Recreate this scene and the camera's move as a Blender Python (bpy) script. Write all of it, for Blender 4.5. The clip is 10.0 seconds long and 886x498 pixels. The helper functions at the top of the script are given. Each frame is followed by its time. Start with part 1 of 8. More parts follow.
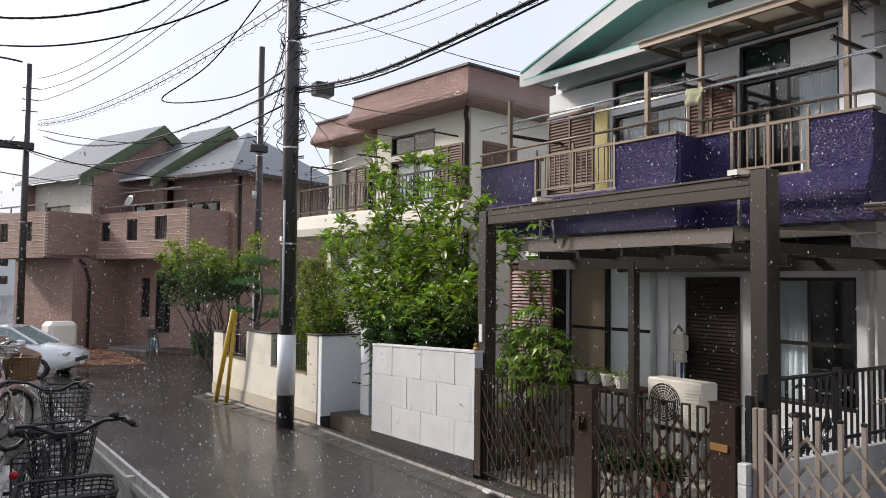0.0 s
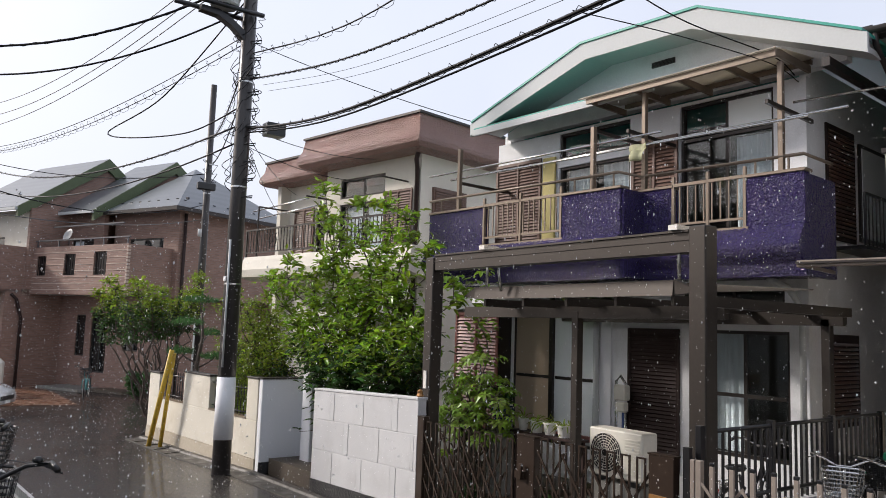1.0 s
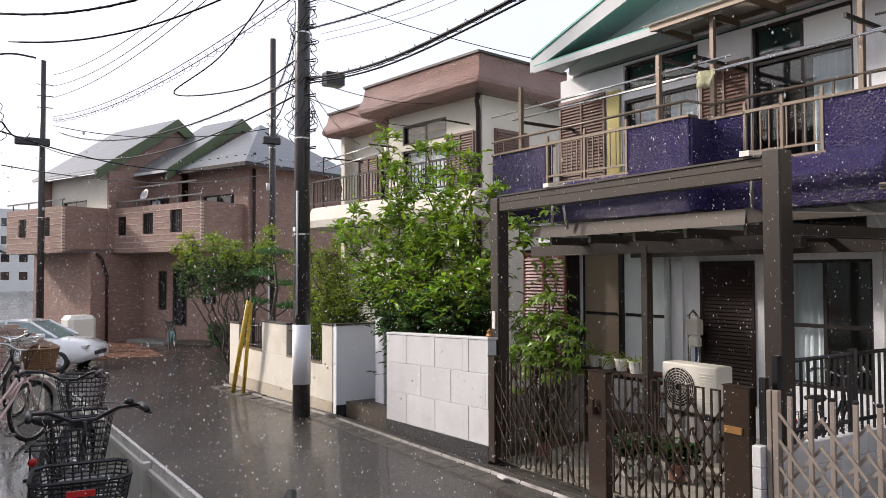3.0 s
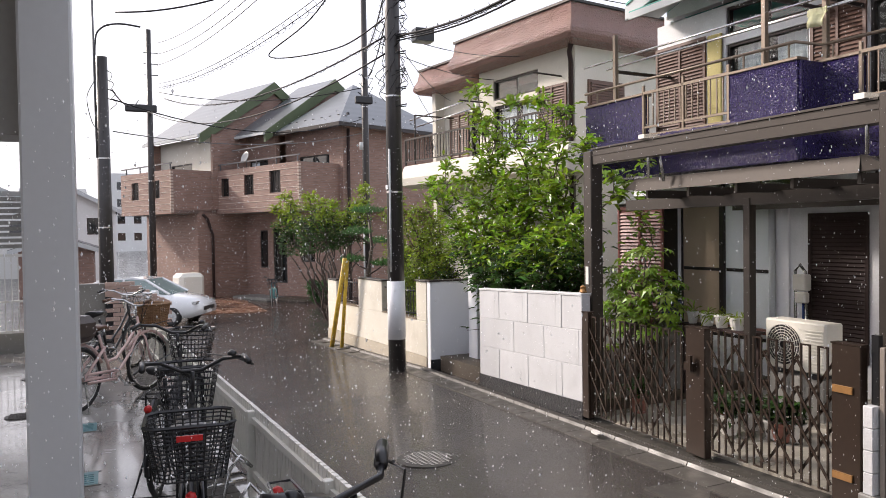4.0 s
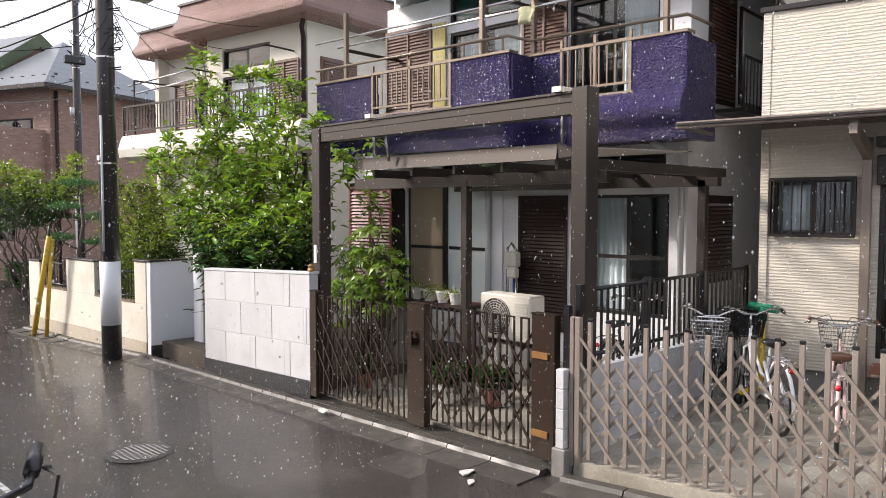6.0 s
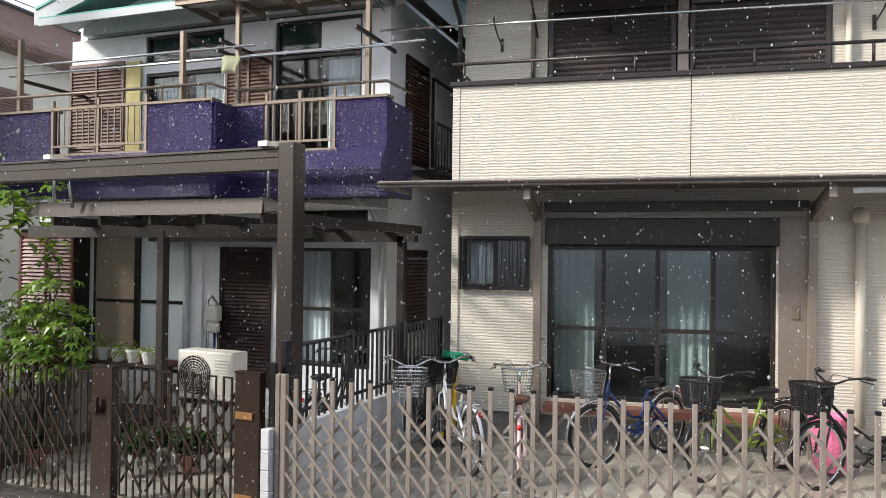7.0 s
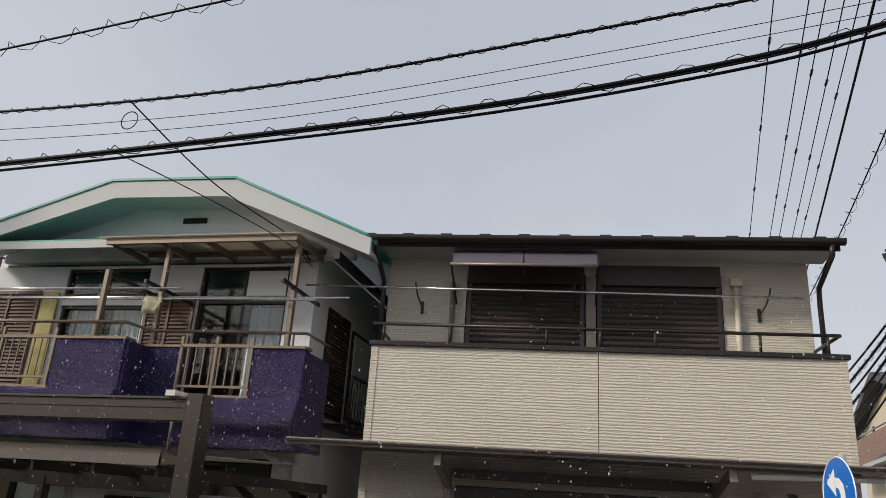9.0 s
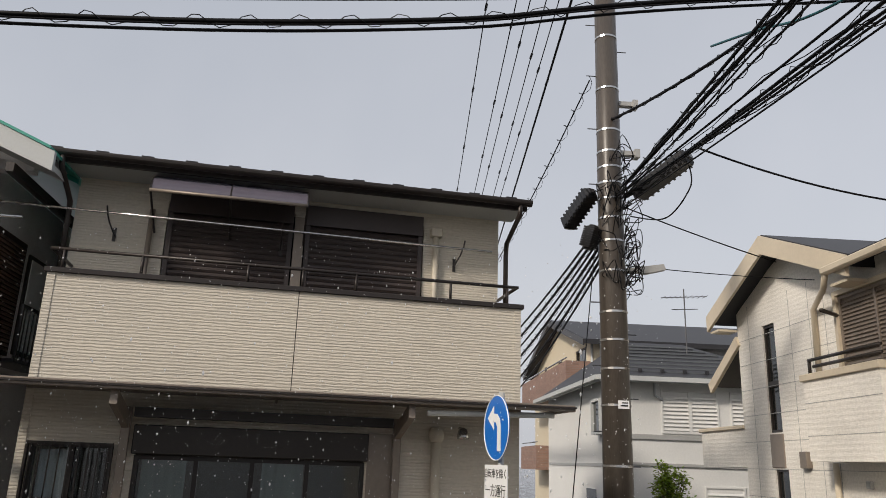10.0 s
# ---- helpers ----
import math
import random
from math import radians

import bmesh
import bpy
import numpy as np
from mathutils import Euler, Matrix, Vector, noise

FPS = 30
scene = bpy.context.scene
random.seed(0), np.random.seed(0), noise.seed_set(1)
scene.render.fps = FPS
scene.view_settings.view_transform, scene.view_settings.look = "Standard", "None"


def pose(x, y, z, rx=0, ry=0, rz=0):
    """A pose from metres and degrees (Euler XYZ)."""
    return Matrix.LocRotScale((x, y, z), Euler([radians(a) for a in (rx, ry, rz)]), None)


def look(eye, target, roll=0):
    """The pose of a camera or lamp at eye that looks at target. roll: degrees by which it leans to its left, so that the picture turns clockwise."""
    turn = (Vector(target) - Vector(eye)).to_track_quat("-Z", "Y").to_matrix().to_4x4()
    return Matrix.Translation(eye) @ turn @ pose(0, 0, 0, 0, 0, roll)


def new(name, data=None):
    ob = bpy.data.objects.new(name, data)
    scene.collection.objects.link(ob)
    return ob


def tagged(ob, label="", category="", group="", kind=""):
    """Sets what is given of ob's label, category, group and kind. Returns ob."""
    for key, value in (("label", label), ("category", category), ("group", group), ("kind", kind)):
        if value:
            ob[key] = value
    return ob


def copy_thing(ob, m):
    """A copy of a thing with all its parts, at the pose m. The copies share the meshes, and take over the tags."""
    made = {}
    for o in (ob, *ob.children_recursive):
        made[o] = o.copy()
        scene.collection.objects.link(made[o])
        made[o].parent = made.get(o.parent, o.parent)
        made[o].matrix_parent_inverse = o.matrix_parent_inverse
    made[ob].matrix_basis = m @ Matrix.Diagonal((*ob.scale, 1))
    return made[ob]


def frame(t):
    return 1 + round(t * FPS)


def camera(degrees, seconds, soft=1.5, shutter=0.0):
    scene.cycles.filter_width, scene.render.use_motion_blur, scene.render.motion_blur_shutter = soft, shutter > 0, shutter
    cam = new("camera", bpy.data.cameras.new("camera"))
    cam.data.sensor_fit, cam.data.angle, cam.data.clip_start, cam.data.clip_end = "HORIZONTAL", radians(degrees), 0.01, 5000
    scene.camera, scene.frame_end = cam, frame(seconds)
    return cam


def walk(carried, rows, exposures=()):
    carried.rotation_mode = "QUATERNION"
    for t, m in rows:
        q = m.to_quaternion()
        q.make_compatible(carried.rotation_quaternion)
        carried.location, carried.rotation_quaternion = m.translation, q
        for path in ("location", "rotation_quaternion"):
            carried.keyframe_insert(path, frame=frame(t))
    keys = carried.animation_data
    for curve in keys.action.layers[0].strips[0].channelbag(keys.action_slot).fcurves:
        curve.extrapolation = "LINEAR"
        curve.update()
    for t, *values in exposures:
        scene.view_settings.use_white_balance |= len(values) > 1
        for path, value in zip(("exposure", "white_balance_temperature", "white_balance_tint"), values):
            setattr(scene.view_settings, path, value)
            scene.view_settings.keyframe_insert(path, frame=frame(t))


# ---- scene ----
cam = camera(61.05, 10.0, soft=0.8)
PATH = [
    (0, pose(-0.114, 0.036, 2.470, 92.61, -0.65, -32.29)),
    (0.5, pose(-0.118, 0.011, 2.481, 94.67, -1.52, -34.50)),
    (1, pose(-0.111, 0.017, 2.487, 96.07, -1.97, -36.35)),
    (1.5, pose(-0.115, 0.016, 2.483, 96.87, -2.02, -36.69)),
    (2, pose(-0.099, 0.020, 2.467, 96.32, -1.20, -34.96)),
    (2.5, pose(-0.098, 0.025, 2.447, 94.22, -0.48, -33.47)),
    (2.7, pose(-0.093, 0.021, 2.443, 93.34, -0.27, -32.83)),
    (3.8, pose(-0.064, -0.000, 2.418, 88.76, 0.96, -25.13)),
    (4, pose(-0.054, 0.023, 2.423, 88.63, 0.79, -24.03)),
    (4.5, pose(-0.003, 0.016, 2.433, 88.35, 0.35, -22.29)),
    (5, pose(0.058, 0.015, 2.431, 87.88, -0.04, -22.33)),
    (5.5, pose(0.095, 0.036, 2.422, 87.16, 0.07, -29.40)),
    (6, pose(0.136, 0.032, 2.407, 86.91, -0.05, -43.64)),
    (6.2, pose(0.121, 0.057, 2.413, 86.87, -0.13, -50.26)),
    (7.3, pose(0.117, 0.073, 2.494, 93.51, -1.23, -69.44)),
    (7.5, pose(0.099, 0.068, 2.505, 97.17, -2.03, -69.30)),
    (8, pose(0.068, 0.008, 2.541, 104.95, -4.20, -64.18)),
    (8.5, pose(0.047, -0.014, 2.582, 107.75, -4.45, -61.66)),
    (9, pose(0.003, 0.005, 2.630, 109.47, -3.59, -72.87)),
    (9.5, pose(0.087, -0.122, 2.646, 109.32, -3.00, -85.74)),
    (10, pose(0.121, -0.208, 2.669, 105.87, -1.93, -93.99)),
]
EXPOSURES = [(0.0, 0.52, 6450, 14), (1.5, 0.48, 6450, 15), (2.5, 0.54, 6500, 16), (3.9, 0.95, 6650, 17), (4.4, 0.65, 6650, 17), (5.2, 0.52, 6650, 17), (6.0, 1.06, 6560, 16), (7.4, 0.84, 6200, 9), (7.8, 0.46, 6500, 11), (8.3, -0.02, 6600, 11), (10.0, -0.10, 6830, 12)]
walk(cam, PATH, EXPOSURES)

# ---- sky and sun: a bright sun shower ----
SUN_AZ, SUN_EL = 320.0, 31.0          # compass bearing from +Y (clockwise) and height
world = bpy.data.worlds.new("sky")
scene.world = world
world.use_nodes = True
wn, wl = world.node_tree.nodes, world.node_tree.links
wn.clear()
w_out = wn.new("ShaderNodeOutputWorld")
w_bg = wn.new("ShaderNodeBackground")
w_sky = wn.new("ShaderNodeTexSky")
w_sky.sky_type = "NISHITA"
w_sky.sun_disc = False
w_sky.sun_elevation = radians(SUN_EL)
w_sky.sun_rotation = radians(SUN_AZ)
w_sky.dust_density = 6.0
w_sky.air_density = 1.2
w_co = wn.new("ShaderNodeTexCoord")
w_noise = wn.new("ShaderNodeTexNoise")
w_noise.inputs["Scale"].default_value = 1.6
w_noise.inputs["Detail"].default_value = 5.0
w_ramp = wn.new("ShaderNodeValToRGB")
w_ramp.color_ramp.elements[0].position, w_ramp.color_ramp.elements[0].color = 0.3, (6.6, 7.2, 8.2, 1)
w_ramp.color_ramp.elements[1].position, w_ramp.color_ramp.elements[1].color = 0.75, (8.2, 8.7, 9.6, 1)
w_mix = wn.new("ShaderNodeMix")
w_mix.data_type = "RGBA"
w_mix.inputs["Factor"].default_value = 0.72
wl.new(w_co.outputs["Generated"], w_noise.inputs["Vector"])
wl.new(w_noise.outputs["Fac"], w_ramp.inputs["Fac"])
wl.new(w_sky.outputs["Color"], w_mix.inputs["A"])
wl.new(w_ramp.outputs["Color"], w_mix.inputs["B"])
wl.new(w_mix.outputs["Result"], w_bg.inputs["Color"])
w_bg.inputs["Strength"].default_value = 0.096
wl.new(w_bg.outputs["Background"], w_out.inputs["Surface"])

sun = new("sun", bpy.data.lights.new("sun", "SUN"))
sun.data.energy = 2.8
sun.data.angle = radians(7.0)
sun.data.color = (1.0, 0.94, 0.85)
_sd = Vector((math.sin(radians(SUN_AZ)) * math.cos(radians(SUN_EL)), math.cos(radians(SUN_AZ)) * math.cos(radians(SUN_EL)), math.sin(radians(SUN_EL))))
sun.matrix_world = look(_sd * 60, (0, 0, 0))

# ---- mesh helpers ----
def box(bm, x0, x1, y0, y1, z0, z1, m=None, bevel=0.0):
    vs = [bm.verts.new((x, y, z)) for x in (x0, x1) for y in (y0, y1) for z in (z0, z1)]
    if m is not None:
        for v in vs:
            v.co = m @ v.co
    fs = [bm.faces.new([vs[i] for i in q]) for q in ((0, 1, 3, 2), (4, 6, 7, 5), (0, 4, 5, 1), (2, 3, 7, 6), (0, 2, 6, 4), (1, 5, 7, 3))]
    if bevel > 0:
        es = {e for f in fs for e in f.edges}
        bmesh.ops.bevel(bm, geom=list(es), offset=bevel, segments=1, affect="EDGES")


def prism(bm, poly, axis, lo, hi, m=None):
    """Extrude a polygon along an axis; poly holds the two other coordinates in order."""
    def place(p, h):
        c = [p[0], p[1]]
        c.insert("xyz".index(axis), h)
        v = Vector(c)
        return m @ v if m is not None else v
    a = [bm.verts.new(place(p, lo)) for p in poly]
    b = [bm.verts.new(place(p, hi)) for p in poly]
    n = len(poly)
    bm.faces.new(a)
    bm.faces.new(b[::-1])
    for i in range(n):
        bm.faces.new((a[i], b[i], b[(i + 1) % n], a[(i + 1) % n]))


def tube(bm, pts, r, seg=8, closed=False, r1=None, caps=True):
    pts = [Vector(p) for p in pts]
    n = len(pts)
    rings = []
    side = None
    for i, p in enumerate(pts):
        if closed:
            d = pts[(i + 1) % n] - pts[i - 1]
        else:
            d = pts[min(i + 1, n - 1)] - pts[max(i - 1, 0)]
        d.normalize()
        if side is None:
            side = d.cross(Vector((0, 0, 1)))
            if side.length < 0.05:
                side = d.cross(Vector((1, 0, 0)))
        side = side - d * side.dot(d)
        side.normalize()
        up = d.cross(side)
        rr = r if r1 is None else r + (r1 - r) * i / max(n - 1, 1)
        rings.append([bm.verts.new(p + (side * math.cos(a) + up * math.sin(a)) * rr) for a in [2 * math.pi * k / seg for k in range(seg)]])
    for i in range(n if closed else n - 1):
        a, b = rings[i], rings[(i + 1) % n]
        for k in range(seg):
            bm.faces.new((a[k], a[(k + 1) % seg], b[(k + 1) % seg], b[k]))
    if caps and not closed and seg > 2:
        bm.faces.new(rings[0][::-1])
        bm.faces.new(rings[-1])


def ring(bm, c, r, t, axis="y", n=28, seg=6):
    pts = []
    for k in range(n):
        a = 2 * math.pi * k / n
        u, v = r * math.cos(a), r * math.sin(a)
        pts.append({"y": (c[0] + u, c[1], c[2] + v), "z": (c[0] + u, c[1] + v, c[2]), "x": (c[0], c[1] + u, c[2] + v)}[axis])
    tube(bm, pts, t, seg, closed=True)


def lathe(bm, prof, seg=16, c=(0, 0, 0)):
    rings = [[bm.verts.new((c[0] + r * math.cos(2 * math.pi * k / seg), c[1] + r * math.sin(2 * math.pi * k / seg), c[2] + z)) for k in range(seg)] for r, z in prof]
    for a, b in zip(rings, rings[1:]):
        for k in range(seg):
            bm.faces.new((a[k], a[(k + 1) % seg], b[(k + 1) % seg], b[k]))
    bm.faces.new(rings[0][::-1])
    bm.faces.new(rings[-1])


def part(name, bm, material, parent=None, label="", smooth=False):
    """Link a bmesh as one mesh object under a thing or a part."""
    me = bpy.data.meshes.new(name)
    bmesh.ops.recalc_face_normals(bm, faces=bm.faces[:])
    bm.to_mesh(me)
    bm.free()
    if smooth:
        for p in me.polygons:
            p.use_smooth = True
    me.materials.append(material)
    ob = new(name, me)
    ob.parent = parent
    return tagged(ob, label) if label else ob


def again(ob, m, parent=None):
    """Another object on the same mesh."""
    o = new(ob.name.split(".")[0], ob.data)
    o.parent = parent
    o.matrix_basis = m
    return o


def thing(name, label, category, m=None, group="", kind=""):
    ob = new(name)
    ob.empty_display_size = 0.1
    if m is not None:
        ob.matrix_world = m
    return tagged(ob, label, category, group, kind)


def quick(name, material, parent, *boxes, label="", m=None, bevel=0.0):
    """Boxes as parts: those that touch make one part, those apart become parts of their own."""
    left = list(boxes)
    first = None
    while left:
        grp = [left.pop(0)]
        grew = True
        while grew:
            grew = False
            for b in left[:]:
                if any(all(b[2 * k] <= g[2 * k + 1] + 0.004 and g[2 * k] <= b[2 * k + 1] + 0.004 for k in range(3)) for g in grp):
                    grp.append(b)
                    left.remove(b)
                    grew = True
        bm = bmesh.new()
        for b in grp:
            box(bm, *b, m=m, bevel=bevel)
        o = part(name, bm, material, parent, label)
        first = first or o
    return first


def rods(name, material, parent, paths, r, seg=8, label="", joined=False):
    """Round bars: paths that meet make one part, those apart become parts of their own."""
    groups = []
    for p in paths:
        pts = [Vector(q) for q in p]
        hit = [g for g in groups if joined or any((a - b).length < 0.12 for q in g for a in q for b in pts)]
        for g in hit:
            groups.remove(g)
        groups.append([pts] + [q for g in hit for q in g])
    first = None
    for g in groups:
        bm = bmesh.new()
        for q in g:
            tube(bm, q, r, seg)
        o = part(name, bm, material, parent, label, smooth=seg > 5)
        first = first or o
    return first


def wall_with_holes(bm, axis, at, thick, u0, u1, z0, z1, holes):
    """A wall of boxes in the plane axis = at with rectangular openings (u0, u1, z0, z1)."""
    us = sorted({u0, u1, *[h[0] for h in holes], *[h[1] for h in holes]})
    us = [u for u in us if u0 <= u <= u1]
    for a, b in zip(us, us[1:]):
        mid = (a + b) / 2
        cuts = sorted((h[2], h[3]) for h in holes if h[0] < mid < h[1])
        z = z0
        for c, d in cuts + [(z1, z1)]:
            if c - z > 1e-4:
                if axis == "x":
                    box(bm, at, at + thick, a, b, z, c)
                else:
                    box(bm, a, b, at, at + thick, z, c)
            z = max(z, d)
    bmesh.ops.remove_doubles(bm, verts=bm.verts[:], dist=1e-5)


# ---- materials ----
def mat(name, col, rough=0.6, metal=0.0, var=0.15, scale=6.0, fine=60.0, bump=0.1, spec=0.5, coat=0.0, dirt=None, bdist=0.005, stretch=(1, 1, 1), rvar=0.0, rscale=3.0, rand=0.0):
    """A procedural surface: base colour with variation at two scales, fine relief and, if wanted, wet patches."""
    m = bpy.data.materials.new(name)
    m.use_nodes = True
    n, l = m.node_tree.nodes, m.node_tree.links
    b = n["Principled BSDF"]
    b.inputs["Roughness"].default_value = rough
    b.inputs["Metallic"].default_value = metal
    b.inputs["Specular IOR Level"].default_value = spec
    b.inputs["Coat Weight"].default_value = coat
    b.inputs["Coat Roughness"].default_value = 0.08
    co = n.new("ShaderNodeTexCoord")
    mp = n.new("ShaderNodeMapping")
    mp.inputs["Scale"].default_value = stretch
    l.new(co.outputs["Object"], mp.inputs["Vector"])
    n1 = n.new("ShaderNodeTexNoise")
    n1.inputs["Scale"].default_value, n1.inputs["Detail"].default_value = scale * 0.3, 4
    n2 = n.new("ShaderNodeTexNoise")
    n2.inputs["Scale"].default_value, n2.inputs["Detail"].default_value = fine, 3
    for k in (n1, n2):
        l.new(mp.outputs["Vector"], k.inputs["Vector"])
    add = n.new("ShaderNodeMath")
    add.operation = "ADD"
    l.new(n1.outputs["Fac"], add.inputs[0])
    l.new(n2.outputs["Fac"], add.inputs[1])
    rp = n.new("ShaderNodeMapRange")
    rp.inputs["From Min"].default_value, rp.inputs["From Max"].default_value = 0.6, 1.4
    rp.inputs["To Min"].default_value, rp.inputs["To Max"].default_value = 1 - var, 1 + var
    l.new(add.outputs[0], rp.inputs["Value"])
    val = rp.outputs["Result"]
    if rand > 0:
        oi = n.new("ShaderNodeObjectInfo")
        rr = n.new("ShaderNodeMapRange")
        rr.inputs["To Min"].default_value, rr.inputs["To Max"].default_value = 1 - rand, 1 + rand
        l.new(oi.outputs["Random"], rr.inputs["Value"])
        mu = n.new("ShaderNodeMath")
        mu.operation = "MULTIPLY"
        l.new(val, mu.inputs[0])
        l.new(rr.outputs["Result"], mu.inputs[1])
        val = mu.outputs[0]
    hs = n.new("ShaderNodeHueSaturation")
    hs.inputs["Color"].default_value = (*col, 1)
    l.new(val, hs.inputs["Value"])
    colour = hs.outputs["Color"]
    if dirt:
        dn = n.new("ShaderNodeTexNoise")
        dn.inputs["Scale"].default_value, dn.inputs["Detail"].default_value, dn.inputs["Roughness"].default_value = dirt[2], 6, 0.65
        l.new(mp.outputs["Vector"], dn.inputs["Vector"])
        dr = n.new("ShaderNodeMapRange")
        dr.inputs["From Min"].default_value, dr.inputs["From Max"].default_value = 0.5, 0.75
        dr.inputs["To Max"].default_value = dirt[1]
        l.new(dn.outputs["Fac"], dr.inputs["Value"])
        mx = n.new("ShaderNodeMix")
        mx.data_type = "RGBA"
        l.new(dr.outputs["Result"], mx.inputs["Factor"])
        l.new(colour, mx.inputs["A"])
        mx.inputs["B"].default_value = (*dirt[0], 1)
        colour = mx.outputs["Result"]
    l.new(colour, b.inputs["Base Color"])
    if rvar > 0:
        rn = n.new("ShaderNodeTexNoise")
        rn.inputs["Scale"].default_value, rn.inputs["Detail"].default_value = rscale, 4
        l.new(mp.outputs["Vector"], rn.inputs["Vector"])
        rm = n.new("ShaderNodeMapRange")
        rm.inputs["From Min"].default_value, rm.inputs["From Max"].default_value = 0.38, 0.62
        rm.inputs["To Min"].default_value, rm.inputs["To Max"].default_value = max(rough - rvar, 0.02), min(rough + rvar, 1)
        l.new(rn.outputs["Fac"], rm.inputs["Value"])
        l.new(rm.outputs["Result"], b.inputs["Roughness"])
    if bump > 0:
        bp = n.new("ShaderNodeBump")
        bp.inputs["Strength"].default_value, bp.inputs["Distance"].default_value = bump, bdist
        l.new(n2.outputs["Fac"], bp.inputs["Height"])
        l.new(bp.outputs["Normal"], b.inputs["Normal"])
    return m


def glass(name, tint=(0.9, 0.95, 0.95), rough=0.0):
    m = bpy.data.materials.new(name)
    m.use_nodes = True
    b = m.node_tree.nodes["Principled BSDF"]
    b.inputs["Base Color"].default_value = (*tint, 1)
    b.inputs["Roughness"].default_value = rough
    b.inputs["Transmission Weight"].default_value = 1.0
    b.inputs["IOR"].default_value = 1.45
    return m


def lined(name, col, pitch, rough=0.6, groove=0.6, wob=0.25, var=0.08, depth=0.004, axis="z", col2=None):
    """Cladding with fine horizontal ribs at the given pitch in metres."""
    m = mat(name, col, rough, var=var, bump=0.0, fine=25, scale=3, stretch=(1, 1, 1))
    n, l = m.node_tree.nodes, m.node_tree.links
    b = n["Principled BSDF"]
    co = n["Texture Coordinate"]
    sx = n.new("ShaderNodeSeparateXYZ")
    l.new(co.outputs["Object"], sx.inputs["Vector"])
    mp = n.new("ShaderNodeMapping")
    mp.inputs["Scale"].default_value = (2.2, 2.2, 14)
    l.new(co.outputs["Object"], mp.inputs["Vector"])
    nz = n.new("ShaderNodeTexNoise")
    nz.inputs["Scale"].default_value, nz.inputs["Detail"].default_value = 3.0, 3
    l.new(mp.outputs["Vector"], nz.inputs["Vector"])
    ma = n.new("ShaderNodeMath")
    ma.operation = "MULTIPLY_ADD"
    ma.inputs[1].default_value = 1 / pitch
    l.new(sx.outputs[axis.upper()], ma.inputs[0])
    w = n.new("ShaderNodeMath")
    w.operation = "MULTIPLY"
    w.inputs[1].default_value = wob * 6
    l.new(nz.outputs["Fac"], w.inputs[0])
    l.new(w.outputs[0], ma.inputs[2])
    fr = n.new("ShaderNodeMath")
    fr.operation = "PINGPONG"
    fr.inputs[1].default_value = 0.5
    l.new(ma.outputs[0], fr.inputs[0])
    bp = n.new("ShaderNodeBump")
    bp.inputs["Strength"].default_value, bp.inputs["Distance"].default_value = groove, depth
    l.new(fr.outputs[0], bp.inputs["Height"])
    l.new(bp.outputs["Normal"], b.inputs["Normal"])
    return m


def bricky(name, c1, c2, mortar, bw=0.22, bh=0.065, rough=0.7):
    m = mat(name, c1, rough, var=0.1, bump=0.05)
    n, l = m.node_tree.nodes, m.node_tree.links
    b = n["Principled BSDF"]
    co = n["Texture Coordinate"]
    sx = n.new("ShaderNodeSeparateXYZ")
    l.new(co.outputs["Object"], sx.inputs["Vector"])
    ad = n.new("ShaderNodeMath")
    l.new(sx.outputs["X"], ad.inputs[0])
    l.new(sx.outputs["Y"], ad.inputs[1])
    cb = n.new("ShaderNodeCombineXYZ")
    l.new(ad.outputs[0], cb.inputs["X"])
    l.new(sx.outputs["Z"], cb.inputs["Y"])
    bt = n.new("ShaderNodeTexBrick")
    bt.inputs["Color1"].default_value, bt.inputs["Color2"].default_value, bt.inputs["Mortar"].default_value = (*c1, 1), (*c2, 1), (*mortar, 1)
    bt.inputs["Scale"].default_value = 1.0
    bt.inputs["Brick Width"].default_value, bt.inputs["Row Height"].default_value = bw, bh
    bt.inputs["Mortar Size"].default_value = 0.006
    l.new(cb.outputs[0], bt.inputs["Vector"])
    mx = n.new("ShaderNodeMix")
    mx.data_type = "RGBA"
    mx.blend_type = "MULTIPLY"
    mx.inputs["Factor"].default_value = 1.0
    l.new(bt.outputs["Color"], mx.inputs["A"])
    hs = n["Hue/Saturation/Value"]
    hs.inputs["Color"].default_value = (1, 1, 1, 1)
    l.new(hs.outputs["Color"], mx.inputs["B"])
    l.new(mx.outputs["Result"], b.inputs["Base Color"])
    bp = n["Bump"] if "Bump" in n else n.new("ShaderNodeBump")
    bp.inputs["Strength"].default_value, bp.inputs["Distance"].default_value = 0.5, 0.006
    inv = n.new("ShaderNodeMath")
    inv.operation = "SUBTRACT"
    inv.inputs[0].default_value = 1.0
    l.new(bt.outputs["Fac"], inv.inputs[1])
    l.new(inv.outputs[0], bp.inputs["Height"])
    l.new(bp.outputs["Normal"], b.inputs["Normal"])
    return m


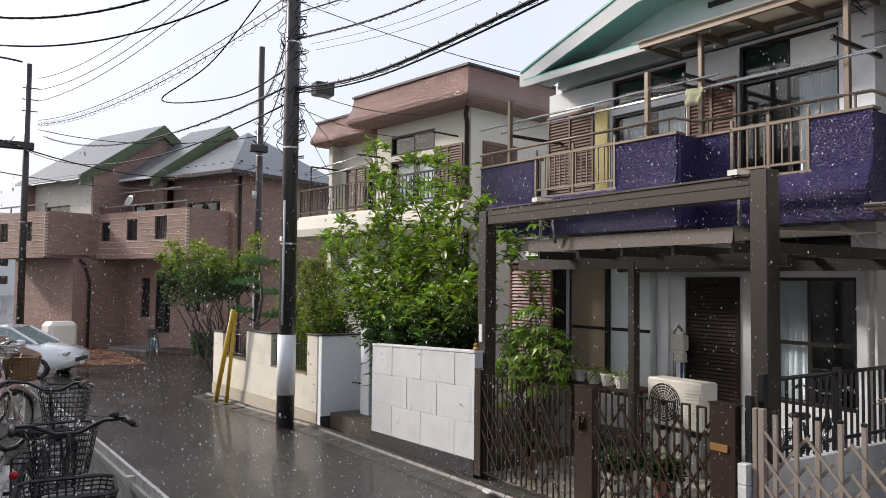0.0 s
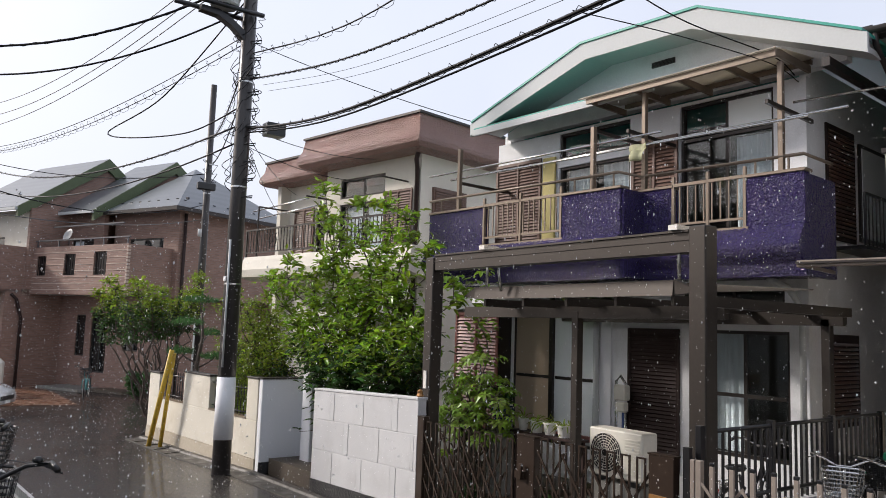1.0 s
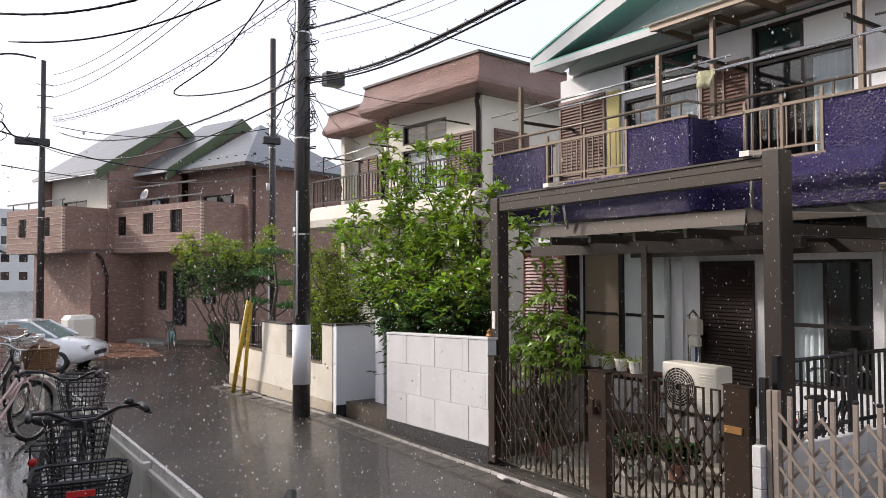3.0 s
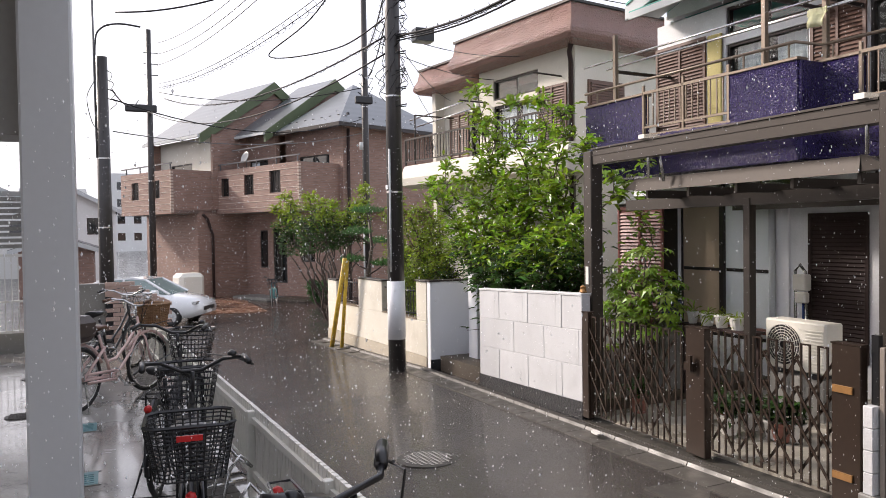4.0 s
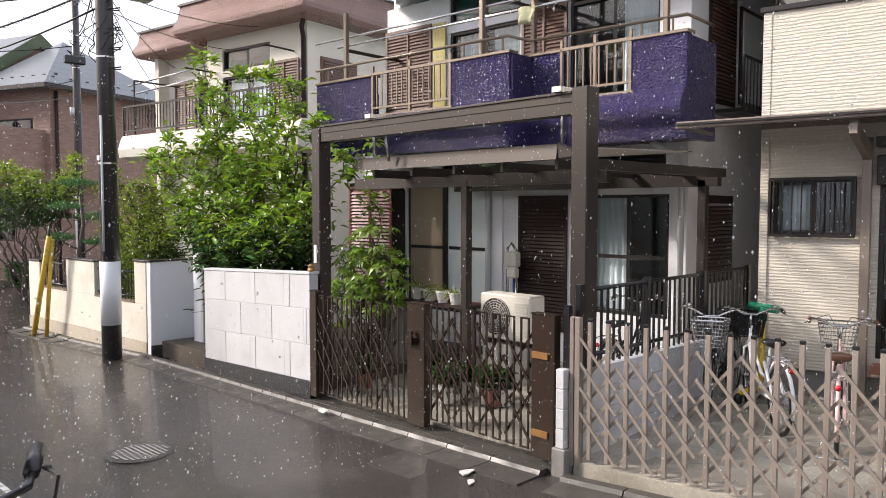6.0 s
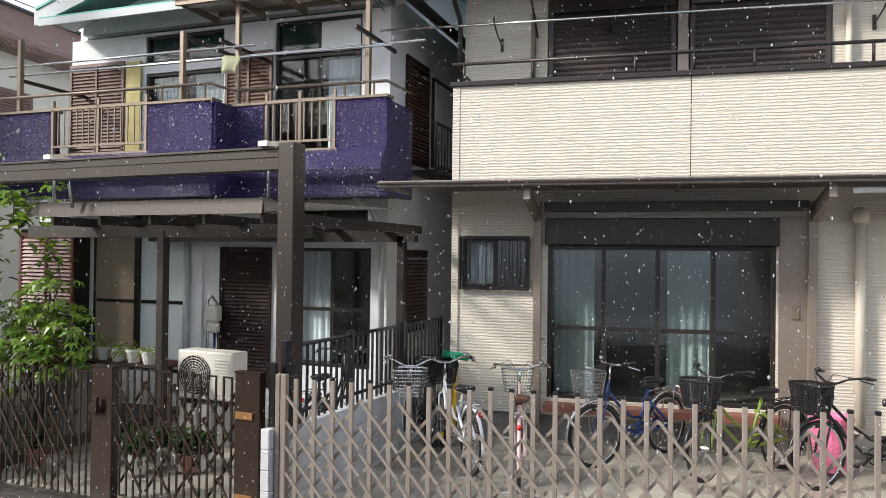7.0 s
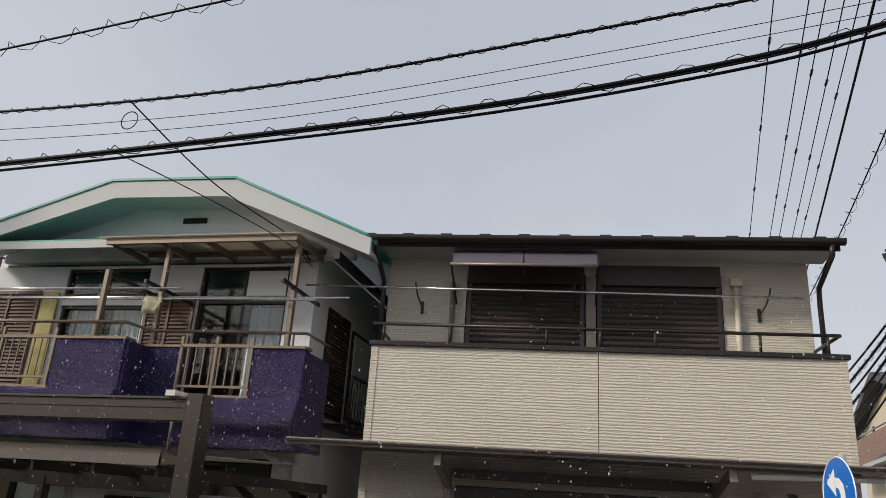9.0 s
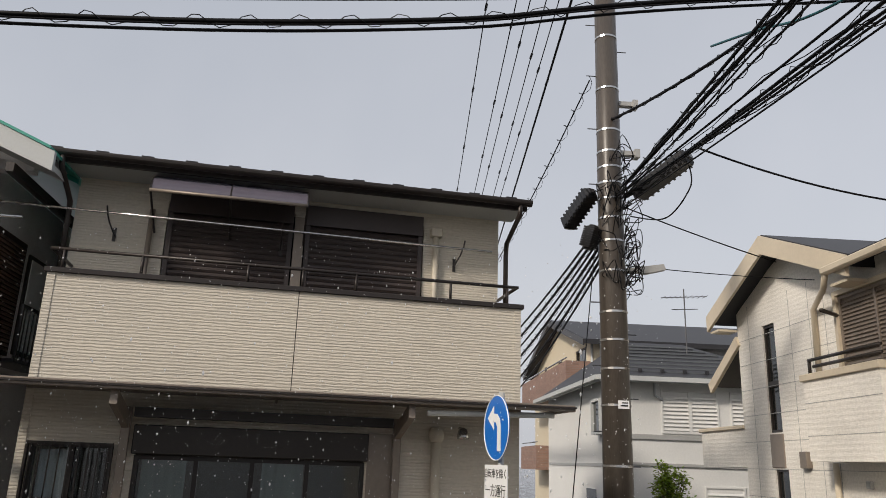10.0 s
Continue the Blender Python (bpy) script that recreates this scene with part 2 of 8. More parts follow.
def leafy(name, col, rough=0.35):
    """Wet leaves: every leaf its own shade, some light through them."""
    m = bpy.data.materials.new(name)
    m.use_nodes = True
    n, l = m.node_tree.nodes, m.node_tree.links
    b = n["Principled BSDF"]
    b.inputs["Roughness"].default_value = rough
    g = n.new("ShaderNodeNewGeometry")
    hs = n.new("ShaderNodeHueSaturation")
    hs.inputs["Color"].default_value = (*col, 1)
    mr = n.new("ShaderNodeMapRange")
    mr.inputs["To Min"].default_value, mr.inputs["To Max"].default_value = 0.55, 1.5
    l.new(g.outputs["Random Per Island"], mr.inputs["Value"])
    l.new(mr.outputs["Result"], hs.inputs["Value"])
    mh = n.new("ShaderNodeMapRange")
    mh.inputs["To Min"].default_value, mh.inputs["To Max"].default_value = 0.475, 0.515
    l.new(g.outputs["Random Per Island"], mh.inputs["Value"])
    l.new(mh.outputs["Result"], hs.inputs["Hue"])
    l.new(hs.outputs["Color"], b.inputs["Base Color"])
    tr = n.new("ShaderNodeBsdfTranslucent")
    br = n.new("ShaderNodeHueSaturation")
    br.inputs["Value"].default_value = 1.7
    br.inputs["Saturation"].default_value = 1.1
    l.new(hs.outputs["Color"], br.inputs["Color"])
    l.new(br.outputs["Color"], tr.inputs["Color"])
    mx = n.new("ShaderNodeMixShader")
    mx.inputs["Fac"].default_value = 0.4
    l.new(b.outputs["BSDF"], mx.inputs[1])
    l.new(tr.outputs["BSDF"], mx.inputs[2])
    l.new(mx.outputs["Shader"], n["Material Output"].inputs["Surface"])
    return m


def sheet(name, col, thru=0.5, rough=0.2):
    """A translucent plastic roofing sheet."""
    m = mat(name, col, rough, var=0.12, scale=2, fine=25, bump=0.05)
    n, l = m.node_tree.nodes, m.node_tree.links
    tr = n.new("ShaderNodeBsdfTranslucent")
    tr.inputs["Color"].default_value = (*[min(1, c * 1.6) for c in col], 1)
    mx = n.new("ShaderNodeMixShader")
    mx.inputs["Fac"].default_value = thru
    l.new(n["Principled BSDF"].outputs["BSDF"], mx.inputs[1])
    l.new(tr.outputs["BSDF"], mx.inputs[2])
    l.new(mx.outputs["Shader"], n["Material Output"].inputs["Surface"])
    return m


M_SHEETL = sheet("cream_awning_sheet", (0.50, 0.47, 0.41), 0.35)
M_SHEETD = sheet("smoked_roof_sheet", (0.12, 0.11, 0.10), 0.5, 0.15)
M_SHEETC = sheet("dark_canopy_sheet", (0.10, 0.09, 0.085), 0.4, 0.2)
M_ASPHALT = mat("wet_asphalt", (0.032, 0.027, 0.024), 0.17, var=0.5, scale=2.5, fine=75, bump=1.0, bdist=0.012, spec=0.5, rvar=0.10, rscale=1.1, coat=0.22)
M_EARTH = mat("wet_soil", (0.06, 0.045, 0.03), 0.5, var=0.35, scale=5, fine=40, bump=0.5, bdist=0.02)
M_KERB = mat("wet_kerb_concrete", (0.055, 0.05, 0.043), 0.48, var=0.25, scale=6, fine=70, bump=0.25, rvar=0.15, rscale=4, rand=0.15)
M_LOT = mat("wet_lot_concrete", (0.24, 0.225, 0.205), 0.2, var=0.25, scale=2.5, fine=60, bump=0.2, rvar=0.15, rscale=1.2, coat=0.6, dirt=((0.07, 0.065, 0.06), 0.6, 1.1))
M_YARD = mat("yard_concrete", (0.38, 0.35, 0.29), 0.3, var=0.2, scale=3, fine=40, bump=0.15, rvar=0.2, rscale=1.5, dirt=((0.12, 0.10, 0.08), 0.7, 1.6))
M_CONC = mat("grey_concrete", (0.20, 0.195, 0.18), 0.6, var=0.2, scale=4, fine=60, bump=0.25, dirt=((0.07, 0.065, 0.06), 0.6, 2.0))
M_POLE = mat("wet_pole_concrete", (0.032, 0.028, 0.027), 0.32, var=0.3, scale=8, fine=50, bump=0.2, stretch=(1, 1, 0.25))
M_POLE5 = mat("pole_concrete", (0.07, 0.058, 0.048), 0.35, var=0.3, scale=8, fine=50, bump=0.2, stretch=(1, 1, 0.2))
M_BLOCK = mat("painted_block", (0.50, 0.505, 0.515), 0.7, var=0.10, scale=6, fine=60, bump=0.6, bdist=0.010, rand=0.04, dirt=((0.36, 0.36, 0.36), 0.45, 3.0))
M_BLOCKB = mat("black_pebble_base", (0.016, 0.016, 0.018), 0.3, var=0.7, scale=8, fine=42, bump=1.0, bdist=0.05)
M_CREAM = mat("cream_render", (0.62, 0.585, 0.50), 0.75, var=0.1, scale=4, fine=45, bump=0.6, bdist=0.012, dirt=((0.35, 0.3, 0.22), 0.4, 1.5))
M_CREAMLOW = mat("stained_render_base", (0.42, 0.37, 0.29), 0.7, var=0.15, scale=4, fine=30, bump=0.3, dirt=((0.22, 0.18, 0.13), 0.6, 2))
M_WHITEP = mat("white_paint", (0.72, 0.73, 0.75), 0.6, var=0.05, scale=4, fine=50, bump=0.12)
M_RAILCAP = mat("brown_coping", (0.16, 0.12, 0.08), 0.4, var=0.15, fine=40, bump=0.1)
M_PURPLE = mat("purple_stucco", (0.019, 0.010, 0.075), 0.16, var=0.25, scale=5, fine=40, bump=1.0, bdist=0.05, spec=0.6)
M_BWALL = mat("grey_white_stucco", (0.74, 0.75, 0.77), 0.75, var=0.08, scale=3, fine=40, bump=0.4, bdist=0.01, dirt=((0.40, 0.40, 0.39), 0.5, 1.0))
M_TEAL = mat("teal_roof_metal", (0.035, 0.30, 0.235), 0.35, var=0.15, scale=3, fine=30, bump=0.05)
M_SOFFIT = mat("pale_soffit", (0.49, 0.51, 0.51), 0.7, var=0.05, scale=3, fine=30, bump=0.15)
M_SHUTC = mat("brown_roller_shutter", (0.048, 0.036, 0.034), 0.5, var=0.1, fine=25, bump=0.05)
M_BRONZE = mat("bronze_aluminium", (0.042, 0.035, 0.030), 0.38, metal=0.45, var=0.12, scale=4, fine=30, bump=0.03)
M_DARKF = mat("dark_bronze_frame", (0.030, 0.025, 0.022), 0.4, metal=0.35, var=0.12, fine=30, bump=0.03)
M_BRONZEL = mat("light_bronze_rail", (0.20, 0.155, 0.115), 0.4, metal=0.3, var=0.12, fine=30, bump=0.03)
M_SHUT = mat("brown_shutter", (0.115, 0.062, 0.045), 0.45, var=0.15, fine=25, bump=0.05)
M_SHUTRED = mat("reddish_shutter", (0.23, 0.085, 0.075), 0.4, var=0.15, fine=25, bump=0.05)
M_SHUTD = mat("dark_brown_shutter", (0.035, 0.022, 0.02), 0.6, spec=0.2, var=0.15, fine=25, bump=0.05)
M_CARPROOF = mat("smoked_roof_panel", (0.10, 0.09, 0.08), 0.3, var=0.15, fine=20, bump=0.05)
M_GLASSD = mat("dark_window_glass", (0.018, 0.021, 0.022), 0.04, var=0.2, scale=2, fine=6, bump=0.0, spec=0.8)
M_GLASSF = mat("frosted_glass", (0.86, 0.90, 0.90), 0.2, var=0.06, scale=3, fine=80, bump=0.1)
M_CURTAIN = mat("lace_curtain", (0.62, 0.66, 0.70), 0.8, var=0.12, scale=3, fine=90, bump=0.2, stretch=(1, 3, 0.6))
# green curtain, its colour darkened for the dimness behind the door glass
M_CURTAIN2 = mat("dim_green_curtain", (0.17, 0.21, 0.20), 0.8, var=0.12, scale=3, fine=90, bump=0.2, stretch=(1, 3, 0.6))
M_BEIGEBL = mat("beige_blind", (0.40, 0.31, 0.22), 0.6, var=0.06, scale=2, fine=60, bump=0.05)
M_YELLOWC = mat("faded_yellow_panel", (0.52, 0.44, 0.16), 0.6, var=0.1, fine=30, bump=0.05)
M_CSID = lined("beige_ribbed_siding", (0.60, 0.55, 0.465), 0.036, 0.55, groove=0.9, wob=0.20, depth=0.011)
M_CTRIM = mat("dark_brown_trim", (0.030, 0.024, 0.022), 0.4, metal=0.2, var=0.1, fine=20, bump=0.03)
M_CPOST = mat("taupe_aluminium", (0.24, 0.20, 0.165), 0.4, metal=0.3, var=0.1, fine=20, bump=0.03)
M_PIPE = mat("cream_drainpipe", (0.55, 0.50, 0.41), 0.45, var=0.06, fine=20, bump=0.02)
M_ROOFT = mat("dark_roof_tile", (0.03, 0.03, 0.034), 0.5, spec=0.3, var=0.2, fine=20, bump=0.15)
M_POLYC = mat("smoke_polycarbonate", (0.12, 0.11, 0.14), 0.12, var=0.08, fine=10, bump=0.02)
M_STEEL = mat("stainless_steel", (0.55, 0.55, 0.54), 0.22, metal=0.9, var=0.08, fine=30, bump=0.02)
M_GATEB = mat("brown_gate_aluminium", (0.034, 0.021, 0.014), 0.35, metal=0.3, var=0.12, fine=20, bump=0.03)
M_GATEC = mat("champagne_gate_aluminium", (0.37, 0.315, 0.27), 0.33, metal=0.4, var=0.08, fine=20, bump=0.03)
M_BLACK = mat("black_plastic", (0.012, 0.012, 0.013), 0.3, var=0.15, fine=30, bump=0.03)
M_BLACKM = mat("black_painted_metal", (0.016, 0.016, 0.018), 0.28, metal=0.2, var=0.15, fine=30, bump=0.03)
M_RUBBER = mat("black_rubber", (0.014, 0.014, 0.014), 0.55, var=0.2, fine=60, bump=0.2)
M_PINKROOF = mat("pinkish_brown_stucco", (0.25, 0.135, 0.112), 0.2, var=0.2, scale=4, fine=30, bump=1.0, bdist=0.06, spec=0.7)
M_AWALL = mat("cream_house_render", (0.60, 0.57, 0.50), 0.75, var=0.07, scale=3, fine=30, bump=0.4, bdist=0.01, dirt=((0.4, 0.37, 0.3), 0.35, 1.2))
M_BRICK = bricky("red_brown_brick_tile", (0.30, 0.185, 0.145), (0.22, 0.13, 0.10), (0.24, 0.19, 0.165))
M_BRICKLT = mat("pale_brick_course", (0.50, 0.40, 0.33), 0.6, var=0.15, fine=20, bump=0.1)
M_SLATE = lined("grey_slate_roof", (0.11, 0.12, 0.13), 0.26, 0.3, groove=0.5, wob=0.02, depth=0.015, var=0.12)
M_GREENF = mat("mossy_green_fascia", (0.085, 0.115, 0.055), 0.55, var=0.2, fine=20, bump=0.1)
M_WHITECAR = mat("white_car_paint", (0.78, 0.79, 0.80), 0.2, var=0.02, fine=10, bump=0.0, coat=1.0)
M_CARGLASS = mat("car_glass", (0.20, 0.27, 0.26), 0.03, var=0.1, fine=8, bump=0.0, spec=0.9)
M_YEL = mat("yellow_black_guard", (0.55, 0.36, 0.03), 0.45, var=0.15, fine=20, bump=0.1, dirt=((0.05, 0.04, 0.03), 0.8, 9))
M_WIRE = mat("black_cable", (0.006, 0.006, 0.007), 0.5, spec=0.15, var=0.1, fine=20, bump=0.0)
M_WIREG = mat("grey_wire", (0.10, 0.10, 0.105), 0.4, var=0.1, fine=20, bump=0.0)
M_GREYBOX = mat("grey_junction_box", (0.38, 0.38, 0.37), 0.4, var=0.08, fine=20, bump=0.03)
M_ACW = mat("ivory_plastic", (0.66, 0.64, 0.57), 0.4, var=0.05, fine=20, bump=0.03)
M_POTW = mat("white_flower_pot", (0.62, 0.60, 0.56), 0.45, var=0.1, fine=25, bump=0.1)
M_POTB = mat("blue_glazed_pot", (0.02, 0.035, 0.10), 0.2, var=0.15, fine=20, bump=0.05)
M_PINKBIKE = mat("pale_pink_enamel", (0.62, 0.44, 0.41), 0.25, var=0.05, fine=20, bump=0.0)
M_BLUEBIKE = mat("dark_blue_enamel", (0.03, 0.06, 0.20), 0.25, var=0.05, fine=20, bump=0.0)
M_TEALBIKE = mat("light_teal_enamel", (0.12, 0.36, 0.38), 0.25, var=0.05, fine=20, bump=0.0)
M_OLIVE = mat("lime_enamel", (0.22, 0.30, 0.05), 0.3, var=0.05, fine=20, bump=0.0)
M_WICKER = mat("brown_wicker", (0.24, 0.13, 0.06), 0.6, var=0.3, fine=60, bump=0.4)
M_LEATHER = mat("brown_saddle", (0.10, 0.045, 0.025), 0.4, var=0.15, fine=40, bump=0.1)
M_RED = mat("red_plastic", (0.55, 0.02, 0.02), 0.35, var=0.06, fine=20, bump=0.0)
M_PINK = mat("pink_plastic", (0.70, 0.16, 0.30), 0.45, var=0.06, fine=20, bump=0.05)
M_GREEN = mat("green_plastic", (0.02, 0.30, 0.16), 0.4, var=0.06, fine=20, bump=0.05)
M_YELP = mat("yellow_plastic", (0.75, 0.50, 0.03), 0.4, var=0.06, fine=20, bump=0.0)
M_SIGNB = mat("blue_sign_sheet", (0.01, 0.15, 0.55), 0.3, var=0.04, fine=20, bump=0.0)
M_SIGNW = mat("white_sign_sheet", (0.82, 0.83, 0.84), 0.3, var=0.03, fine=20, bump=0.0)
M_BARK = mat("wet_bark", (0.075, 0.055, 0.042), 0.6, var=0.3, fine=40, bump=0.6, bdist=0.01, stretch=(1, 1, 0.3))
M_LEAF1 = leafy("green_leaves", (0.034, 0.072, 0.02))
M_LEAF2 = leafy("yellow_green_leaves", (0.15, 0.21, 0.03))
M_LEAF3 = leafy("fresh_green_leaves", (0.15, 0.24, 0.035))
M_LEAF4 = leafy("dark_pine_needles", (0.04, 0.095, 0.03))
M_APTW = mat("apartment_white_column", (0.52, 0.54, 0.56), 0.35, var=0.03, scale=2, fine=30, bump=0.03)
M_APTG = mat("apartment_grey_panel", (0.34, 0.34, 0.33), 0.6, var=0.06, scale=2, fine=40, bump=0.1)
M_FENCE = mat("ivory_fence_enamel", (0.66, 0.65, 0.60), 0.3, var=0.06, fine=20, bump=0.02)
M_DWALL = lined("white_board_siding", (0.80, 0.77, 0.71), 0.075, 0.6, groove=0.6, wob=0.22, depth=0.009, var=0.16)
M_BARGE = mat("cream_barge_board", (0.60, 0.52, 0.40), 0.5, var=0.06, scale=3, fine=20, bump=0.05)
M_TEALC = mat("teal_cable_sheath", (0.02, 0.10, 0.12), 0.4, var=0.1, fine=20, bump=0.0)
M_EWALL = mat("pale_house_render", (0.70, 0.70, 0.68), 0.7, var=0.06, scale=2, fine=20, bump=0.1)
M_ECREAM = mat("cream_house_wall", (0.60, 0.53, 0.40), 0.7, var=0.06, scale=2, fine=20, bump=0.1)
M_IRON = mat("cast_iron_cover", (0.045, 0.043, 0.04), 0.35, metal=0.4, var=0.3, fine=30, bump=0.4)
M_BLUEP = mat("blue_hydrant_cover", (0.05, 0.17, 0.19), 0.35, var=0.2, fine=20, bump=0.2)
M_RUST = mat("reddish_lattice", (0.22, 0.085, 0.06), 0.5, var=0.15, fine=30, bump=0.1)
M_CLOTH = mat("pale_yellow_cloth", (0.62, 0.62, 0.42), 0.8, var=0.1, fine=30, bump=0.1)
M_TERRA = mat("orange_brass", (0.33, 0.17, 0.06), 0.4, metal=0.5, var=0.2, fine=20, bump=0.05)

M_GLASS = glass("window_glass", (0.86, 0.92, 0.92))
# room walls and floors: the dimness indoors is put into their colour
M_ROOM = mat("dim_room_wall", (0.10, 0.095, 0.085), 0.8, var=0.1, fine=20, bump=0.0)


def gz(y):
    """Height of the lane: it falls gently away to the north."""
    return -0.025 * max(-8.0, min(y, 16.0))


def rise(x):
    """The plots across the lane lie higher: the ground climbs gently eastwards."""
    return 0.023 * max(0.0, min(x, 9.5))


# ---- ground: one sheet to the horizon ----
bm = bmesh.new()
gx = [-900, -300, -120, -60, -30, -15, -8, -4, -2, 0, 1, 2, 3, 4, 5, 6, 8, 10, 14, 20, 40, 80, 160, 400, 900]
gy = [-900, -300, -120, -60, -30, -16, -8, -6, -4, -2, 0, 2, 4, 6, 8, 10, 12, 14, 16, 18, 22, 28, 40, 80, 160, 400, 1200]
gv = [[bm.verts.new((x, y, gz(y) + rise(x))) for y in gy] for x in gx]
for i in range(len(gx) - 1):
    for j in range(len(gy) - 1):
        bm.faces.new((gv[i][j], gv[i + 1][j], gv[i + 1][j + 1], gv[i][j + 1]))
ground = tagged(part("ground", bm, M_ASPHALT), "dark rain-wet asphalt lane with glossy reflections", "road", kind="structure")


def slab(name, material, corners, top, thick, label, category, kind="structure"):
    """A flat-topped slab over a plan outline; top gives the height at (x, y)."""
    bm = bmesh.new()
    a = [bm.verts.new((x, y, top(x, y))) for x, y in corners]
    b = [bm.verts.new((x, y, top(x, y) - thick)) for x, y in corners]
    bm.faces.new(a)
    bm.faces.new(b[::-1])
    for i in range(len(a)):
        j = (i + 1) % len(a)
        bm.faces.new((a[i], b[i], b[j], a[j]))
    return tagged(part(name, bm, material), label, category, kind=kind)


CR = pose(8.99, 1.28, 0, 0, 0, 9.0)             # frame of the beige house: x into the house, y along its front
AR = pose(8.77, 13.06, 0, 0, 0, 9.5)            # frame of the pink-roofed house
KR = pose(6.48, 27.8, 0.32, 0, 0, 22.0)            # frame of the brick house

slab("yard_apron", M_KERB, [(5.424, 4.12), (5.66, 4.12), (5.66, 8.1), (5.424, 8.1)], lambda x, y: gz(y) + 0.054 + (x - 5.42) * 0.03, 0.3,
     "dark wet concrete strip under the brown gate", "yard")
slab("yard_brown_gate", M_YARD, [(5.66, 4.12), (9.0, 4.12), (9.0, 8.1), (5.66, 8.1)], lambda x, y: gz(y) + 0.06 + (x - 5.42) * 0.03, 0.3,
     "pale wet concrete yard behind the brown folding gate", "yard")
slab("yard_garden", M_EARTH, [(5.6, 8.1), (9.0, 8.1), (9.0, 12.9), (5.6, 12.9)], lambda x, y: gz(y) + 0.25, 0.3, "dark wet garden soil behind the block wall", "garden soil")
slab("yard_champagne_gate", M_YARD, [(5.5, 3.98), (9.0, 3.98), (9.75, -3.2), (6.4, -3.2)], lambda x, y: 0.02 + (x - 5.5) * 0.05, 0.3,
     "wet stained concrete forecourt full of parked bicycles", "yard")
slab("garden_bed", M_EARTH, [(5.55, 13.3), (8.8, 13.3), (7.6, 19.0), (5.1, 18.6)], lambda x, y: -0.05, 0.4, "planted soil behind the cream garden wall", "garden soil")
slab("brick_forecourt", mat("wet_red_paving", (0.16, 0.085, 0.055), 0.25, var=0.25, fine=30, bump=0.2, rvar=0.15),
     [(0.5, 27.6), (3.6, 26.6), (7.6, 25.2), (9.5, 28.8), (2.5, 36.0)], lambda x, y: -0.32, 0.3, "wet reddish paving before the brick house", "pavement")

# apartment lot on the near side, raised over the lane
slab("apartment_lot", M_LOT, [(-7, -4), (1.2, -4), (1.02, 2.5), (0.66, 8.5), (0.32, 14.2), (-7, 14.2)], lambda x, y: 0.62, 0.9, "wet grey concrete parking strip of the apartment house", "pavement")

# gutter kerb, stone by stone
kerb = tagged(new("kerb"), "wet concrete gutter kerb along the garden walls", "kerb", kind="structure")
bm = bmesh.new()
prism(bm, [(-0.42, -0.12), (0.0, -0.12), (0.0, 0.055), (-0.10, 0.055), (-0.12, 0.018), (-0.42, 0.012)], "y", 0.006, 0.594)
kerb_stone = part("kerb_stone", bm, M_KERB, kerb)
line = [(5.42, 13.2), (5.42, 4.0), (6.36, -3.4)]
stones = []
for (xa, ya), (xb, yb) in zip(line, line[1:]):
    L = math.hypot(xb - xa, yb - ya)
    n = int(L / 0.6)
    for i in range(n):
        t = (i + 1) * 0.6 / L
        x, y = xa + (xb - xa) * t, ya + (yb - ya) * t
        stones.append(pose(x, y, gz(y + 0.3), math.degrees(-0.025), 0, math.degrees(math.atan2(-(xa - xb), (ya - yb)))))
for i in range(9):
    y = 13.2 + 0.6 * i
    stones.append(pose(5.42 - 0.085 * (y - 13.2), y, gz(y + 0.3), math.degrees(-0.025), 0, 4.9))
kerb_stone.matrix_basis = stones[0]
for m in stones[1:]:
    again(kerb_stone, m, kerb)
for cx, cy, sx, sy in ((4.75, 5.35, 0.5, 0.32), (4.8, 3.2, 0.4, 0.3)):
    tagged(quick("drain_patch", M_KERB, None, (cx - sx / 2, cx + sx / 2, cy - sy, cy + sy, gz(cy) - 0.1, gz(cy) + 0.006)), "rough concrete patch in the wet asphalt", "patch", kind="structure")

# manhole in the lane
mh = thing("manhole_cover", "round cast-iron manhole cover in wet asphalt", "manhole", pose(3.15, 7.72, gz(7.72) + 0.001, math.degrees(-0.025), 0, 0))
bm = bmesh.new()
lathe(bm, [(0.345, -0.03), (0.345, 0.006), (0.315, 0.006)], 40)
part("frame", bm, M_IRON, mh)
bm = bmesh.new()
lathe(bm, [(0.31, -0.03), (0.31, 0.004), (0.30, 0.005)], 40)
for i in range(-5, 6):
    for j in range(-5, 6):
        if math.hypot(i, j) * 0.052 < 0.27:
            box(bm, i * 0.052 - 0.018, i * 0.052 + 0.018, j * 0.052 - 0.018, j * 0.052 + 0.018, 0.003, 0.011)
lid = part("lid", bm, M_IRON, mh)
bm = bmesh.new()
for i in range(-5, 6):
    for j in range(-5, 6):
        if math.hypot(i, j) * 0.052 < 0.27:
            box(bm, i * 0.052 - 0.014, i * 0.052 + 0.014, j * 0.052 - 0.014, j * 0.052 + 0.014, 0.0112, 0.0135)
tagged(part("worn_stud", bm, M_GREYBOX, lid, "worn pale studs"), kind="stuff")

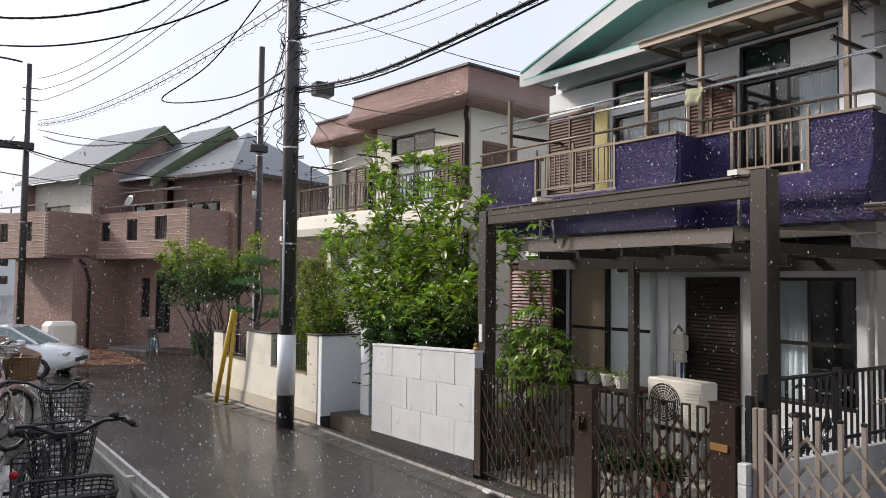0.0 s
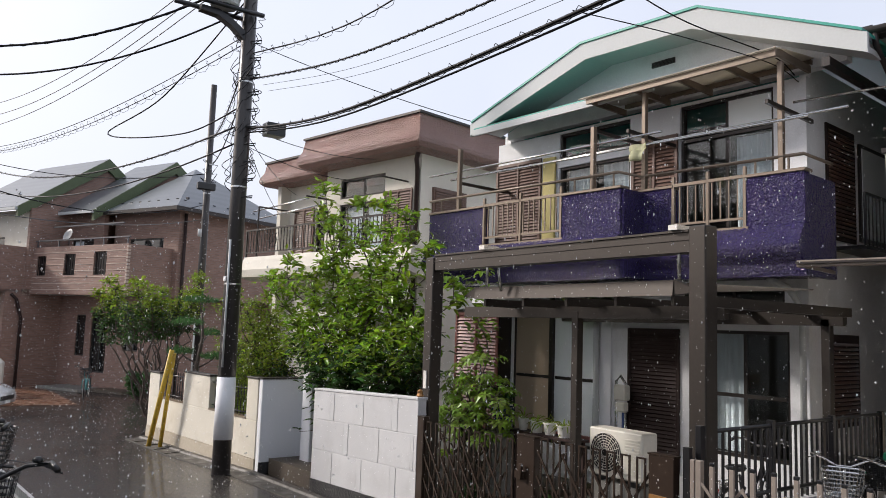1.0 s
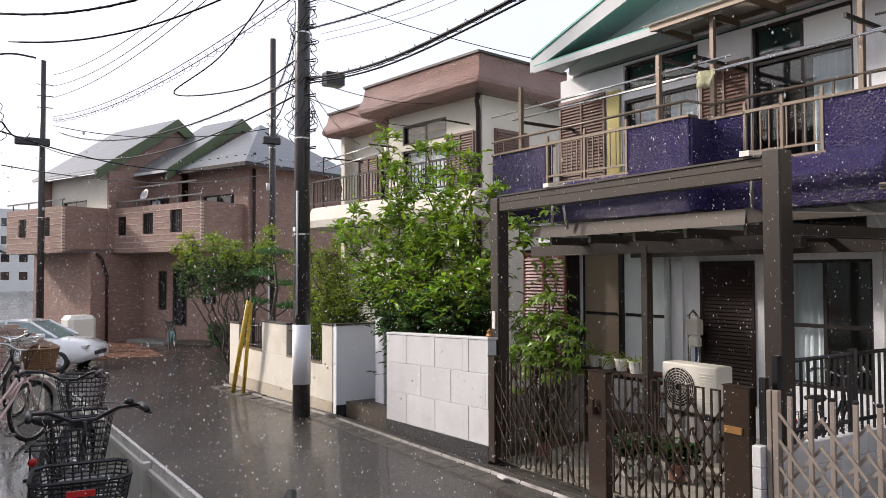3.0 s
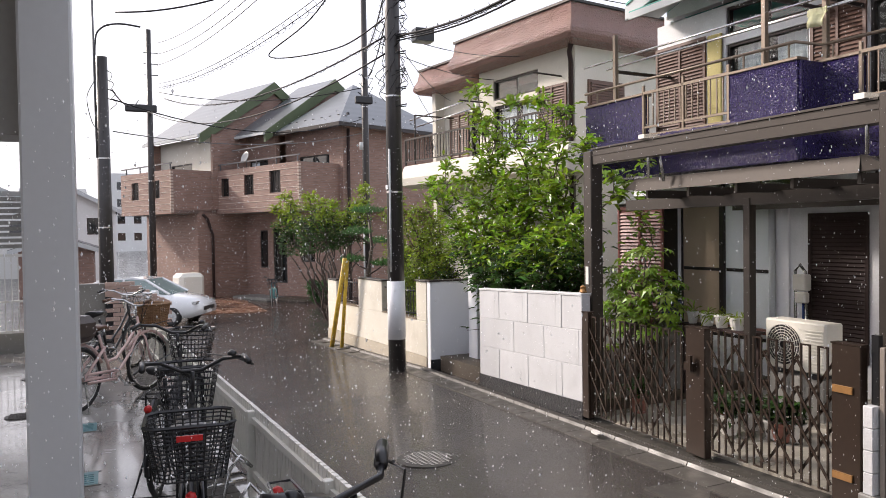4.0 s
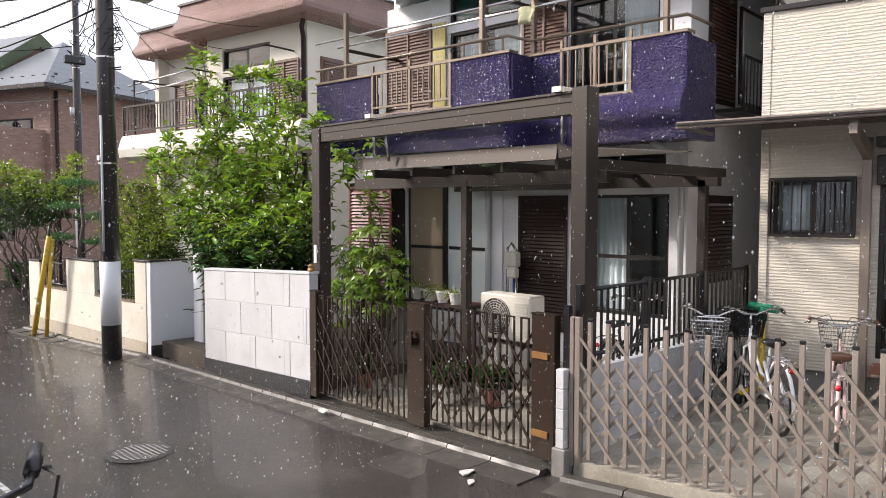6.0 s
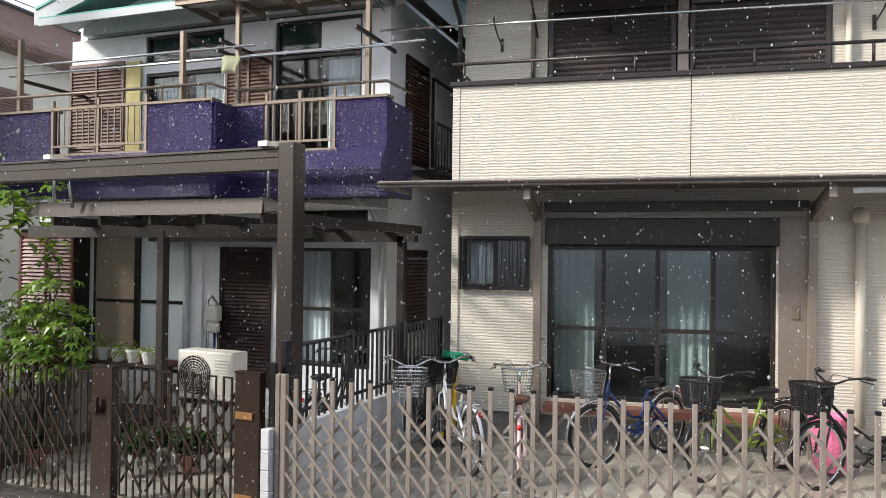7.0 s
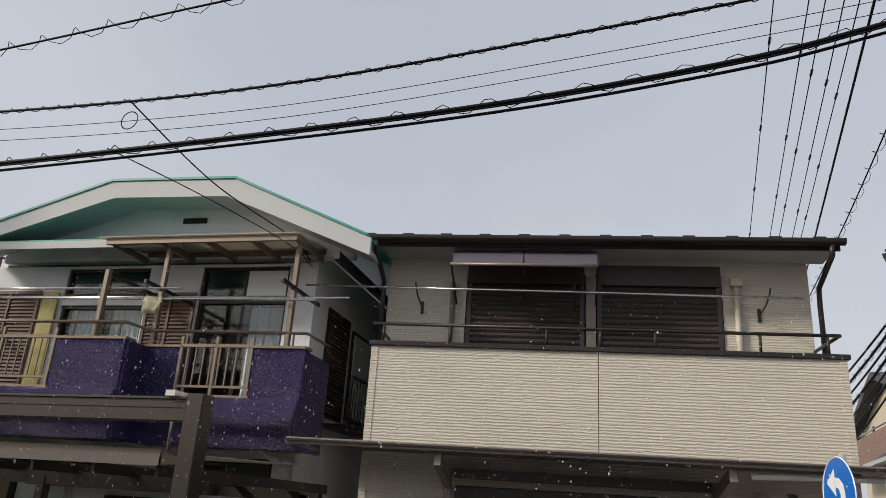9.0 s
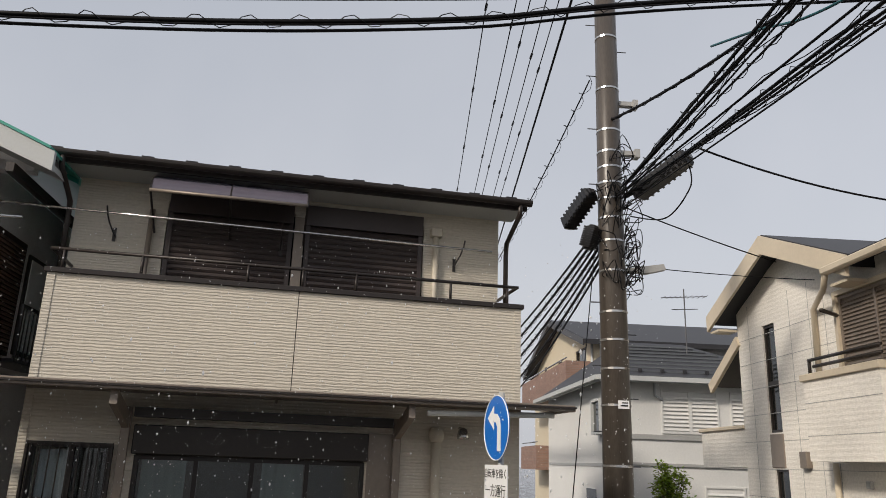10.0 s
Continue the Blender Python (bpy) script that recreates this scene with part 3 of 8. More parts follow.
# litter on the road edge
for i, (x, y, s) in enumerate(((4.93, 4.75, 0.10), (4.78, 4.55, 0.07), (5.2, 7.4, 0.12))):
    bm = bmesh.new()
    vs = [bm.verts.new((s * math.cos(a) * random.uniform(0.6, 1.1), s * 0.55 * math.sin(a) * random.uniform(0.6, 1.1), 0.012 + random.uniform(0, 0.012))) for a in [k * math.pi / 5 for k in range(10)]]
    f = bm.faces.new(vs)
    r = bmesh.ops.extrude_face_region(bm, geom=[f])
    for v in r["geom"]:
        if isinstance(v, bmesh.types.BMVert):
            v.co.z -= 0.012
    o = part("litter", bm, M_POTW)
    o.matrix_world = pose(x, y, gz(y) + 0.004 + (0.05 if i == 2 else 0), 0, 0, 40 * i)
    tagged(o, "crumpled scrap of white paper on wet asphalt", "litter")

# ---- block wall ----
bw = thing("block_wall", "white-painted block garden wall on a black pebbled base", "garden wall")


def shear_box(bm, y0, y1, z0, z1, x0, x1, s=0.04, ref=8.05, bev=0.006):
    box(bm, x0, x1, y0, y1, z0, z1, bevel=bev)
    for v in bm.verts:
        v.co.z -= s * (v.co.y - ref)


ROWS = [(0.08, 0.54), (0.545, 1.0), (1.005, 1.44)]
CUTS = [[8.05, 8.52, 8.66, 9.41, 9.55, 10.28, 10.42, 10.95], [8.05, 8.12, 8.19, 8.97, 9.1, 9.82, 9.96, 10.95], [8.05, 8.52, 8.66, 9.41, 9.55, 10.28, 10.42, 10.95]]
for (z0, z1), cuts in zip(ROWS, CUTS):
    for a, b in zip(cuts, cuts[1:]):
        bm = bmesh.new()
        proud = 0.0 if b - a > 0.2 else 0.004
        shear_box(bm, a + 0.0015, b - 0.0015, z0 + 0.0015, z1 - 0.0015, 5.45 - proud, 5.58, bev=0.004)
        part("block", bm, M_BLOCK, bw)
bm = bmesh.new()
shear_box(bm, 8.045, 10.955, 1.44, 1.475, 5.44, 5.60)
part("coping", bm, M_BLOCK, bw)
bm = bmesh.new()
shear_box(bm, 8.06, 10.94, 0.05, 1.43, 5.456, 5.57)
part("mortar_core", bm, M_BLOCK, bw)
bm = bmesh.new()
shear_box(bm, 8.04, 10.96, -0.5, 0.08, 5.44, 5.60)
part("base_course", bm, M_BLOCKB, bw, "black pebble-dash base")
bm = bmesh.new()
lathe(bm, [(0.03, 0), (0.05, 0.02), (0.035, 0.05), (0.04, 0.08), (0.015, 0.1)], 8)
orn = part("wall_ornament", bm, M_TERRA, None)
orn.matrix_world = pose(5.52, 8.12, 1.472)
tagged(orn, "small brown ornament on the block wall's end", "ornament")

# ---- cream garden wall with stepped openings, and its gate recess ----
gwm = pose(5.45, 13.2, 0, 0, 0, 4.9)
gw = thing("garden_wall", "cream rendered garden wall with iron grilles in its gaps", "garden wall", gwm)
quick("wall_body", M_CREAM, gw, (0, 0.15, 0.0, 5.35, -0.10, 0.58), bevel=0.01)
quick("wall_base", M_CREAMLOW, gw, (-0.012, 0.16, 0.0, 5.36, -0.7, -0.10))
PIERS = [(0.0, 0.42, 1.33), (2.05, 3.35, 1.24), (4.75, 5.35, 1.12)]
for a, b, z in PIERS:
    quick("pier", M_CREAM, gw, (0, 0.15, a, b, 0.58, z), bevel=0.008)
    quick("pier_cap", M_CTRIM, gw, (-0.02, 0.17, a - 0.02, b + 0.02, z, z + 0.035), bevel=0.008)
for a, b in ((0.42, 2.05), (3.35, 4.75)):
    quick("sill", M_RAILCAP, gw, (-0.01, 0.16, a, b, 0.58, 0.61))
    gr = rods("grille", M_BLACKM, gw, [[(0.07, a, 1.12), (0.07, b, 1.12)], [(0.07, a, 0.68), (0.07, b, 0.68)]], 0.014, 6)
    n = int((b - a) / 0.12)
    for i in range(1, n):
        y = a + (b - a) * i / n
        rods("bar", M_BLACKM, gr, [[(0.07, y, 0.61), (0.07, y, 1.2)]], 0.009, 5)
rec = thing("gate_recess_wall", "white wing wall of the recessed entrance gate", "garden wall")
quick("wing_wall", M_WHITEP, rec, (5.46, 6.35, 13.02, 13.18, -0.5, 1.33), bevel=0.01)
quick("gate_pier", M_WHITEP, rec, (6.0, 6.5, 12.15, 12.5, -0.5, 1.52), bevel=0.01)
quick("return_wall", M_WHITEP, rec, (6.35, 6.5, 12.5, 13.18, -0.5, 1.35), bevel=0.01)
quick("cap", M_CTRIM, rec, (5.44, 6.4, 13.0, 13.2, 1.33, 1.36), (5.98, 6.52, 12.13, 12.52, 1.52, 1.55))
quick("skirting", M_BLOCKB, rec, (5.45, 6.36, 12.99, 13.02, -0.6, -0.14), (5.98, 6.36, 12.12, 12.99, -0.6, -0.16))
eg = thing("entrance_gate", "dark brown panelled entrance gate in the wall recess", "gate")
quick("leaf_frame", M_SHUTD, eg, (6.12, 6.17, 10.98, 11.05, -0.2, 1.45), (6.12, 6.17, 12.06, 12.13, -0.2, 1.45), (6.12, 6.17, 11.05, 12.06, 1.36, 1.45), (6.12, 6.17, 11.05, 12.06, -0.2, -0.08))
for i in range(8):
    quick("slat", M_SHUTD, eg, (6.135, 6.16, 11.06 + i * 0.125, 11.17 + i * 0.125, -0.08, 1.36))
quick("step", M_CONC, eg, (5.62, 6.6, 10.98, 12.1, -0.7, -0.13), bevel=0.01)

# yellow and black guard pipes by the wall
gp = thing("guard_pipes", "leaning pair of worn yellow-black guard pipes", "guard pipe")
rods("pipe", M_YEL, gp, [[(4.72, 17.3, gz(17) - 0.02), (4.86, 16.55, 1.72)]], 0.055, 8)
rods("pipe", M_YEL, gp, [[(4.88, 17.0, gz(17) - 0.02), (4.93, 16.6, 1.66)]], 0.045, 8)
rods("cap", M_BLACK, gp, [[(4.86, 16.56, 1.70), (4.862, 16.54, 1.92)]], 0.018, 6)

# ---- folding gates ----
def folding_gate(name, label, m, width, n, z0, z1, material, loop, diag_rows, bar=0.02, lath_w=0.008, steep=1.45):
    """Scissor gate: uprights along local -y, crossing laths between them."""
    g = thing(name, label, "folding gate", m)
    bm = bmesh.new()
    if loop:
        for y in (-loop, loop):
            box(bm, -0.008, 0.008, y - 0.008, y + 0.008, 0, z1 - z0)
        box(bm, -0.008, 0.008, -loop, loop, 0, 0.015)
        box(bm, -0.008, 0.008, -loop, loop, z1 - z0 - 0.015, z1 - z0)
    else:
        box(bm, -bar * 0.8, bar * 0.8, -bar, bar, 0, z1 - z0, bevel=0.004)
    up = part("upright", bm, material, g)
    step = width / n
    up.matrix_basis = pose(0, -step / 2, z0)
    for i in range(1, n):
        again(up, pose(0, -step * (i + 0.5), z0), g)
    if not loop:
        bm = bmesh.new()
        box(bm, -bar * 0.9, bar * 0.9, -bar * 1.1, bar * 1.1, 0, 0.03, bevel=0.006)
        cap = part("cap", bm, M_BLACK, g)
        cap.matrix_basis = pose(0, -step / 2, z1)
        for i in range(1, n):
            again(cap, pose(0, -step * (i + 0.5), z1), g)
    h = step * steep
    ang = math.degrees(math.atan2(h, 2 * step))
    L = math.hypot(2 * step, h)
    bm = bmesh.new()
    box(bm, -0.005, 0.005, -L / 2, L / 2, -lath_w, lath_w)
    lath = part("lath", bm, material, g)
    first = True
    for zr in diag_rows:
        for i in range(n - 1):
            if i % 2:
                continue
            for s, dx in ((1, -0.022), (-1, 0.022)):
                mm = pose(dx, -step * (i + 1), zr, s * ang, 0, 0)
                if first:
                    lath.matrix_basis = mm
                    first = False
                else:
                    again(lath, mm, g)
    return g


def gate_post(name, x, y0, y1, z0, z1, material, label):
    p = thing(name, label, "gate post")
    quick("post", material, p, (x - 0.04, x + 0.05, y0, y1, z0, z1), bevel=0.008)
    quick("post_cap", material, p, (x - 0.045, x + 0.055, y0 - 0.004, y1 + 0.004, z1, z1 + 0.012))
    return p


folding_gate("folding_gate", "dark brown aluminium folding gate, partly pushed together", pose(5.48, 7.93, 0), 1.72, 9, -0.04, 1.20, M_GATEB, 0.045, [0.28, 0.55, 0.82], lath_w=0.012, steep=2.8)
folding_gate("folding_gate", "dark brown aluminium folding gate, drawn across the yard", pose(5.48, 5.86, 0), 1.42, 8, 0.04, 1.27, M_GATEB, 0.045, [0.36, 0.63, 0.90], lath_w=0.012, steep=2.8)
gate_post("gate_post", 5.48, 7.9, 8.04, -0.1, 1.24, M_GATEB, "dark brown aluminium gate post beside the block wall")
gpm = gate_post("gate_post", 5.48, 5.88, 6.16, -0.06, 1.26, M_GATEB, "brown double gate post with its latch")
quick("latch", M_GATEB, gpm, (5.40, 5.44, 6.0, 6.14, 0.82, 0.90), (5.38, 5.41, 6.02, 6.06, 0.82, 0.98))
gpr = gate_post("gate_post", 5.48, 4.15, 4.42, 0.0, 1.32, M_GATEB, "brown end gate post with brass hinges")
quick("hinge", M_TERRA, gpr, (5.425, 5.45, 4.22, 4.40, 0.92, 0.98))
quick("hinge", M_TERRA, gpr, (5.425, 5.45, 4.22, 4.40, 0.20, 0.26))
CG = pose(5.52, 3.92, 0, 0, 0, 7.3)
folding_gate("folding_gate", "champagne aluminium scissor gate across the bicycle yard", CG, 4.62, 27, 0.07, 1.29, M_GATEC, 0, [0.28, 0.50, 0.72, 0.94], 0.019, lath_w=0.012, steep=2.4)
cgp = thing("gate_post", "champagne aluminium end post of the scissor gate", "gate post", CG)
quick("post", M_GATEC, cgp, (-0.03, 0.03, 0.0, 0.05, 0.0, 1.33), (-0.03, 0.03, 0.06, 0.10, 0.0, 1.33), bevel=0.004)
# white block end post
wp = thing("block_post", "white-painted rough block post on grey concrete", "post")
for i in range(4):
    quick("block", M_BLOCK, wp, (5.42, 5.60, 4.03, 4.12, 0.15 + i * 0.178, 0.325 + i * 0.178), bevel=0.006)
quick("footing", M_CONC, wp, (5.40, 5.62, 4.0, 4.15, -0.2, 0.15), bevel=0.01)
quick("mailbox_bar", M_BLACK, wp, (5.5, 5.55, 4.04, 4.10, 0.862, 1.42))

# low wall with black railing between the two yards
dv = thing("yard_railing", "black metal railing on a white-painted block wall", "railing")
for i in range(8):
    for j in range(4):
        quick("block", M_BLOCK, dv, (5.62 + i * 0.42, 6.035 + i * 0.42, 3.96, 4.08, 0.02 + j * 0.2, 0.217 + j * 0.2), bevel=0.004)
rods("rail", M_BLACKM, dv, [[(5.62, 4.02, 1.52), (9.0, 4.02, 1.55)], [(5.62, 4.02, 0.92), (9.0, 4.02, 0.92)]], 0.02, 6)
bm = bmesh.new()
box(bm, -0.010, 0.010, -0.010, 0.010, 0.82, 1.53)
bar0 = part("bar", bm, M_BLACKM, dv)
bar0.matrix_basis = pose(5.66, 4.02, 0)
for i in range(1, 33):
    again(bar0, pose(5.66 + i * 0.102, 4.02, 0), dv)
for x in (5.63, 6.75, 7.9, 9.0):
    quick("post", M_BLACKM, dv, (x - 0.03, x + 0.03, 3.99, 4.05, 0.8, 1.58), bevel=0.004)

# beige fence panel beyond the scissor gate
pf = thing("panel_fence", "taupe aluminium slat fence at the yard's corner", "fence", CG @ pose(0, -4.68, 0))
quick("post", M_GATEC, pf, (-0.03, 0.03, -0.06, 0.0, 0.0, 1.38), (-0.03, 0.03, -2.3, -2.24, 0.0, 1.38))
quick("rail", M_GATEC, pf, (-0.02, 0.02, -2.24, -0.06, 1.30, 1.35), (-0.02, 0.02, -2.24, -0.06, 0.12, 0.17))
for i in range(15):
    quick("slat", M_GATEC, pf, (-0.012, 0.012, -0.2 - i * 0.145, -0.09 - i * 0.145, 0.17, 1.30))


# ---- building blocks for houses (fronts face local -x) ----
def pane_window(parent, x, y0, y1, z0, z1, n=2, bar=None, frame=M_DARKF, fill="glass", depth=0.07, name="window", curtain=None, label="", cloth=M_CURTAIN):
    """A framed window in an opening, with a pane in each light; returns the frame's part."""
    t = 0.045
    w = quick(name, frame, parent, (x - 0.015, x + depth, y0, y0 + t, z0, z1), (x - 0.015, x + depth, y1 - t, y1, z0, z1), (x - 0.015, x + depth, y0 + t, y1 - t, z1 - t, z1), (x - 0.03, x + depth, y0 + t, y1 - t, z0, z0 + t), label=label)
    step = (y1 - y0 - 2 * t) / n
    for i in range(n):
        a, b = y0 + t + i * step, y0 + t + (i + 1) * step
        off = 0.02 if i % 2 else 0.0
        if i:
            quick("mullion", frame, w, (x + off, x + 0.05 + off, a - 0.025, a + 0.025, z0 + t, z1 - t))
        if bar:
            quick("glazing_bar", frame, w, (x + 0.005 + off, x + 0.045 + off, a + 0.03, b - 0.03, bar - 0.025, bar + 0.025))
        mat_ = fill[i] if isinstance(fill, (list, tuple)) else fill
        mat_ = M_GLASS if mat_ == "glass" else mat_
        p = quick("pane", mat_, w, (x + 0.022 + off, x + 0.028 + off, a, b, z0 + t, z1 - t))
        if mat_ is M_GLASS:
            p.visible_shadow = False
    if curtain:
        for (a, b, c, d) in curtain:
            bm = bmesh.new()
            k = max(10, int(abs(b - a) / 0.03))
            lo = [bm.verts.new((x + 0.15 + 0.025 * math.sin(i * 1.9) + 0.01 * math.sin(i * 0.7), a + (b - a) * i / k, c)) for i in range(k + 1)]
            hi = [bm.verts.new((x + 0.15 + 0.02 * math.sin(i * 1.9 + 0.2), a + (b - a) * i / k, d)) for i in range(k + 1)]
            for i in range(k):
                bm.faces.new((lo[i], lo[i + 1], hi[i + 1], hi[i]))
            part("curtain", bm, cloth, w, smooth=True)
    return w


def louvre_shutter(parent, x, y0, y1, z0, z1, material, pitch=0.055, mid=True, name="shutter", label=""):
    s = quick(name, material, parent, (x - 0.03, x, y0, y0 + 0.05, z0, z1), (x - 0.03, x, y1 - 0.05, y1, z0, z1), (x - 0.03, x, y0 + 0.05, y1 - 0.05, z1 - 0.05, z1), (x - 0.03, x, y0 + 0.05, y1 - 0.05, z0, z0 + 0.06),
              *([(x - 0.034, x, (y0 + y1) / 2 - 0.02, (y0 + y1) / 2 + 0.02, z0 + 0.06, z1 - 0.05)] if mid else []), label=label)
    bm = bmesh.new()
    n = int((z1 - z0 - 0.12) / pitch)
    for i in range(n):
        z = z0 + 0.065 + i * pitch
        box(bm, -0.003, 0.003, y0 + 0.05, y1 - 0.05, -pitch * 0.42, pitch * 0.42, m=Matrix.Translation((x - 0.012, 0, z + pitch / 2)) @ Matrix.Rotation(radians(32), 4, "Y"))
    box(bm, x - 0.003, x + 0.004, y0 + 0.04, y1 - 0.04, z0 + 0.05, z1 - 0.04)
    tagged(part("slats", bm, material, s), kind="stuff")
    return s


def gable_roof(parent, poly, material, x0, x1, name="roof"):
    bm = bmesh.new()
    prism(bm, poly, "x", x0, x1)
    return part(name, bm, material, parent)


# ================= purple-balconied house =================
HB = pose(7.6, 8.0, 0, 0, 0, 4.0) @ Matrix.Diagonal((1, 0.91, 1, 1)) @ pose(-7.6, -8.0, 0)     # frame of the purple-balconied house
hb = thing("house", "two-storey white house with a purple stucco balcony and teal roof", "house", HB)
bm = bmesh.new()
wall_with_holes(bm, "x", 8.9, 0.16, 4.47, 11.3, -0.3, 3.1, [(8.12, 10.09, 0.5, 2.62), (4.74, 6.12, 0.75, 2.41), (6.46, 7.37, 0.4, 2.41), (4.8, 6.4, 2.62, 2.98), (7.6, 9.2, 2.70, 2.98)])
part("wall", bm, M_BWALL, hb, "grey-white stucco ground-floor wall")
bm = bmesh.new()
wall_with_holes(bm, "x", 8.9, 0.16, 4.46, 10.62, 3.1, 5.7, [(7.42, 9.0, 3.75, 5.08), (7.42, 9.0, 5.22, 5.66), (4.93, 6.46, 3.5, 5.66)])
part("wall", bm, M_BWALL, hb, "grey-white stucco upper wall")
quick("side_wall", M_BWALL, hb, (9.06, 15.0, 4.47, 4.63, -0.3, 5.9), label="grey side wall facing the narrow gap")
quick("side_wall", M_BWALL, hb, (9.06, 15.0, 10.46, 10.62, -0.3, 5.9))
quick("back_wall", M_BWALL, hb, (14.84, 15.0, 4.63, 10.46, -0.3, 5.9))
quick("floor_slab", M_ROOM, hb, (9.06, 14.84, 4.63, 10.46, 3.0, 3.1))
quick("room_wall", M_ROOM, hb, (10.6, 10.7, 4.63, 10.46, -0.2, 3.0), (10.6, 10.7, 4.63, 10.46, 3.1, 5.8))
pane_window(hb, 8.95, 8.12, 9.16, 0.5, 2.62, 2, 1.56, fill=[M_GLASSF, M_GLASSF], label="frosted sliding windows with a brown sill")
pane_window(hb, 8.95, 9.16, 10.12, 0.5, 2.62, 1, 1.56, fill=[M_BEIGEBL], label="window behind a drawn beige blind")
quick("window_sill", M_SHUTRED, hb, (8.85, 8.93, 8.1, 9.14, 0.62, 0.70))
pane_window(hb, 8.95, 4.74, 6.12, 0.75, 2.41, 2, 1.55, curtain=[(5.5, 6.1, 0.8, 2.38)])
pane_window(hb, 8.95, 4.8, 6.4, 2.62, 2.98, 2)
pane_window(hb, 8.95, 7.6, 9.2, 2.70, 2.98, 2)
pane_window(hb, 8.95, 7.42, 9.0, 3.75, 5.08, 2, curtain=[(7.5, 8.15, 3.8, 5.05), (8.3, 8.95, 3.8, 5.05)])
pane_window(hb, 8.95, 7.42, 9.0, 5.22, 5.66, 2)
pane_window(hb, 8.95, 4.93, 6.46, 3.5, 5.16, 2, curtain=[(4.98, 5.62, 3.55, 5.1)])
pane_window(hb, 8.95, 4.93, 6.46, 5.18, 5.66, 2, fill=[M_GLASSF, "glass"])
louvre_shutter(hb, 8.88, 9.42, 10.62, 3.5, 5.3, M_SHUT)
louvre_shutter(hb, 8.88, 6.48, 7.36, 3.5, 5.26, M_SHUT)
louvre_shutter(hb, 8.90, 6.46, 7.42, 0.4, 2.41, M_SHUTD, mid=False, label="closed dark brown louvred storm shutter")
quick("door_panel", M_YELLOWC, hb, (8.84, 8.88, 9.05, 9.36, 3.5, 5.28), bevel=0.01, label="faded yellow door panel")
# ground-floor bay with the reddish shutter
quick("bay", M_DARKF, hb, (8.61, 8.9, 10.14, 11.40, 0.3, 2.66))
louvre_shutter(hb, 8.60, 10.16, 11.38, 0.6, 2.62, M_SHUTRED, pitch=0.06, label="reddish louvred storm shutter")
quick("bay_roof", M_SOFFIT, hb, (8.5, 8.9, 10.05, 11.45, 2.665, 2.78), bevel=0.01)
rods("drainpipe", M_SOFFIT, hb, [[(8.82, 4.52, 0.0), (8.82, 4.52, 2.7), (8.6, 4.6, 2.95), (8.3, 4.7, 3.05)]], 0.045, 8)
rods("drainpipe", M_SOFFIT, hb, [[(8.82, 8.02, 0.1), (8.82, 8.02, 2.66)]], 0.05, 8)
quick("wall_panel", M_WHITEP, hb, (8.86, 8.9, 7.75, 7.98, 0.3, 2.62))
# side shutters over the gap
for z0, z1 in ((3.65, 5.2), (1.2, 2.4)):
    sh = quick("side_shutter", M_SHUTD, hb, (9.45, 10.35, 4.44, 4.468, z0, z1))
    bm = bmesh.new()
    for i in range(int((z1 - z0 - 0.1) / 0.055)):
        prism(bm, [(4.44, z0 + 0.06 + i * 0.055), (4.41, z0 + 0.065 + i * 0.055), (4.44, z0 + 0.10 + i * 0.055)], "x", 9.5, 10.3)
    tagged(part("slats", bm, M_SHUT, sh), kind="stuff")
pane = quick("side_window", M_CTRIM, hb, (10.5, 11.6, 4.43, 4.468, 3.7, 5.1))
quick("pane", M_GLASSF, pane, (10.56, 11.54, 4.42, 4.43, 3.76, 5.04))
sb = quick("side_balcony", M_BLACKM, hb, (9.6, 11.0, 4.0, 4.03, 4.2, 4.24), (9.6, 9.64, 4.0, 4.03, 3.55, 4.2), (10.96, 11.0, 4.0, 4.03, 3.55, 4.2), (9.6, 11.0, 4.0, 4.47, 3.5, 3.55))
for i in range(1, 11):
    quick("bar", M_BLACKM, sb, (9.6 + i * 0.125, 9.615 + i * 0.125, 4.005, 4.02, 3.55, 4.2))

def stucco_coat(prof, y0, y1, cell=0.026, rough=0.0055):
    """Lumpy thrown stucco over a wall face that follows a profile (x, z), from top to bottom."""
    rng = random.Random(int(y0 * 100) + len(prof))
    line = []
    for (xa, za), (xb, zb) in zip(prof, prof[1:]):
        L = math.hypot(xb - xa, zb - za)
        n = max(1, round(L / cell))
        nx, nz = (zb - za) / L, -(xb - xa) / L
        line += [(xa + (xb - xa) * i / n, za + (zb - za) * i / n, nx, nz) for i in range(n)]
    line.append((prof[-1][0], prof[-1][1], nx, nz))
    m = max(2, round((y1 - y0) / cell))
    verts, faces = [], []
    for j in range(m + 1):
        for i, (px, pz, nx, nz) in enumerate(line):
            d = 0.004 + rng.uniform(0, 2 * rough)
            e = 0.3 * cell if 0 < j < m else 0.0
            verts.append((px + nx * d, y0 + (y1 - y0) * j / m + rng.uniform(-e, e), pz + nz * d))
    k = len(line)
    for j in range(m):
        for i in range(k - 1):
            a = j * k + i
            faces.append((a, a + 1, a + k + 1, a + k))
    bm = bmesh.new()
    vs = [bm.verts.new(v) for v in verts]
    for f in faces:
        bm.faces.new([vs[q] for q in f])
    part("stucco_face", bm, M_PURPLE, hb, "rough thrown purple stucco, shining wet", smooth=True)


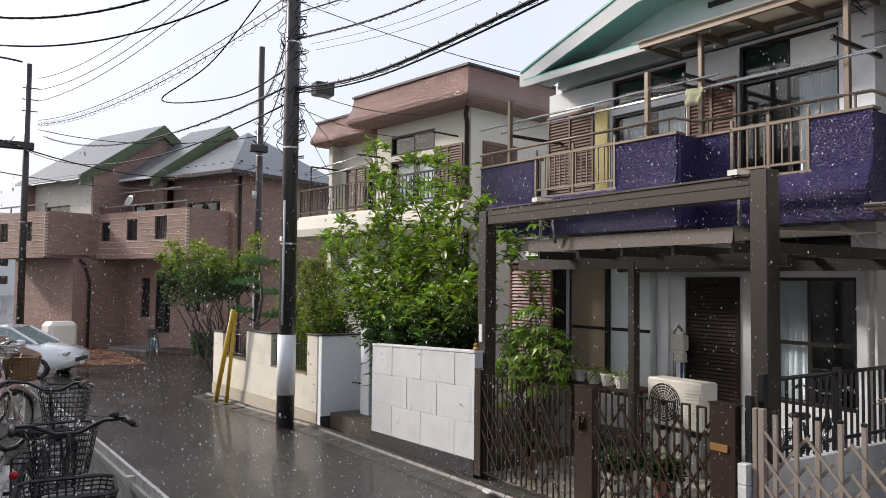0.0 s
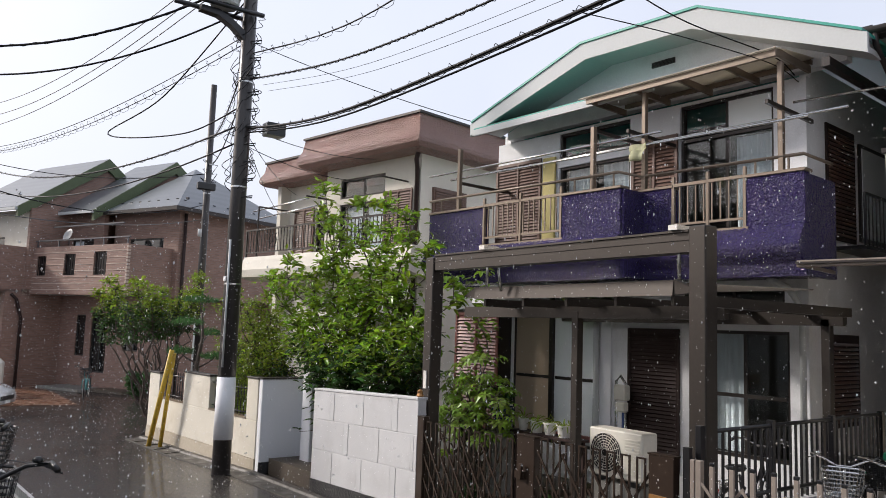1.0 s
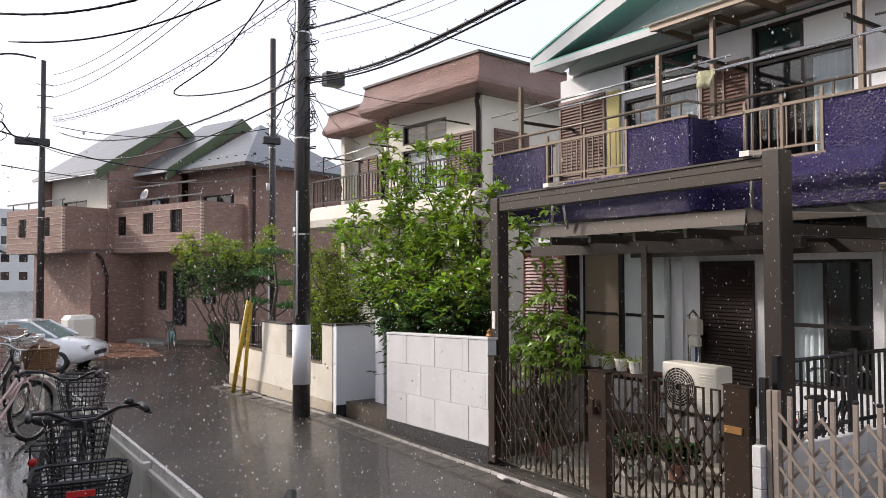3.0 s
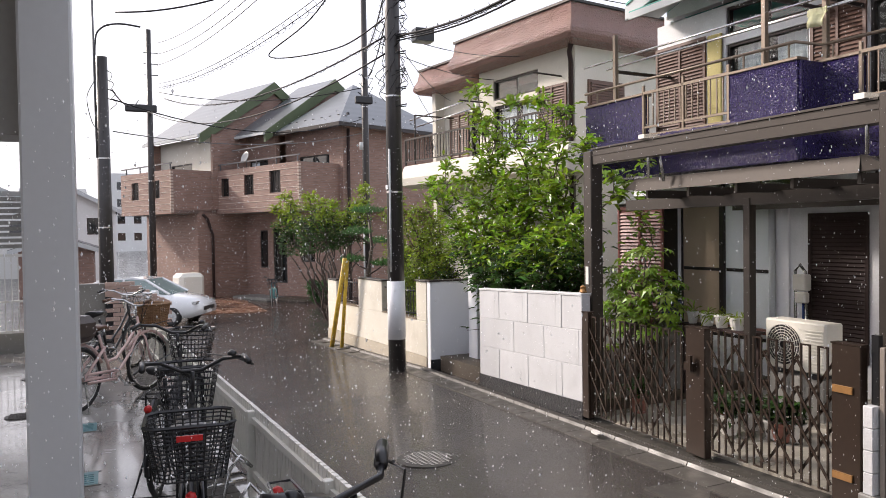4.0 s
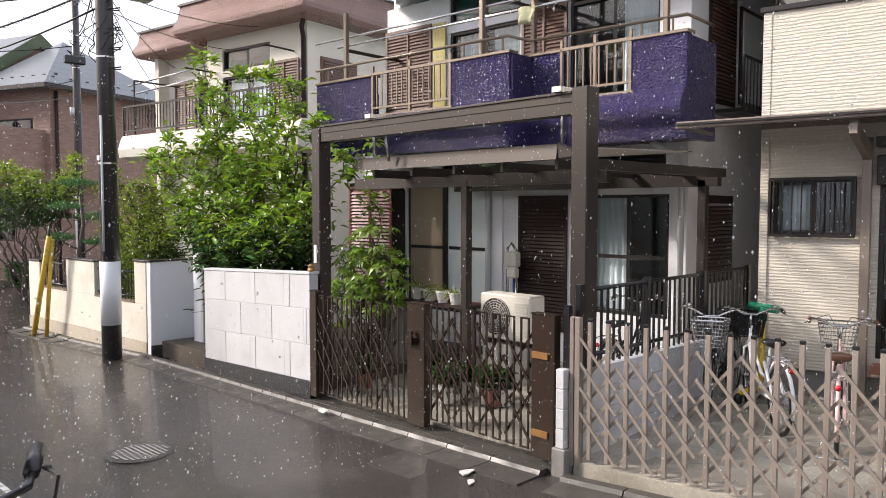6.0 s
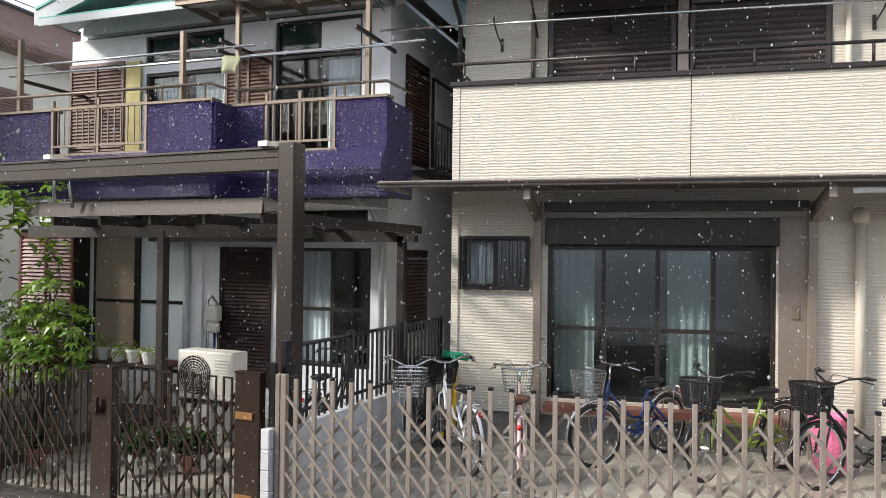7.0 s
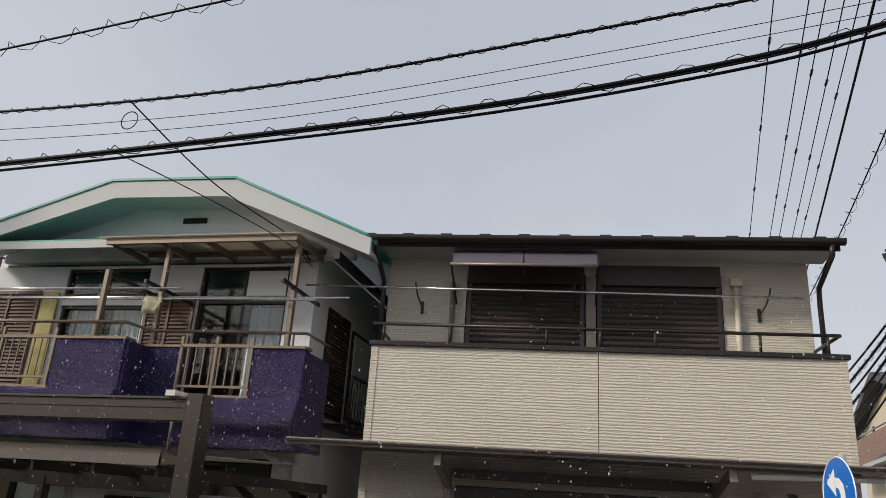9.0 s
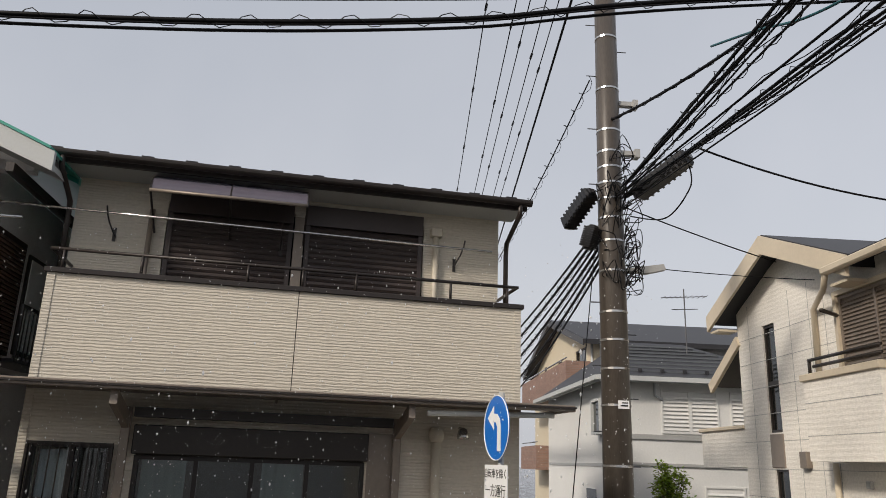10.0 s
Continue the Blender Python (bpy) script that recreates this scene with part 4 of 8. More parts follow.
# balcony: a purple stucco tray that steps back
def balcony_run(x, y0, y1, gaps, zt, end=(False, False)):
    """Purple parapet along y with gaps down to the sill, and the flared skirt below."""
    prof = [(x, 3.66), (x - 0.06, 3.6), (x - 0.15, 3.45), (x - 0.17, 3.40), (x - 0.14, 3.32), (x - 0.04, 3.2), (x + 0.02, 3.05), (x + 0.5, 3.05), (x + 0.5, 3.66)]
    bm = bmesh.new()
    prism(bm, prof, "y", y0, y1)
    part("balcony_skirt", bm, M_PURPLE, hb, "glossy wet purple stucco skirt")
    stucco_coat(prof[:7], y0, y1)
    y = y0
    for a, b in gaps + [(y1, y1)]:
        if a - y > 0.02:
            quick("parapet", M_PURPLE, hb, (x, x + 0.14, y, a, 3.66, zt), bevel=0.012, label="purple rough-cast parapet")
            stucco_coat([(x, zt), (x, 3.66)], y, a)
            quick("parapet_cap", M_BRONZEL, hb, (x - 0.03, x + 0.17, y - 0.02, a + 0.02, zt, zt + 0.04), bevel=0.006)
        y = b
    for a, b in gaps:
        pan = quick("railing_panel", M_BRONZEL, hb, (x - 0.03, x + 0.02, a - 0.03, b + 0.03, 3.62, 3.67), (x - 0.02, x + 0.02, a, a + 0.04, 3.67, 4.42), (x - 0.02, x + 0.02, b - 0.04, b, 3.67, 4.42),
                    (x - 0.02, x + 0.02, a + 0.04, b - 0.04, 4.28, 4.32), (x - 0.015, x + 0.015, a + 0.04, b - 0.04, 3.76, 3.79), (x - 0.02, x + 0.02, (a + b) / 2 - 0.02, (a + b) / 2 + 0.02, 3.67, 4.42))
        n = int((b - a) / 0.115)
        for i in range(1, n):
            quick("baluster", M_BRONZEL, pan, (x - 0.008, x + 0.008, a + (b - a) * i / n - 0.008, a + (b - a) * i / n + 0.008, 3.79, 4.28))


balcony_run(7.6, 6.55, 11.0, [(7.68, 9.5)], 4.27)
balcony_run(8.05, 4.08, 6.55, [(4.86, 6.0)], 4.27)
quick("balcony_floor", M_CONC, hb, (7.74, 8.9, 6.62, 10.85, 3.4, 3.6), (8.19, 8.9, 4.21, 6.49, 3.4, 3.6))
quick("parapet_side", M_PURPLE, hb, (7.606, 8.9, 10.86, 10.994, 3.056, 4.26), bevel=0.01)
quick("parapet_side", M_PURPLE, hb, (7.61, 8.19, 6.50, 6.60, 3.06, 4.268), bevel=0.01)
quick("parapet_side", M_PURPLE, hb, (8.056, 8.9, 4.086, 4.20, 3.056, 4.26), bevel=0.01)
rods("handrail", M_BRONZEL, hb, [[(7.62, 11.05, 4.52), (7.62, 6.6, 4.50), (8.08, 6.56, 4.50), (8.08, 4.1, 4.48), (8.85, 4.1, 4.48)]], 0.022, 6)
rods("handrail_stub", M_BRONZEL, hb, [[(7.62, y, 4.30), (7.62, y, 4.51)] for y in (10.7, 10.2, 7.45, 7.1, 6.7)] + [[(8.08, y, 4.30), (8.08, y, 4.49)] for y in (6.4, 4.75, 4.3)], 0.016, 5)
for x, y, z in ((7.66, 10.25, 5.36), (7.66, 7.12, 5.22), (8.1, 6.52, 5.70), (8.1, 4.40, 5.66)):
    quick("awning_post", M_BRONZEL, hb, (x - 0.035, x + 0.035, y - 0.035, y + 0.035, 4.27, z), bevel=0.005)
for y, z in ((7.12, 5.15), (6.52, 5.05), (4.38, 5.05), (10.25, 4.75)):
    quick("pole_arm", M_BRONZE, hb, (7.7, 8.9, y - 0.02, y + 0.02, z, z + 0.05))
aw = quick("awning", M_BRONZEL, hb, (7.9, 7.95, 4.36, 7.5, 5.68, 5.76), (8.85, 8.9, 4.36, 7.5, 5.82, 5.88), *[(7.95, 8.85, y, y + 0.04, 5.70, 5.79) for y in (4.36, 5.1, 5.85, 6.6, 7.46)], label="bronze-framed balcony awning")
bm = bmesh.new()
prism(bm, [(7.86, 5.765), (8.9, 5.90), (8.9, 5.912), (7.86, 5.777)], "y", 4.34, 7.62)
part("awning_sheet", bm, M_SHEETL, aw)
rods("laundry_pole", M_STEEL, hb, [[(7.78, 11.3, 5.02), (7.8, 6.0, 5.0)], [(8.2, 11.2, 5.02), (8.2, 3.6, 4.98)], [(7.9, 10.8, 4.92), (8.0, 4.0, 4.9)]], 0.016, 6)
cl = thing("cloth", "pale yellow cloth hanging over the laundry pole", "cloth", pose(7.92, 6.62, 4.93))
bm = bmesh.new()
k = 8
g2 = [[bm.verts.new((0.03 * math.sin(i) + (0.02 if j < 4 else -0.02), (i - 3.5) * 0.045 * (1 - 0.05 * j), 0.02 - 0.08 * abs(j - 1.5))) for j in range(6)] for i in range(k)]
for i in range(k - 1):
    for j in range(5):
        bm.faces.new((g2[i][j], g2[i + 1][j], g2[i + 1][j + 1], g2[i][j + 1]))
r = bmesh.ops.solidify(bm, geom=bm.faces[:], thickness=0.006)
part("drape", bm, M_CLOTH, cl, smooth=True)

# roof: gable with clipped top, deep white barge boards
RZ = [(3.95, 5.78), (6.05, 6.70), (8.1, 6.74), (10.62, 5.95)]
bm = bmesh.new()
prism(bm, [(RZ[0][0], RZ[0][1]), (RZ[1][0], RZ[1][1]), (7.1, 7.1), (RZ[2][0], RZ[2][1]), (RZ[3][0], RZ[3][1]), (RZ[3][0], RZ[3][1] - 0.1), (8.05, 6.62), (7.1, 6.95), (6.1, 6.58), (RZ[0][0], RZ[0][1] - 0.1)], "x", 9.2, 15.2)
part("roof", bm, M_TEAL, hb, "teal sheet roof")
bm = bmesh.new()
for (ya, za), (yb, zb) in ((RZ[0], RZ[1]), (RZ[2], RZ[3])):
    prism(bm, [(ya, za), (yb, zb), (yb, zb - 0.035), (ya, za - 0.035)], "x", 8.18, 9.2)
prism(bm, [(6.05, 6.70), (8.1, 6.74), (8.1, 6.705), (6.05, 6.665)], "x", 8.18, 8.3)
v = [bm.verts.new(p) for p in ((8.2, 6.05, 6.70), (8.2, 8.1, 6.74), (9.25, 7.1, 7.12))]
bm.faces.new(v)
part("roof_edge", bm, M_TEAL, hb, "teal roof edging")
bm = bmesh.new()
prism(bm, [(3.9, 5.72), (6.02, 6.66), (8.12, 6.70), (10.66, 5.90), (10.66, 5.68), (8.0, 6.44), (6.15, 6.40), (3.9, 5.48)], "x", 8.20, 8.26)
part("barge_board", bm, M_SOFFIT, hb, "white gable barge board")
bm = bmesh.new()
prism(bm, [(3.98, 5.64), (6.1, 6.56), (8.06, 6.60), (10.58, 5.84), (10.58, 5.78), (8.02, 6.53), (6.14, 6.49), (3.98, 5.57)], "x", 8.26, 8.9)
part("soffit", bm, M_SOFFIT, hb)
bm = bmesh.new()
prism(bm, [(4.4, 5.78), (6.15, 6.52), (8.0, 6.56), (10.4, 5.82), (10.4, 5.7), (4.4, 5.7)], "x", 8.9, 9.06)
part("gable_wall", bm, M_BWALL, hb)
quick("gable_vent", M_CTRIM, hb, (8.87, 8.9, 6.85, 7.25, 6.28, 6.36), *[(8.86, 8.88, 6.87, 7.23, 6.29 + i * 0.018, 6.30 + i * 0.018) for i in range(4)])
bm = bmesh.new()
prism(bm, [(8.15, 5.86), (8.9, 6.12), (8.9, 6.06), (8.15, 5.80)], "y", 6.4, 10.5)
part("pent_roof", bm, M_TEAL, hb, "teal pent roof over the balcony doors")
quick("pent_fascia", M_SOFFIT, hb, (8.13, 8.17, 6.4, 10.5, 5.72, 5.83))
quick("eave_gutter", M_CTRIM, hb, (8.3, 15.2, 3.86, 3.96, 5.55, 5.66))

for o in hb.children:
    if o.name.split(".")[0] in ("roof", "roof_edge", "barge_board", "soffit", "gable_wall", "gable_vent"):
        o.matrix_basis = pose(0, 10.62, 0.08) @ Matrix.Diagonal((1, 1.08, 1, 1)) @ pose(0, -10.62, 0)

# ================= bronze carport frame =================
cp = thing("carport", "bronze aluminium carport frame with a hung smoked roof", "carport")
quick("post", M_BRONZE, cp, (5.66, 5.84, 3.98, 4.16, -0.1, 3.34), bevel=0.012, label="tall square front post")
quick("post", M_BRONZE, cp, (5.66, 5.84, 8.12, 8.30, -0.3, 3.28), bevel=0.012)
quick("front_beam", M_BRONZE, cp, (5.68, 5.82, 4.16, 8.12, 3.10, 3.29), bevel=0.006)
quick("beam_cap", M_BRONZE, cp, (5.66, 5.84, 4.16, 8.12, 3.29, 3.31))
quick("beam_rib", M_BRONZE, cp, (5.67, 5.83, 4.161, 8.119, 3.215, 3.23))
for y in (4.30, 7.07):
    rods("hanger", M_STEEL, cp, [[(5.72, y, 3.34), (5.72, y, 2.86)], [(5.82, y - 0.06, 3.20), (5.9, y - 0.06, 2.82)]], 0.018, 6)
    quick("hanger_clamp", M_STEEL, cp, (5.62, 5.86, y - 0.05, y + 0.05, 3.31, 3.36))
bm = bmesh.new()
prism(bm, [(5.95, 2.73), (5.97, 2.88), (6.06, 2.89), (6.06, 2.75)], "y", 4.55, 7.6)
part("roof_edge_beam", bm, M_BRONZE, cp)
bm = bmesh.new()
prism(bm, [(6.06, 2.86), (8.5, 2.94), (8.5, 2.928), (6.06, 2.848)], "y", 4.5, 7.65)
part("roof_sheet", bm, M_SHEETD, cp, "smoked translucent roof sheet").visible_shadow = False
bm = bmesh.new()
prism(bm, [(7.6, 2.74), (7.85, 2.76), (7.6, 2.89)], "x", 5.97, 6.06)
part("roof_end", bm, M_BRONZE, cp)
bm = bmesh.new()
prism(bm, [(4.55, 2.74), (4.25, 2.76), (4.55, 2.89)], "x", 5.97, 6.06)
part("roof_end", bm, M_BRONZE, cp)
for i in range(5):
    quick("rafter", M_BRONZE, cp, (6.05, 8.75, 4.6 + i * 0.72, 4.64 + i * 0.72, 2.64, 2.74))
quick("rear_beam", M_BRONZE, cp, (6.58, 6.66, 4.4, 8.6, 2.52, 2.66), (8.55, 8.65, 4.2, 8.6, 2.52, 2.70))
for x, y in ((6.62, 6.42), (8.6, 4.4)):
    quick("post", M_BRONZE, cp, (x - 0.05, x + 0.05, y - 0.05, y + 0.05, -0.1, 2.6), bevel=0.006, label="slim inner post")
quick("side_beam", M_BRONZE, cp, (5.8, 8.6, 4.12, 4.2, 2.62, 2.72))
quick("name_plate", M_POTW, cp, (5.645, 5.66, 8.18, 8.24, 1.55, 1.78))

# ================= beige ribbed-siding house =================
hc = thing("house", "two-storey beige ribbed-siding house with a long balcony", "house", CR)
bm = bmesh.new()
wall_with_holes(bm, "x", 0.0, 0.16, -3.1, 2.46, 0.42, 3.17, [(-1.23, 1.29, 0.62, 2.70), (1.52, 2.34, 1.89, 2.52)])
part("wall", bm, M_CSID, hc, "beige ribbed siding, ground floor")
quick("foundation", M_CONC, hc, (0.05, 6.0, -3.05, 2.42, -0.3, 0.42))
bm = bmesh.new()
for a, b in ((-3.1, -0.325), (-0.315, 2.46)):
    box(bm, -0.012, 0.15, a, b, 3.19, 4.36)
part("balcony_wall", bm, M_CSID, hc, "beige ribbed balcony parapet")
quick("balcony_core", M_CTRIM, hc, (0.0, 0.14, -3.09, 2.45, 3.17, 4.34))
quick("corner_trim", M_CSID, hc, (-0.016, 0.0, 2.38, 2.465, 0.42, 3.17), (-0.02, -0.012, 2.38, 2.468, 3.19, 4.36), (-0.02, -0.012, -3.105, -3.02, 3.19, 4.36))
quick("parapet_cap", M_CTRIM, hc, (-0.05, 0.19, -3.14, 2.50, 4.36, 4.42), bevel=0.006)
quick("balcony_floor", M_CONC, hc, (0.15, 1.0, -3.1, 2.46, 3.2, 3.3))
bm = bmesh.new()
wall_with_holes(bm, "x", 1.0, 0.16, -3.1, 2.56, 3.3, 5.98, [(-0.21, 1.44, 3.35, 5.66), (-2.0, -0.34, 3.35, 5.66)])
part("wall", bm, M_CSID, hc, "beige ribbed siding, upper floor")
quick("side_wall", M_CSID, hc, (0.16, 8.0, 2.30, 2.46, 0.42, 3.2), (1.16, 8.0, 2.40, 2.56, 3.2, 5.98), (0.16, 1.0, 2.31, 2.455, 3.2, 4.3))
quick("side_wall", M_CSID, hc, (0.16, 8.0, -3.1, -2.94, 0.42, 3.2), (1.16, 8.0, -3.1, -2.94, 3.2, 5.98))
quick("back_wall", M_CSID, hc, (7.84, 8.0, -2.94, 2.3, 0.42, 5.98))
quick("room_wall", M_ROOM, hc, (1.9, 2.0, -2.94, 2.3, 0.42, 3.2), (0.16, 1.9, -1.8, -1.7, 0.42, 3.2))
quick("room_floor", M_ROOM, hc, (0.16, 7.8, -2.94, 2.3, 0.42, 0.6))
for a, b in ((-0.19, 1.42), (-1.98, -0.36)):
    sh = quick("roller_shutter", M_SHUTC, hc, (0.97, 1.04, a, a + 0.06, 3.35, 5.5), (0.97, 1.04, b - 0.06, b, 3.35, 5.5), (0.94, 1.05, a, b, 5.5, 5.78), label="closed dark brown roller shutter")
    bm = bmesh.new()
    for i in range(28):
        prism(bm, [(1.0, 3.37 + i * 0.076), (0.985, 3.40 + i * 0.076), (1.0, 3.44 + i * 0.076), (1.03, 3.44 + i * 0.076), (1.03, 3.37 + i * 0.076)], "y", a + 0.06, b - 0.06)
    tagged(part("slats", bm, M_SHUTC, sh), kind="stuff")
quick("mullion_panel", M_CPOST, hc, (0.95, 1.0, -0.34, -0.21, 3.4, 5.6))
# balcony rail
rods("balcony_rail", M_CTRIM, hc, [[(0.07, 2.5, 4.66), (0.07, -3.1, 4.66)], [(0.07, 2.48, 4.66), (0.95, 2.48, 4.66)], [(0.07, -3.08, 4.66), (0.95, -3.08, 4.66)]], 0.022, 6)
for y in (2.35, 1.5, 0.3, -0.35, -1.0, -2.2, -2.95):
    rods("rail_stub", M_CTRIM, hc, [[(0.07, y, 4.42), (0.07, y, 4.66)]], 0.018, 6)
# polycarbonate awning over the shutter
an = thing("window_awning", "smoke polycarbonate awning over the upper shutter", "awning", CR)
bm = bmesh.new()
prof = [(1.0 - 0.72 * math.sin(a), 5.55 + 0.36 * math.cos(a)) for a in [i * math.pi / 2 / 8 for i in range(9)]]
prism(bm, prof + [(p[0] + 0.004, p[1] - 0.008) for p in prof[::-1]], "y", -0.34, 1.58)
part("sheet", bm, M_POLYC, an)
for y in (1.57, 0.62, -0.34):
    rods("bracket", M_CTRIM, an, [[(p[0], y, p[1] - 0.015) for p in prof], [(0.97, y, 5.2), (0.3, y, 5.54)]], 0.016, 5)
rods("front_bar", M_CPOST, an, [[(0.28, 1.58, 5.55), (0.28, -0.34, 5.55)]], 0.022, 6)
# laundry pole and arms
lp = thing("laundry_pole", "stainless laundry pole on wall brackets", "laundry pole", CR)
rods("pole", M_STEEL, lp, [[(0.45, 3.6, 5.27), (0.45, -2.85, 5.22)]], 0.016, 6)
for y in (2.05, -0.05, -2.45):
    rods("arm", M_CTRIM, lp, [[(0.99, y, 5.12), (0.62, y, 5.18), (0.45, y, 5.25), (0.38, y, 5.32)]], 0.011, 5)
    quick("arm_plate", M_CTRIM, lp, (0.98, 1.0, y - 0.02, y + 0.02, 5.04, 5.22))
# roof and gutter
bm = bmesh.new()
prism(bm, [(0.42, 5.98), (4.5, 6.75), (8.6, 5.98), (8.6, 5.9), (4.5, 6.64), (0.42, 5.9)], "y", -3.32, 2.82)
part("roof", bm, M_ROOFT, hc, "low dark tiled roof")
quick("soffit", M_SOFFIT, hc, (0.45, 1.0, -3.3, 2.8, 5.86, 5.9))
quick("fascia", M_CTRIM, hc, (0.40, 0.44, -3.33, 2.83, 5.84, 5.99))
bm = bmesh.new()
gprof = [(0.30 + 0.06 * math.cos(a), 5.93 + 0.06 * math.sin(a)) for a in [math.pi + i * math.pi / 8 for i in range(9)]]
prism(bm, gprof + [(0.36, 5.95), (0.24, 5.95)], "y", -3.36, 2.86)
part("gutter", bm, M_CTRIM, hc)
for i in range(12):
    quick("snow_stop", M_ROOFT, hc, (0.46, 0.56, -3.2 + i * 0.535, -3.05 + i * 0.535, 5.99, 6.05))
for y in (2.62, -3.2):
    rods("downpipe", M_CTRIM, hc, [[(0.30, y, 5.9), (0.32, y, 5.75), (0.92, y, 5.5), (0.95, y, 5.3), (0.95, y, 4.45)]], 0.035, 8)
rods("downpipe", M_CPOST, hc, [[(0.93, 1.62, 5.5), (0.93, 1.62, 3.3)]], 0.035, 8)
rods("downpipe", M_PIPE, hc, [[(0.95, -2.17, 5.58), (0.95, -2.17, 3.3)]], 0.04, 8)
quick("pipe_head", M_PIPE, hc, (0.88, 1.0, -2.25, -2.09, 5.5, 5.62), bevel=0.01)
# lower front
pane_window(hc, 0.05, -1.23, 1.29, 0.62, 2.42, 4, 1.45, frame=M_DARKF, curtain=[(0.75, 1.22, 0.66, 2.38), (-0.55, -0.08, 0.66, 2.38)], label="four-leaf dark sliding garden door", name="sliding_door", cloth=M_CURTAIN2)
quick("shutter_box", M_DARKF, hc, (-0.10, 0.12, -1.25, 1.31, 2.43, 2.74), bevel=0.01)
quick("door_sill", M_RUST, hc, (-0.25, 0.04, -1.25, 1.3, 0.50, 0.58))
wn2 = pane_window(hc, 0.04, 1.52, 2.34, 1.89, 2.52, 2, curtain=[(1.95, 2.28, 1.95, 2.45)])
for i in range(9):
    quick("security_bar", M_DARKF, wn2, (-0.06, -0.045, 1.54 + i * 0.096, 1.552 + i * 0.096, 1.90, 2.51))
quick("security_frame", M_DARKF, wn2, (-0.07, -0.035, 1.50, 2.36, 2.50, 2.53), (-0.07, -0.035, 1.50, 2.36, 1.88, 1.91), (-0.07, 0.0, 1.50, 1.52, 1.91, 2.50), (-0.07, 0.0, 2.34, 2.36, 1.91, 2.50))
quick("smooth_panel", M_CPOST, hc, (-0.014, 0.0, -1.62, -1.25, 0.44, 2.75))
quick("doorbell", M_BRONZEL, hc, (-0.03, -0.014, -1.46, -1.38, 1.63, 1.78), bevel=0.004)
rods("downpipe", M_PIPE, hc, [[(-0.06, -2.05, 0.5), (-0.06, -2.05, 2.72)]], 0.055, 10)
bm = bmesh.new()
lathe(bm, [(0.06, 0), (0.09, 0.04), (0.09, 0.12), (0.05, 0.17)], 12, (-0.07, -2.05, 2.68))
part("vent_cap", bm, M_PIPE, hc, smooth=True)
fl = thing("wall_lamp", "small round floodlight under the canopy", "lamp", CR)
rods("arm", M_STEEL, fl, [[(0.0, -2.35, 2.86), (-0.12, -2.35, 2.84)]], 0.02, 6)
bm = bmesh.new()
lathe(bm, [(0.02, 0.1), (0.05, 0.08), (0.075, 0.0), (0.07, -0.03)], 12, (-0.16, -2.35, 2.76))
part("lamp_head", bm, M_STEEL, fl, smooth=True)
# terrace canopy
ca = thing("terrace_canopy", "taupe aluminium terrace canopy with sloped brackets", "canopy", CR)
quick("front_beam", M_CPOST, ca, (-1.06, -0.98, -3.40, 3.06, 3.06, 3.13), bevel=0.006)
quick("gutter_lip", M_CTRIM, ca, (-1.10, -1.06, -3.40, 3.06, 3.09, 3.11))
bm = bmesh.new()
prism(bm, [(-1.0, 3.115), (-0.03, 3.165), (-0.03, 3.155), (-1.0, 3.105)], "y", -3.38, 3.04)
part("roof_sheet", bm, M_SHEETC, ca)
for i in range(3):
    quick("rafter", M_CPOST, ca, (-0.98, -0.03, -3.36 + i * 3.18, -3.33 + i * 3.18, 3.06, 3.10))
for y in (1.40, -1.58):
    quick("post", M_CPOST, ca, (-0.10, -0.02, y - 0.045, y + 0.045, 0.1, 2.95), bevel=0.005)
    bm = bmesh.new()
    prism(bm, [(-0.02, 2.70), (-0.02, 2.86), (-0.95, 3.06), (-0.98, 2.92)], "y", y - 0.035, y + 0.035)
    part("bracket", bm, M_CPOST, ca)
quick("wall_beam", M_CPOST, ca, (-0.06, -0.014, -3.1, 2.46, 3.10, 3.16))
quick("shade_box", M_DARKF, ca, (-0.28, -0.06, -1.5, 1.3, 2.84, 2.94))
rods("conduit", M_SOFFIT, ca, [[(-0.95, -1.75, 2.98), (-0.9, -3.2, 3.02)]], 0.03, 8)
rods("strap", M_STEEL, ca, [[(-0.11, 1.35, 1.35), (-0.14, 1.30, 1.35)], [(-0.11, 1.35, 1.0), (-0.14, 1.30, 1.0)]], 0.01, 5)


# ================= pink-eaved house =================
ha = thing("house", "cream rendered house with thick pinkish stucco eaves and iron balcony", "house", AR)
bm = bmesh.new()
wall_with_holes(bm, "x", 0.0, 0.16, 0.0, 3.3, -0.5, 6.2, [(1.15, 2.75, 3.95, 5.15), (1.15, 2.75, 5.28, 5.75)])
part("wall", bm, M_AWALL, ha, "cream rendered upper wall")
quick("side_wall", M_AWALL, ha, (0.16, 6.5, 0.0, 0.16, -0.5, 6.2), (0.16, 6.5, 5.5, 5.66, -0.5, 6.0))
bm = bmesh.new()
wall_with_holes(bm, "x", 0.45, 0.16, 3.3, 5.66, -0.5, 6.0, [(3.6, 4.3, 4.1, 5.3)])
part("wall", bm, M_AWALL, ha)
quick("back_wall", M_AWALL, ha, (6.34, 6.5, 0.16, 5.5, -0.5, 6.0))
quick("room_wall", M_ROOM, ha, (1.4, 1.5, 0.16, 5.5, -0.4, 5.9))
pane_window(ha, 0.05, 1.15, 2.75, 3.95, 5.15, 2, curtain=[(1.2, 1.9, 4.0, 5.1), (2.05, 2.7, 4.0, 5.1)])
pane_window(ha, 0.05, 1.15, 2.75, 5.28, 5.75, 2)
pane_window(ha, 0.5, 3.6, 4.3, 4.1, 5.3, 1)
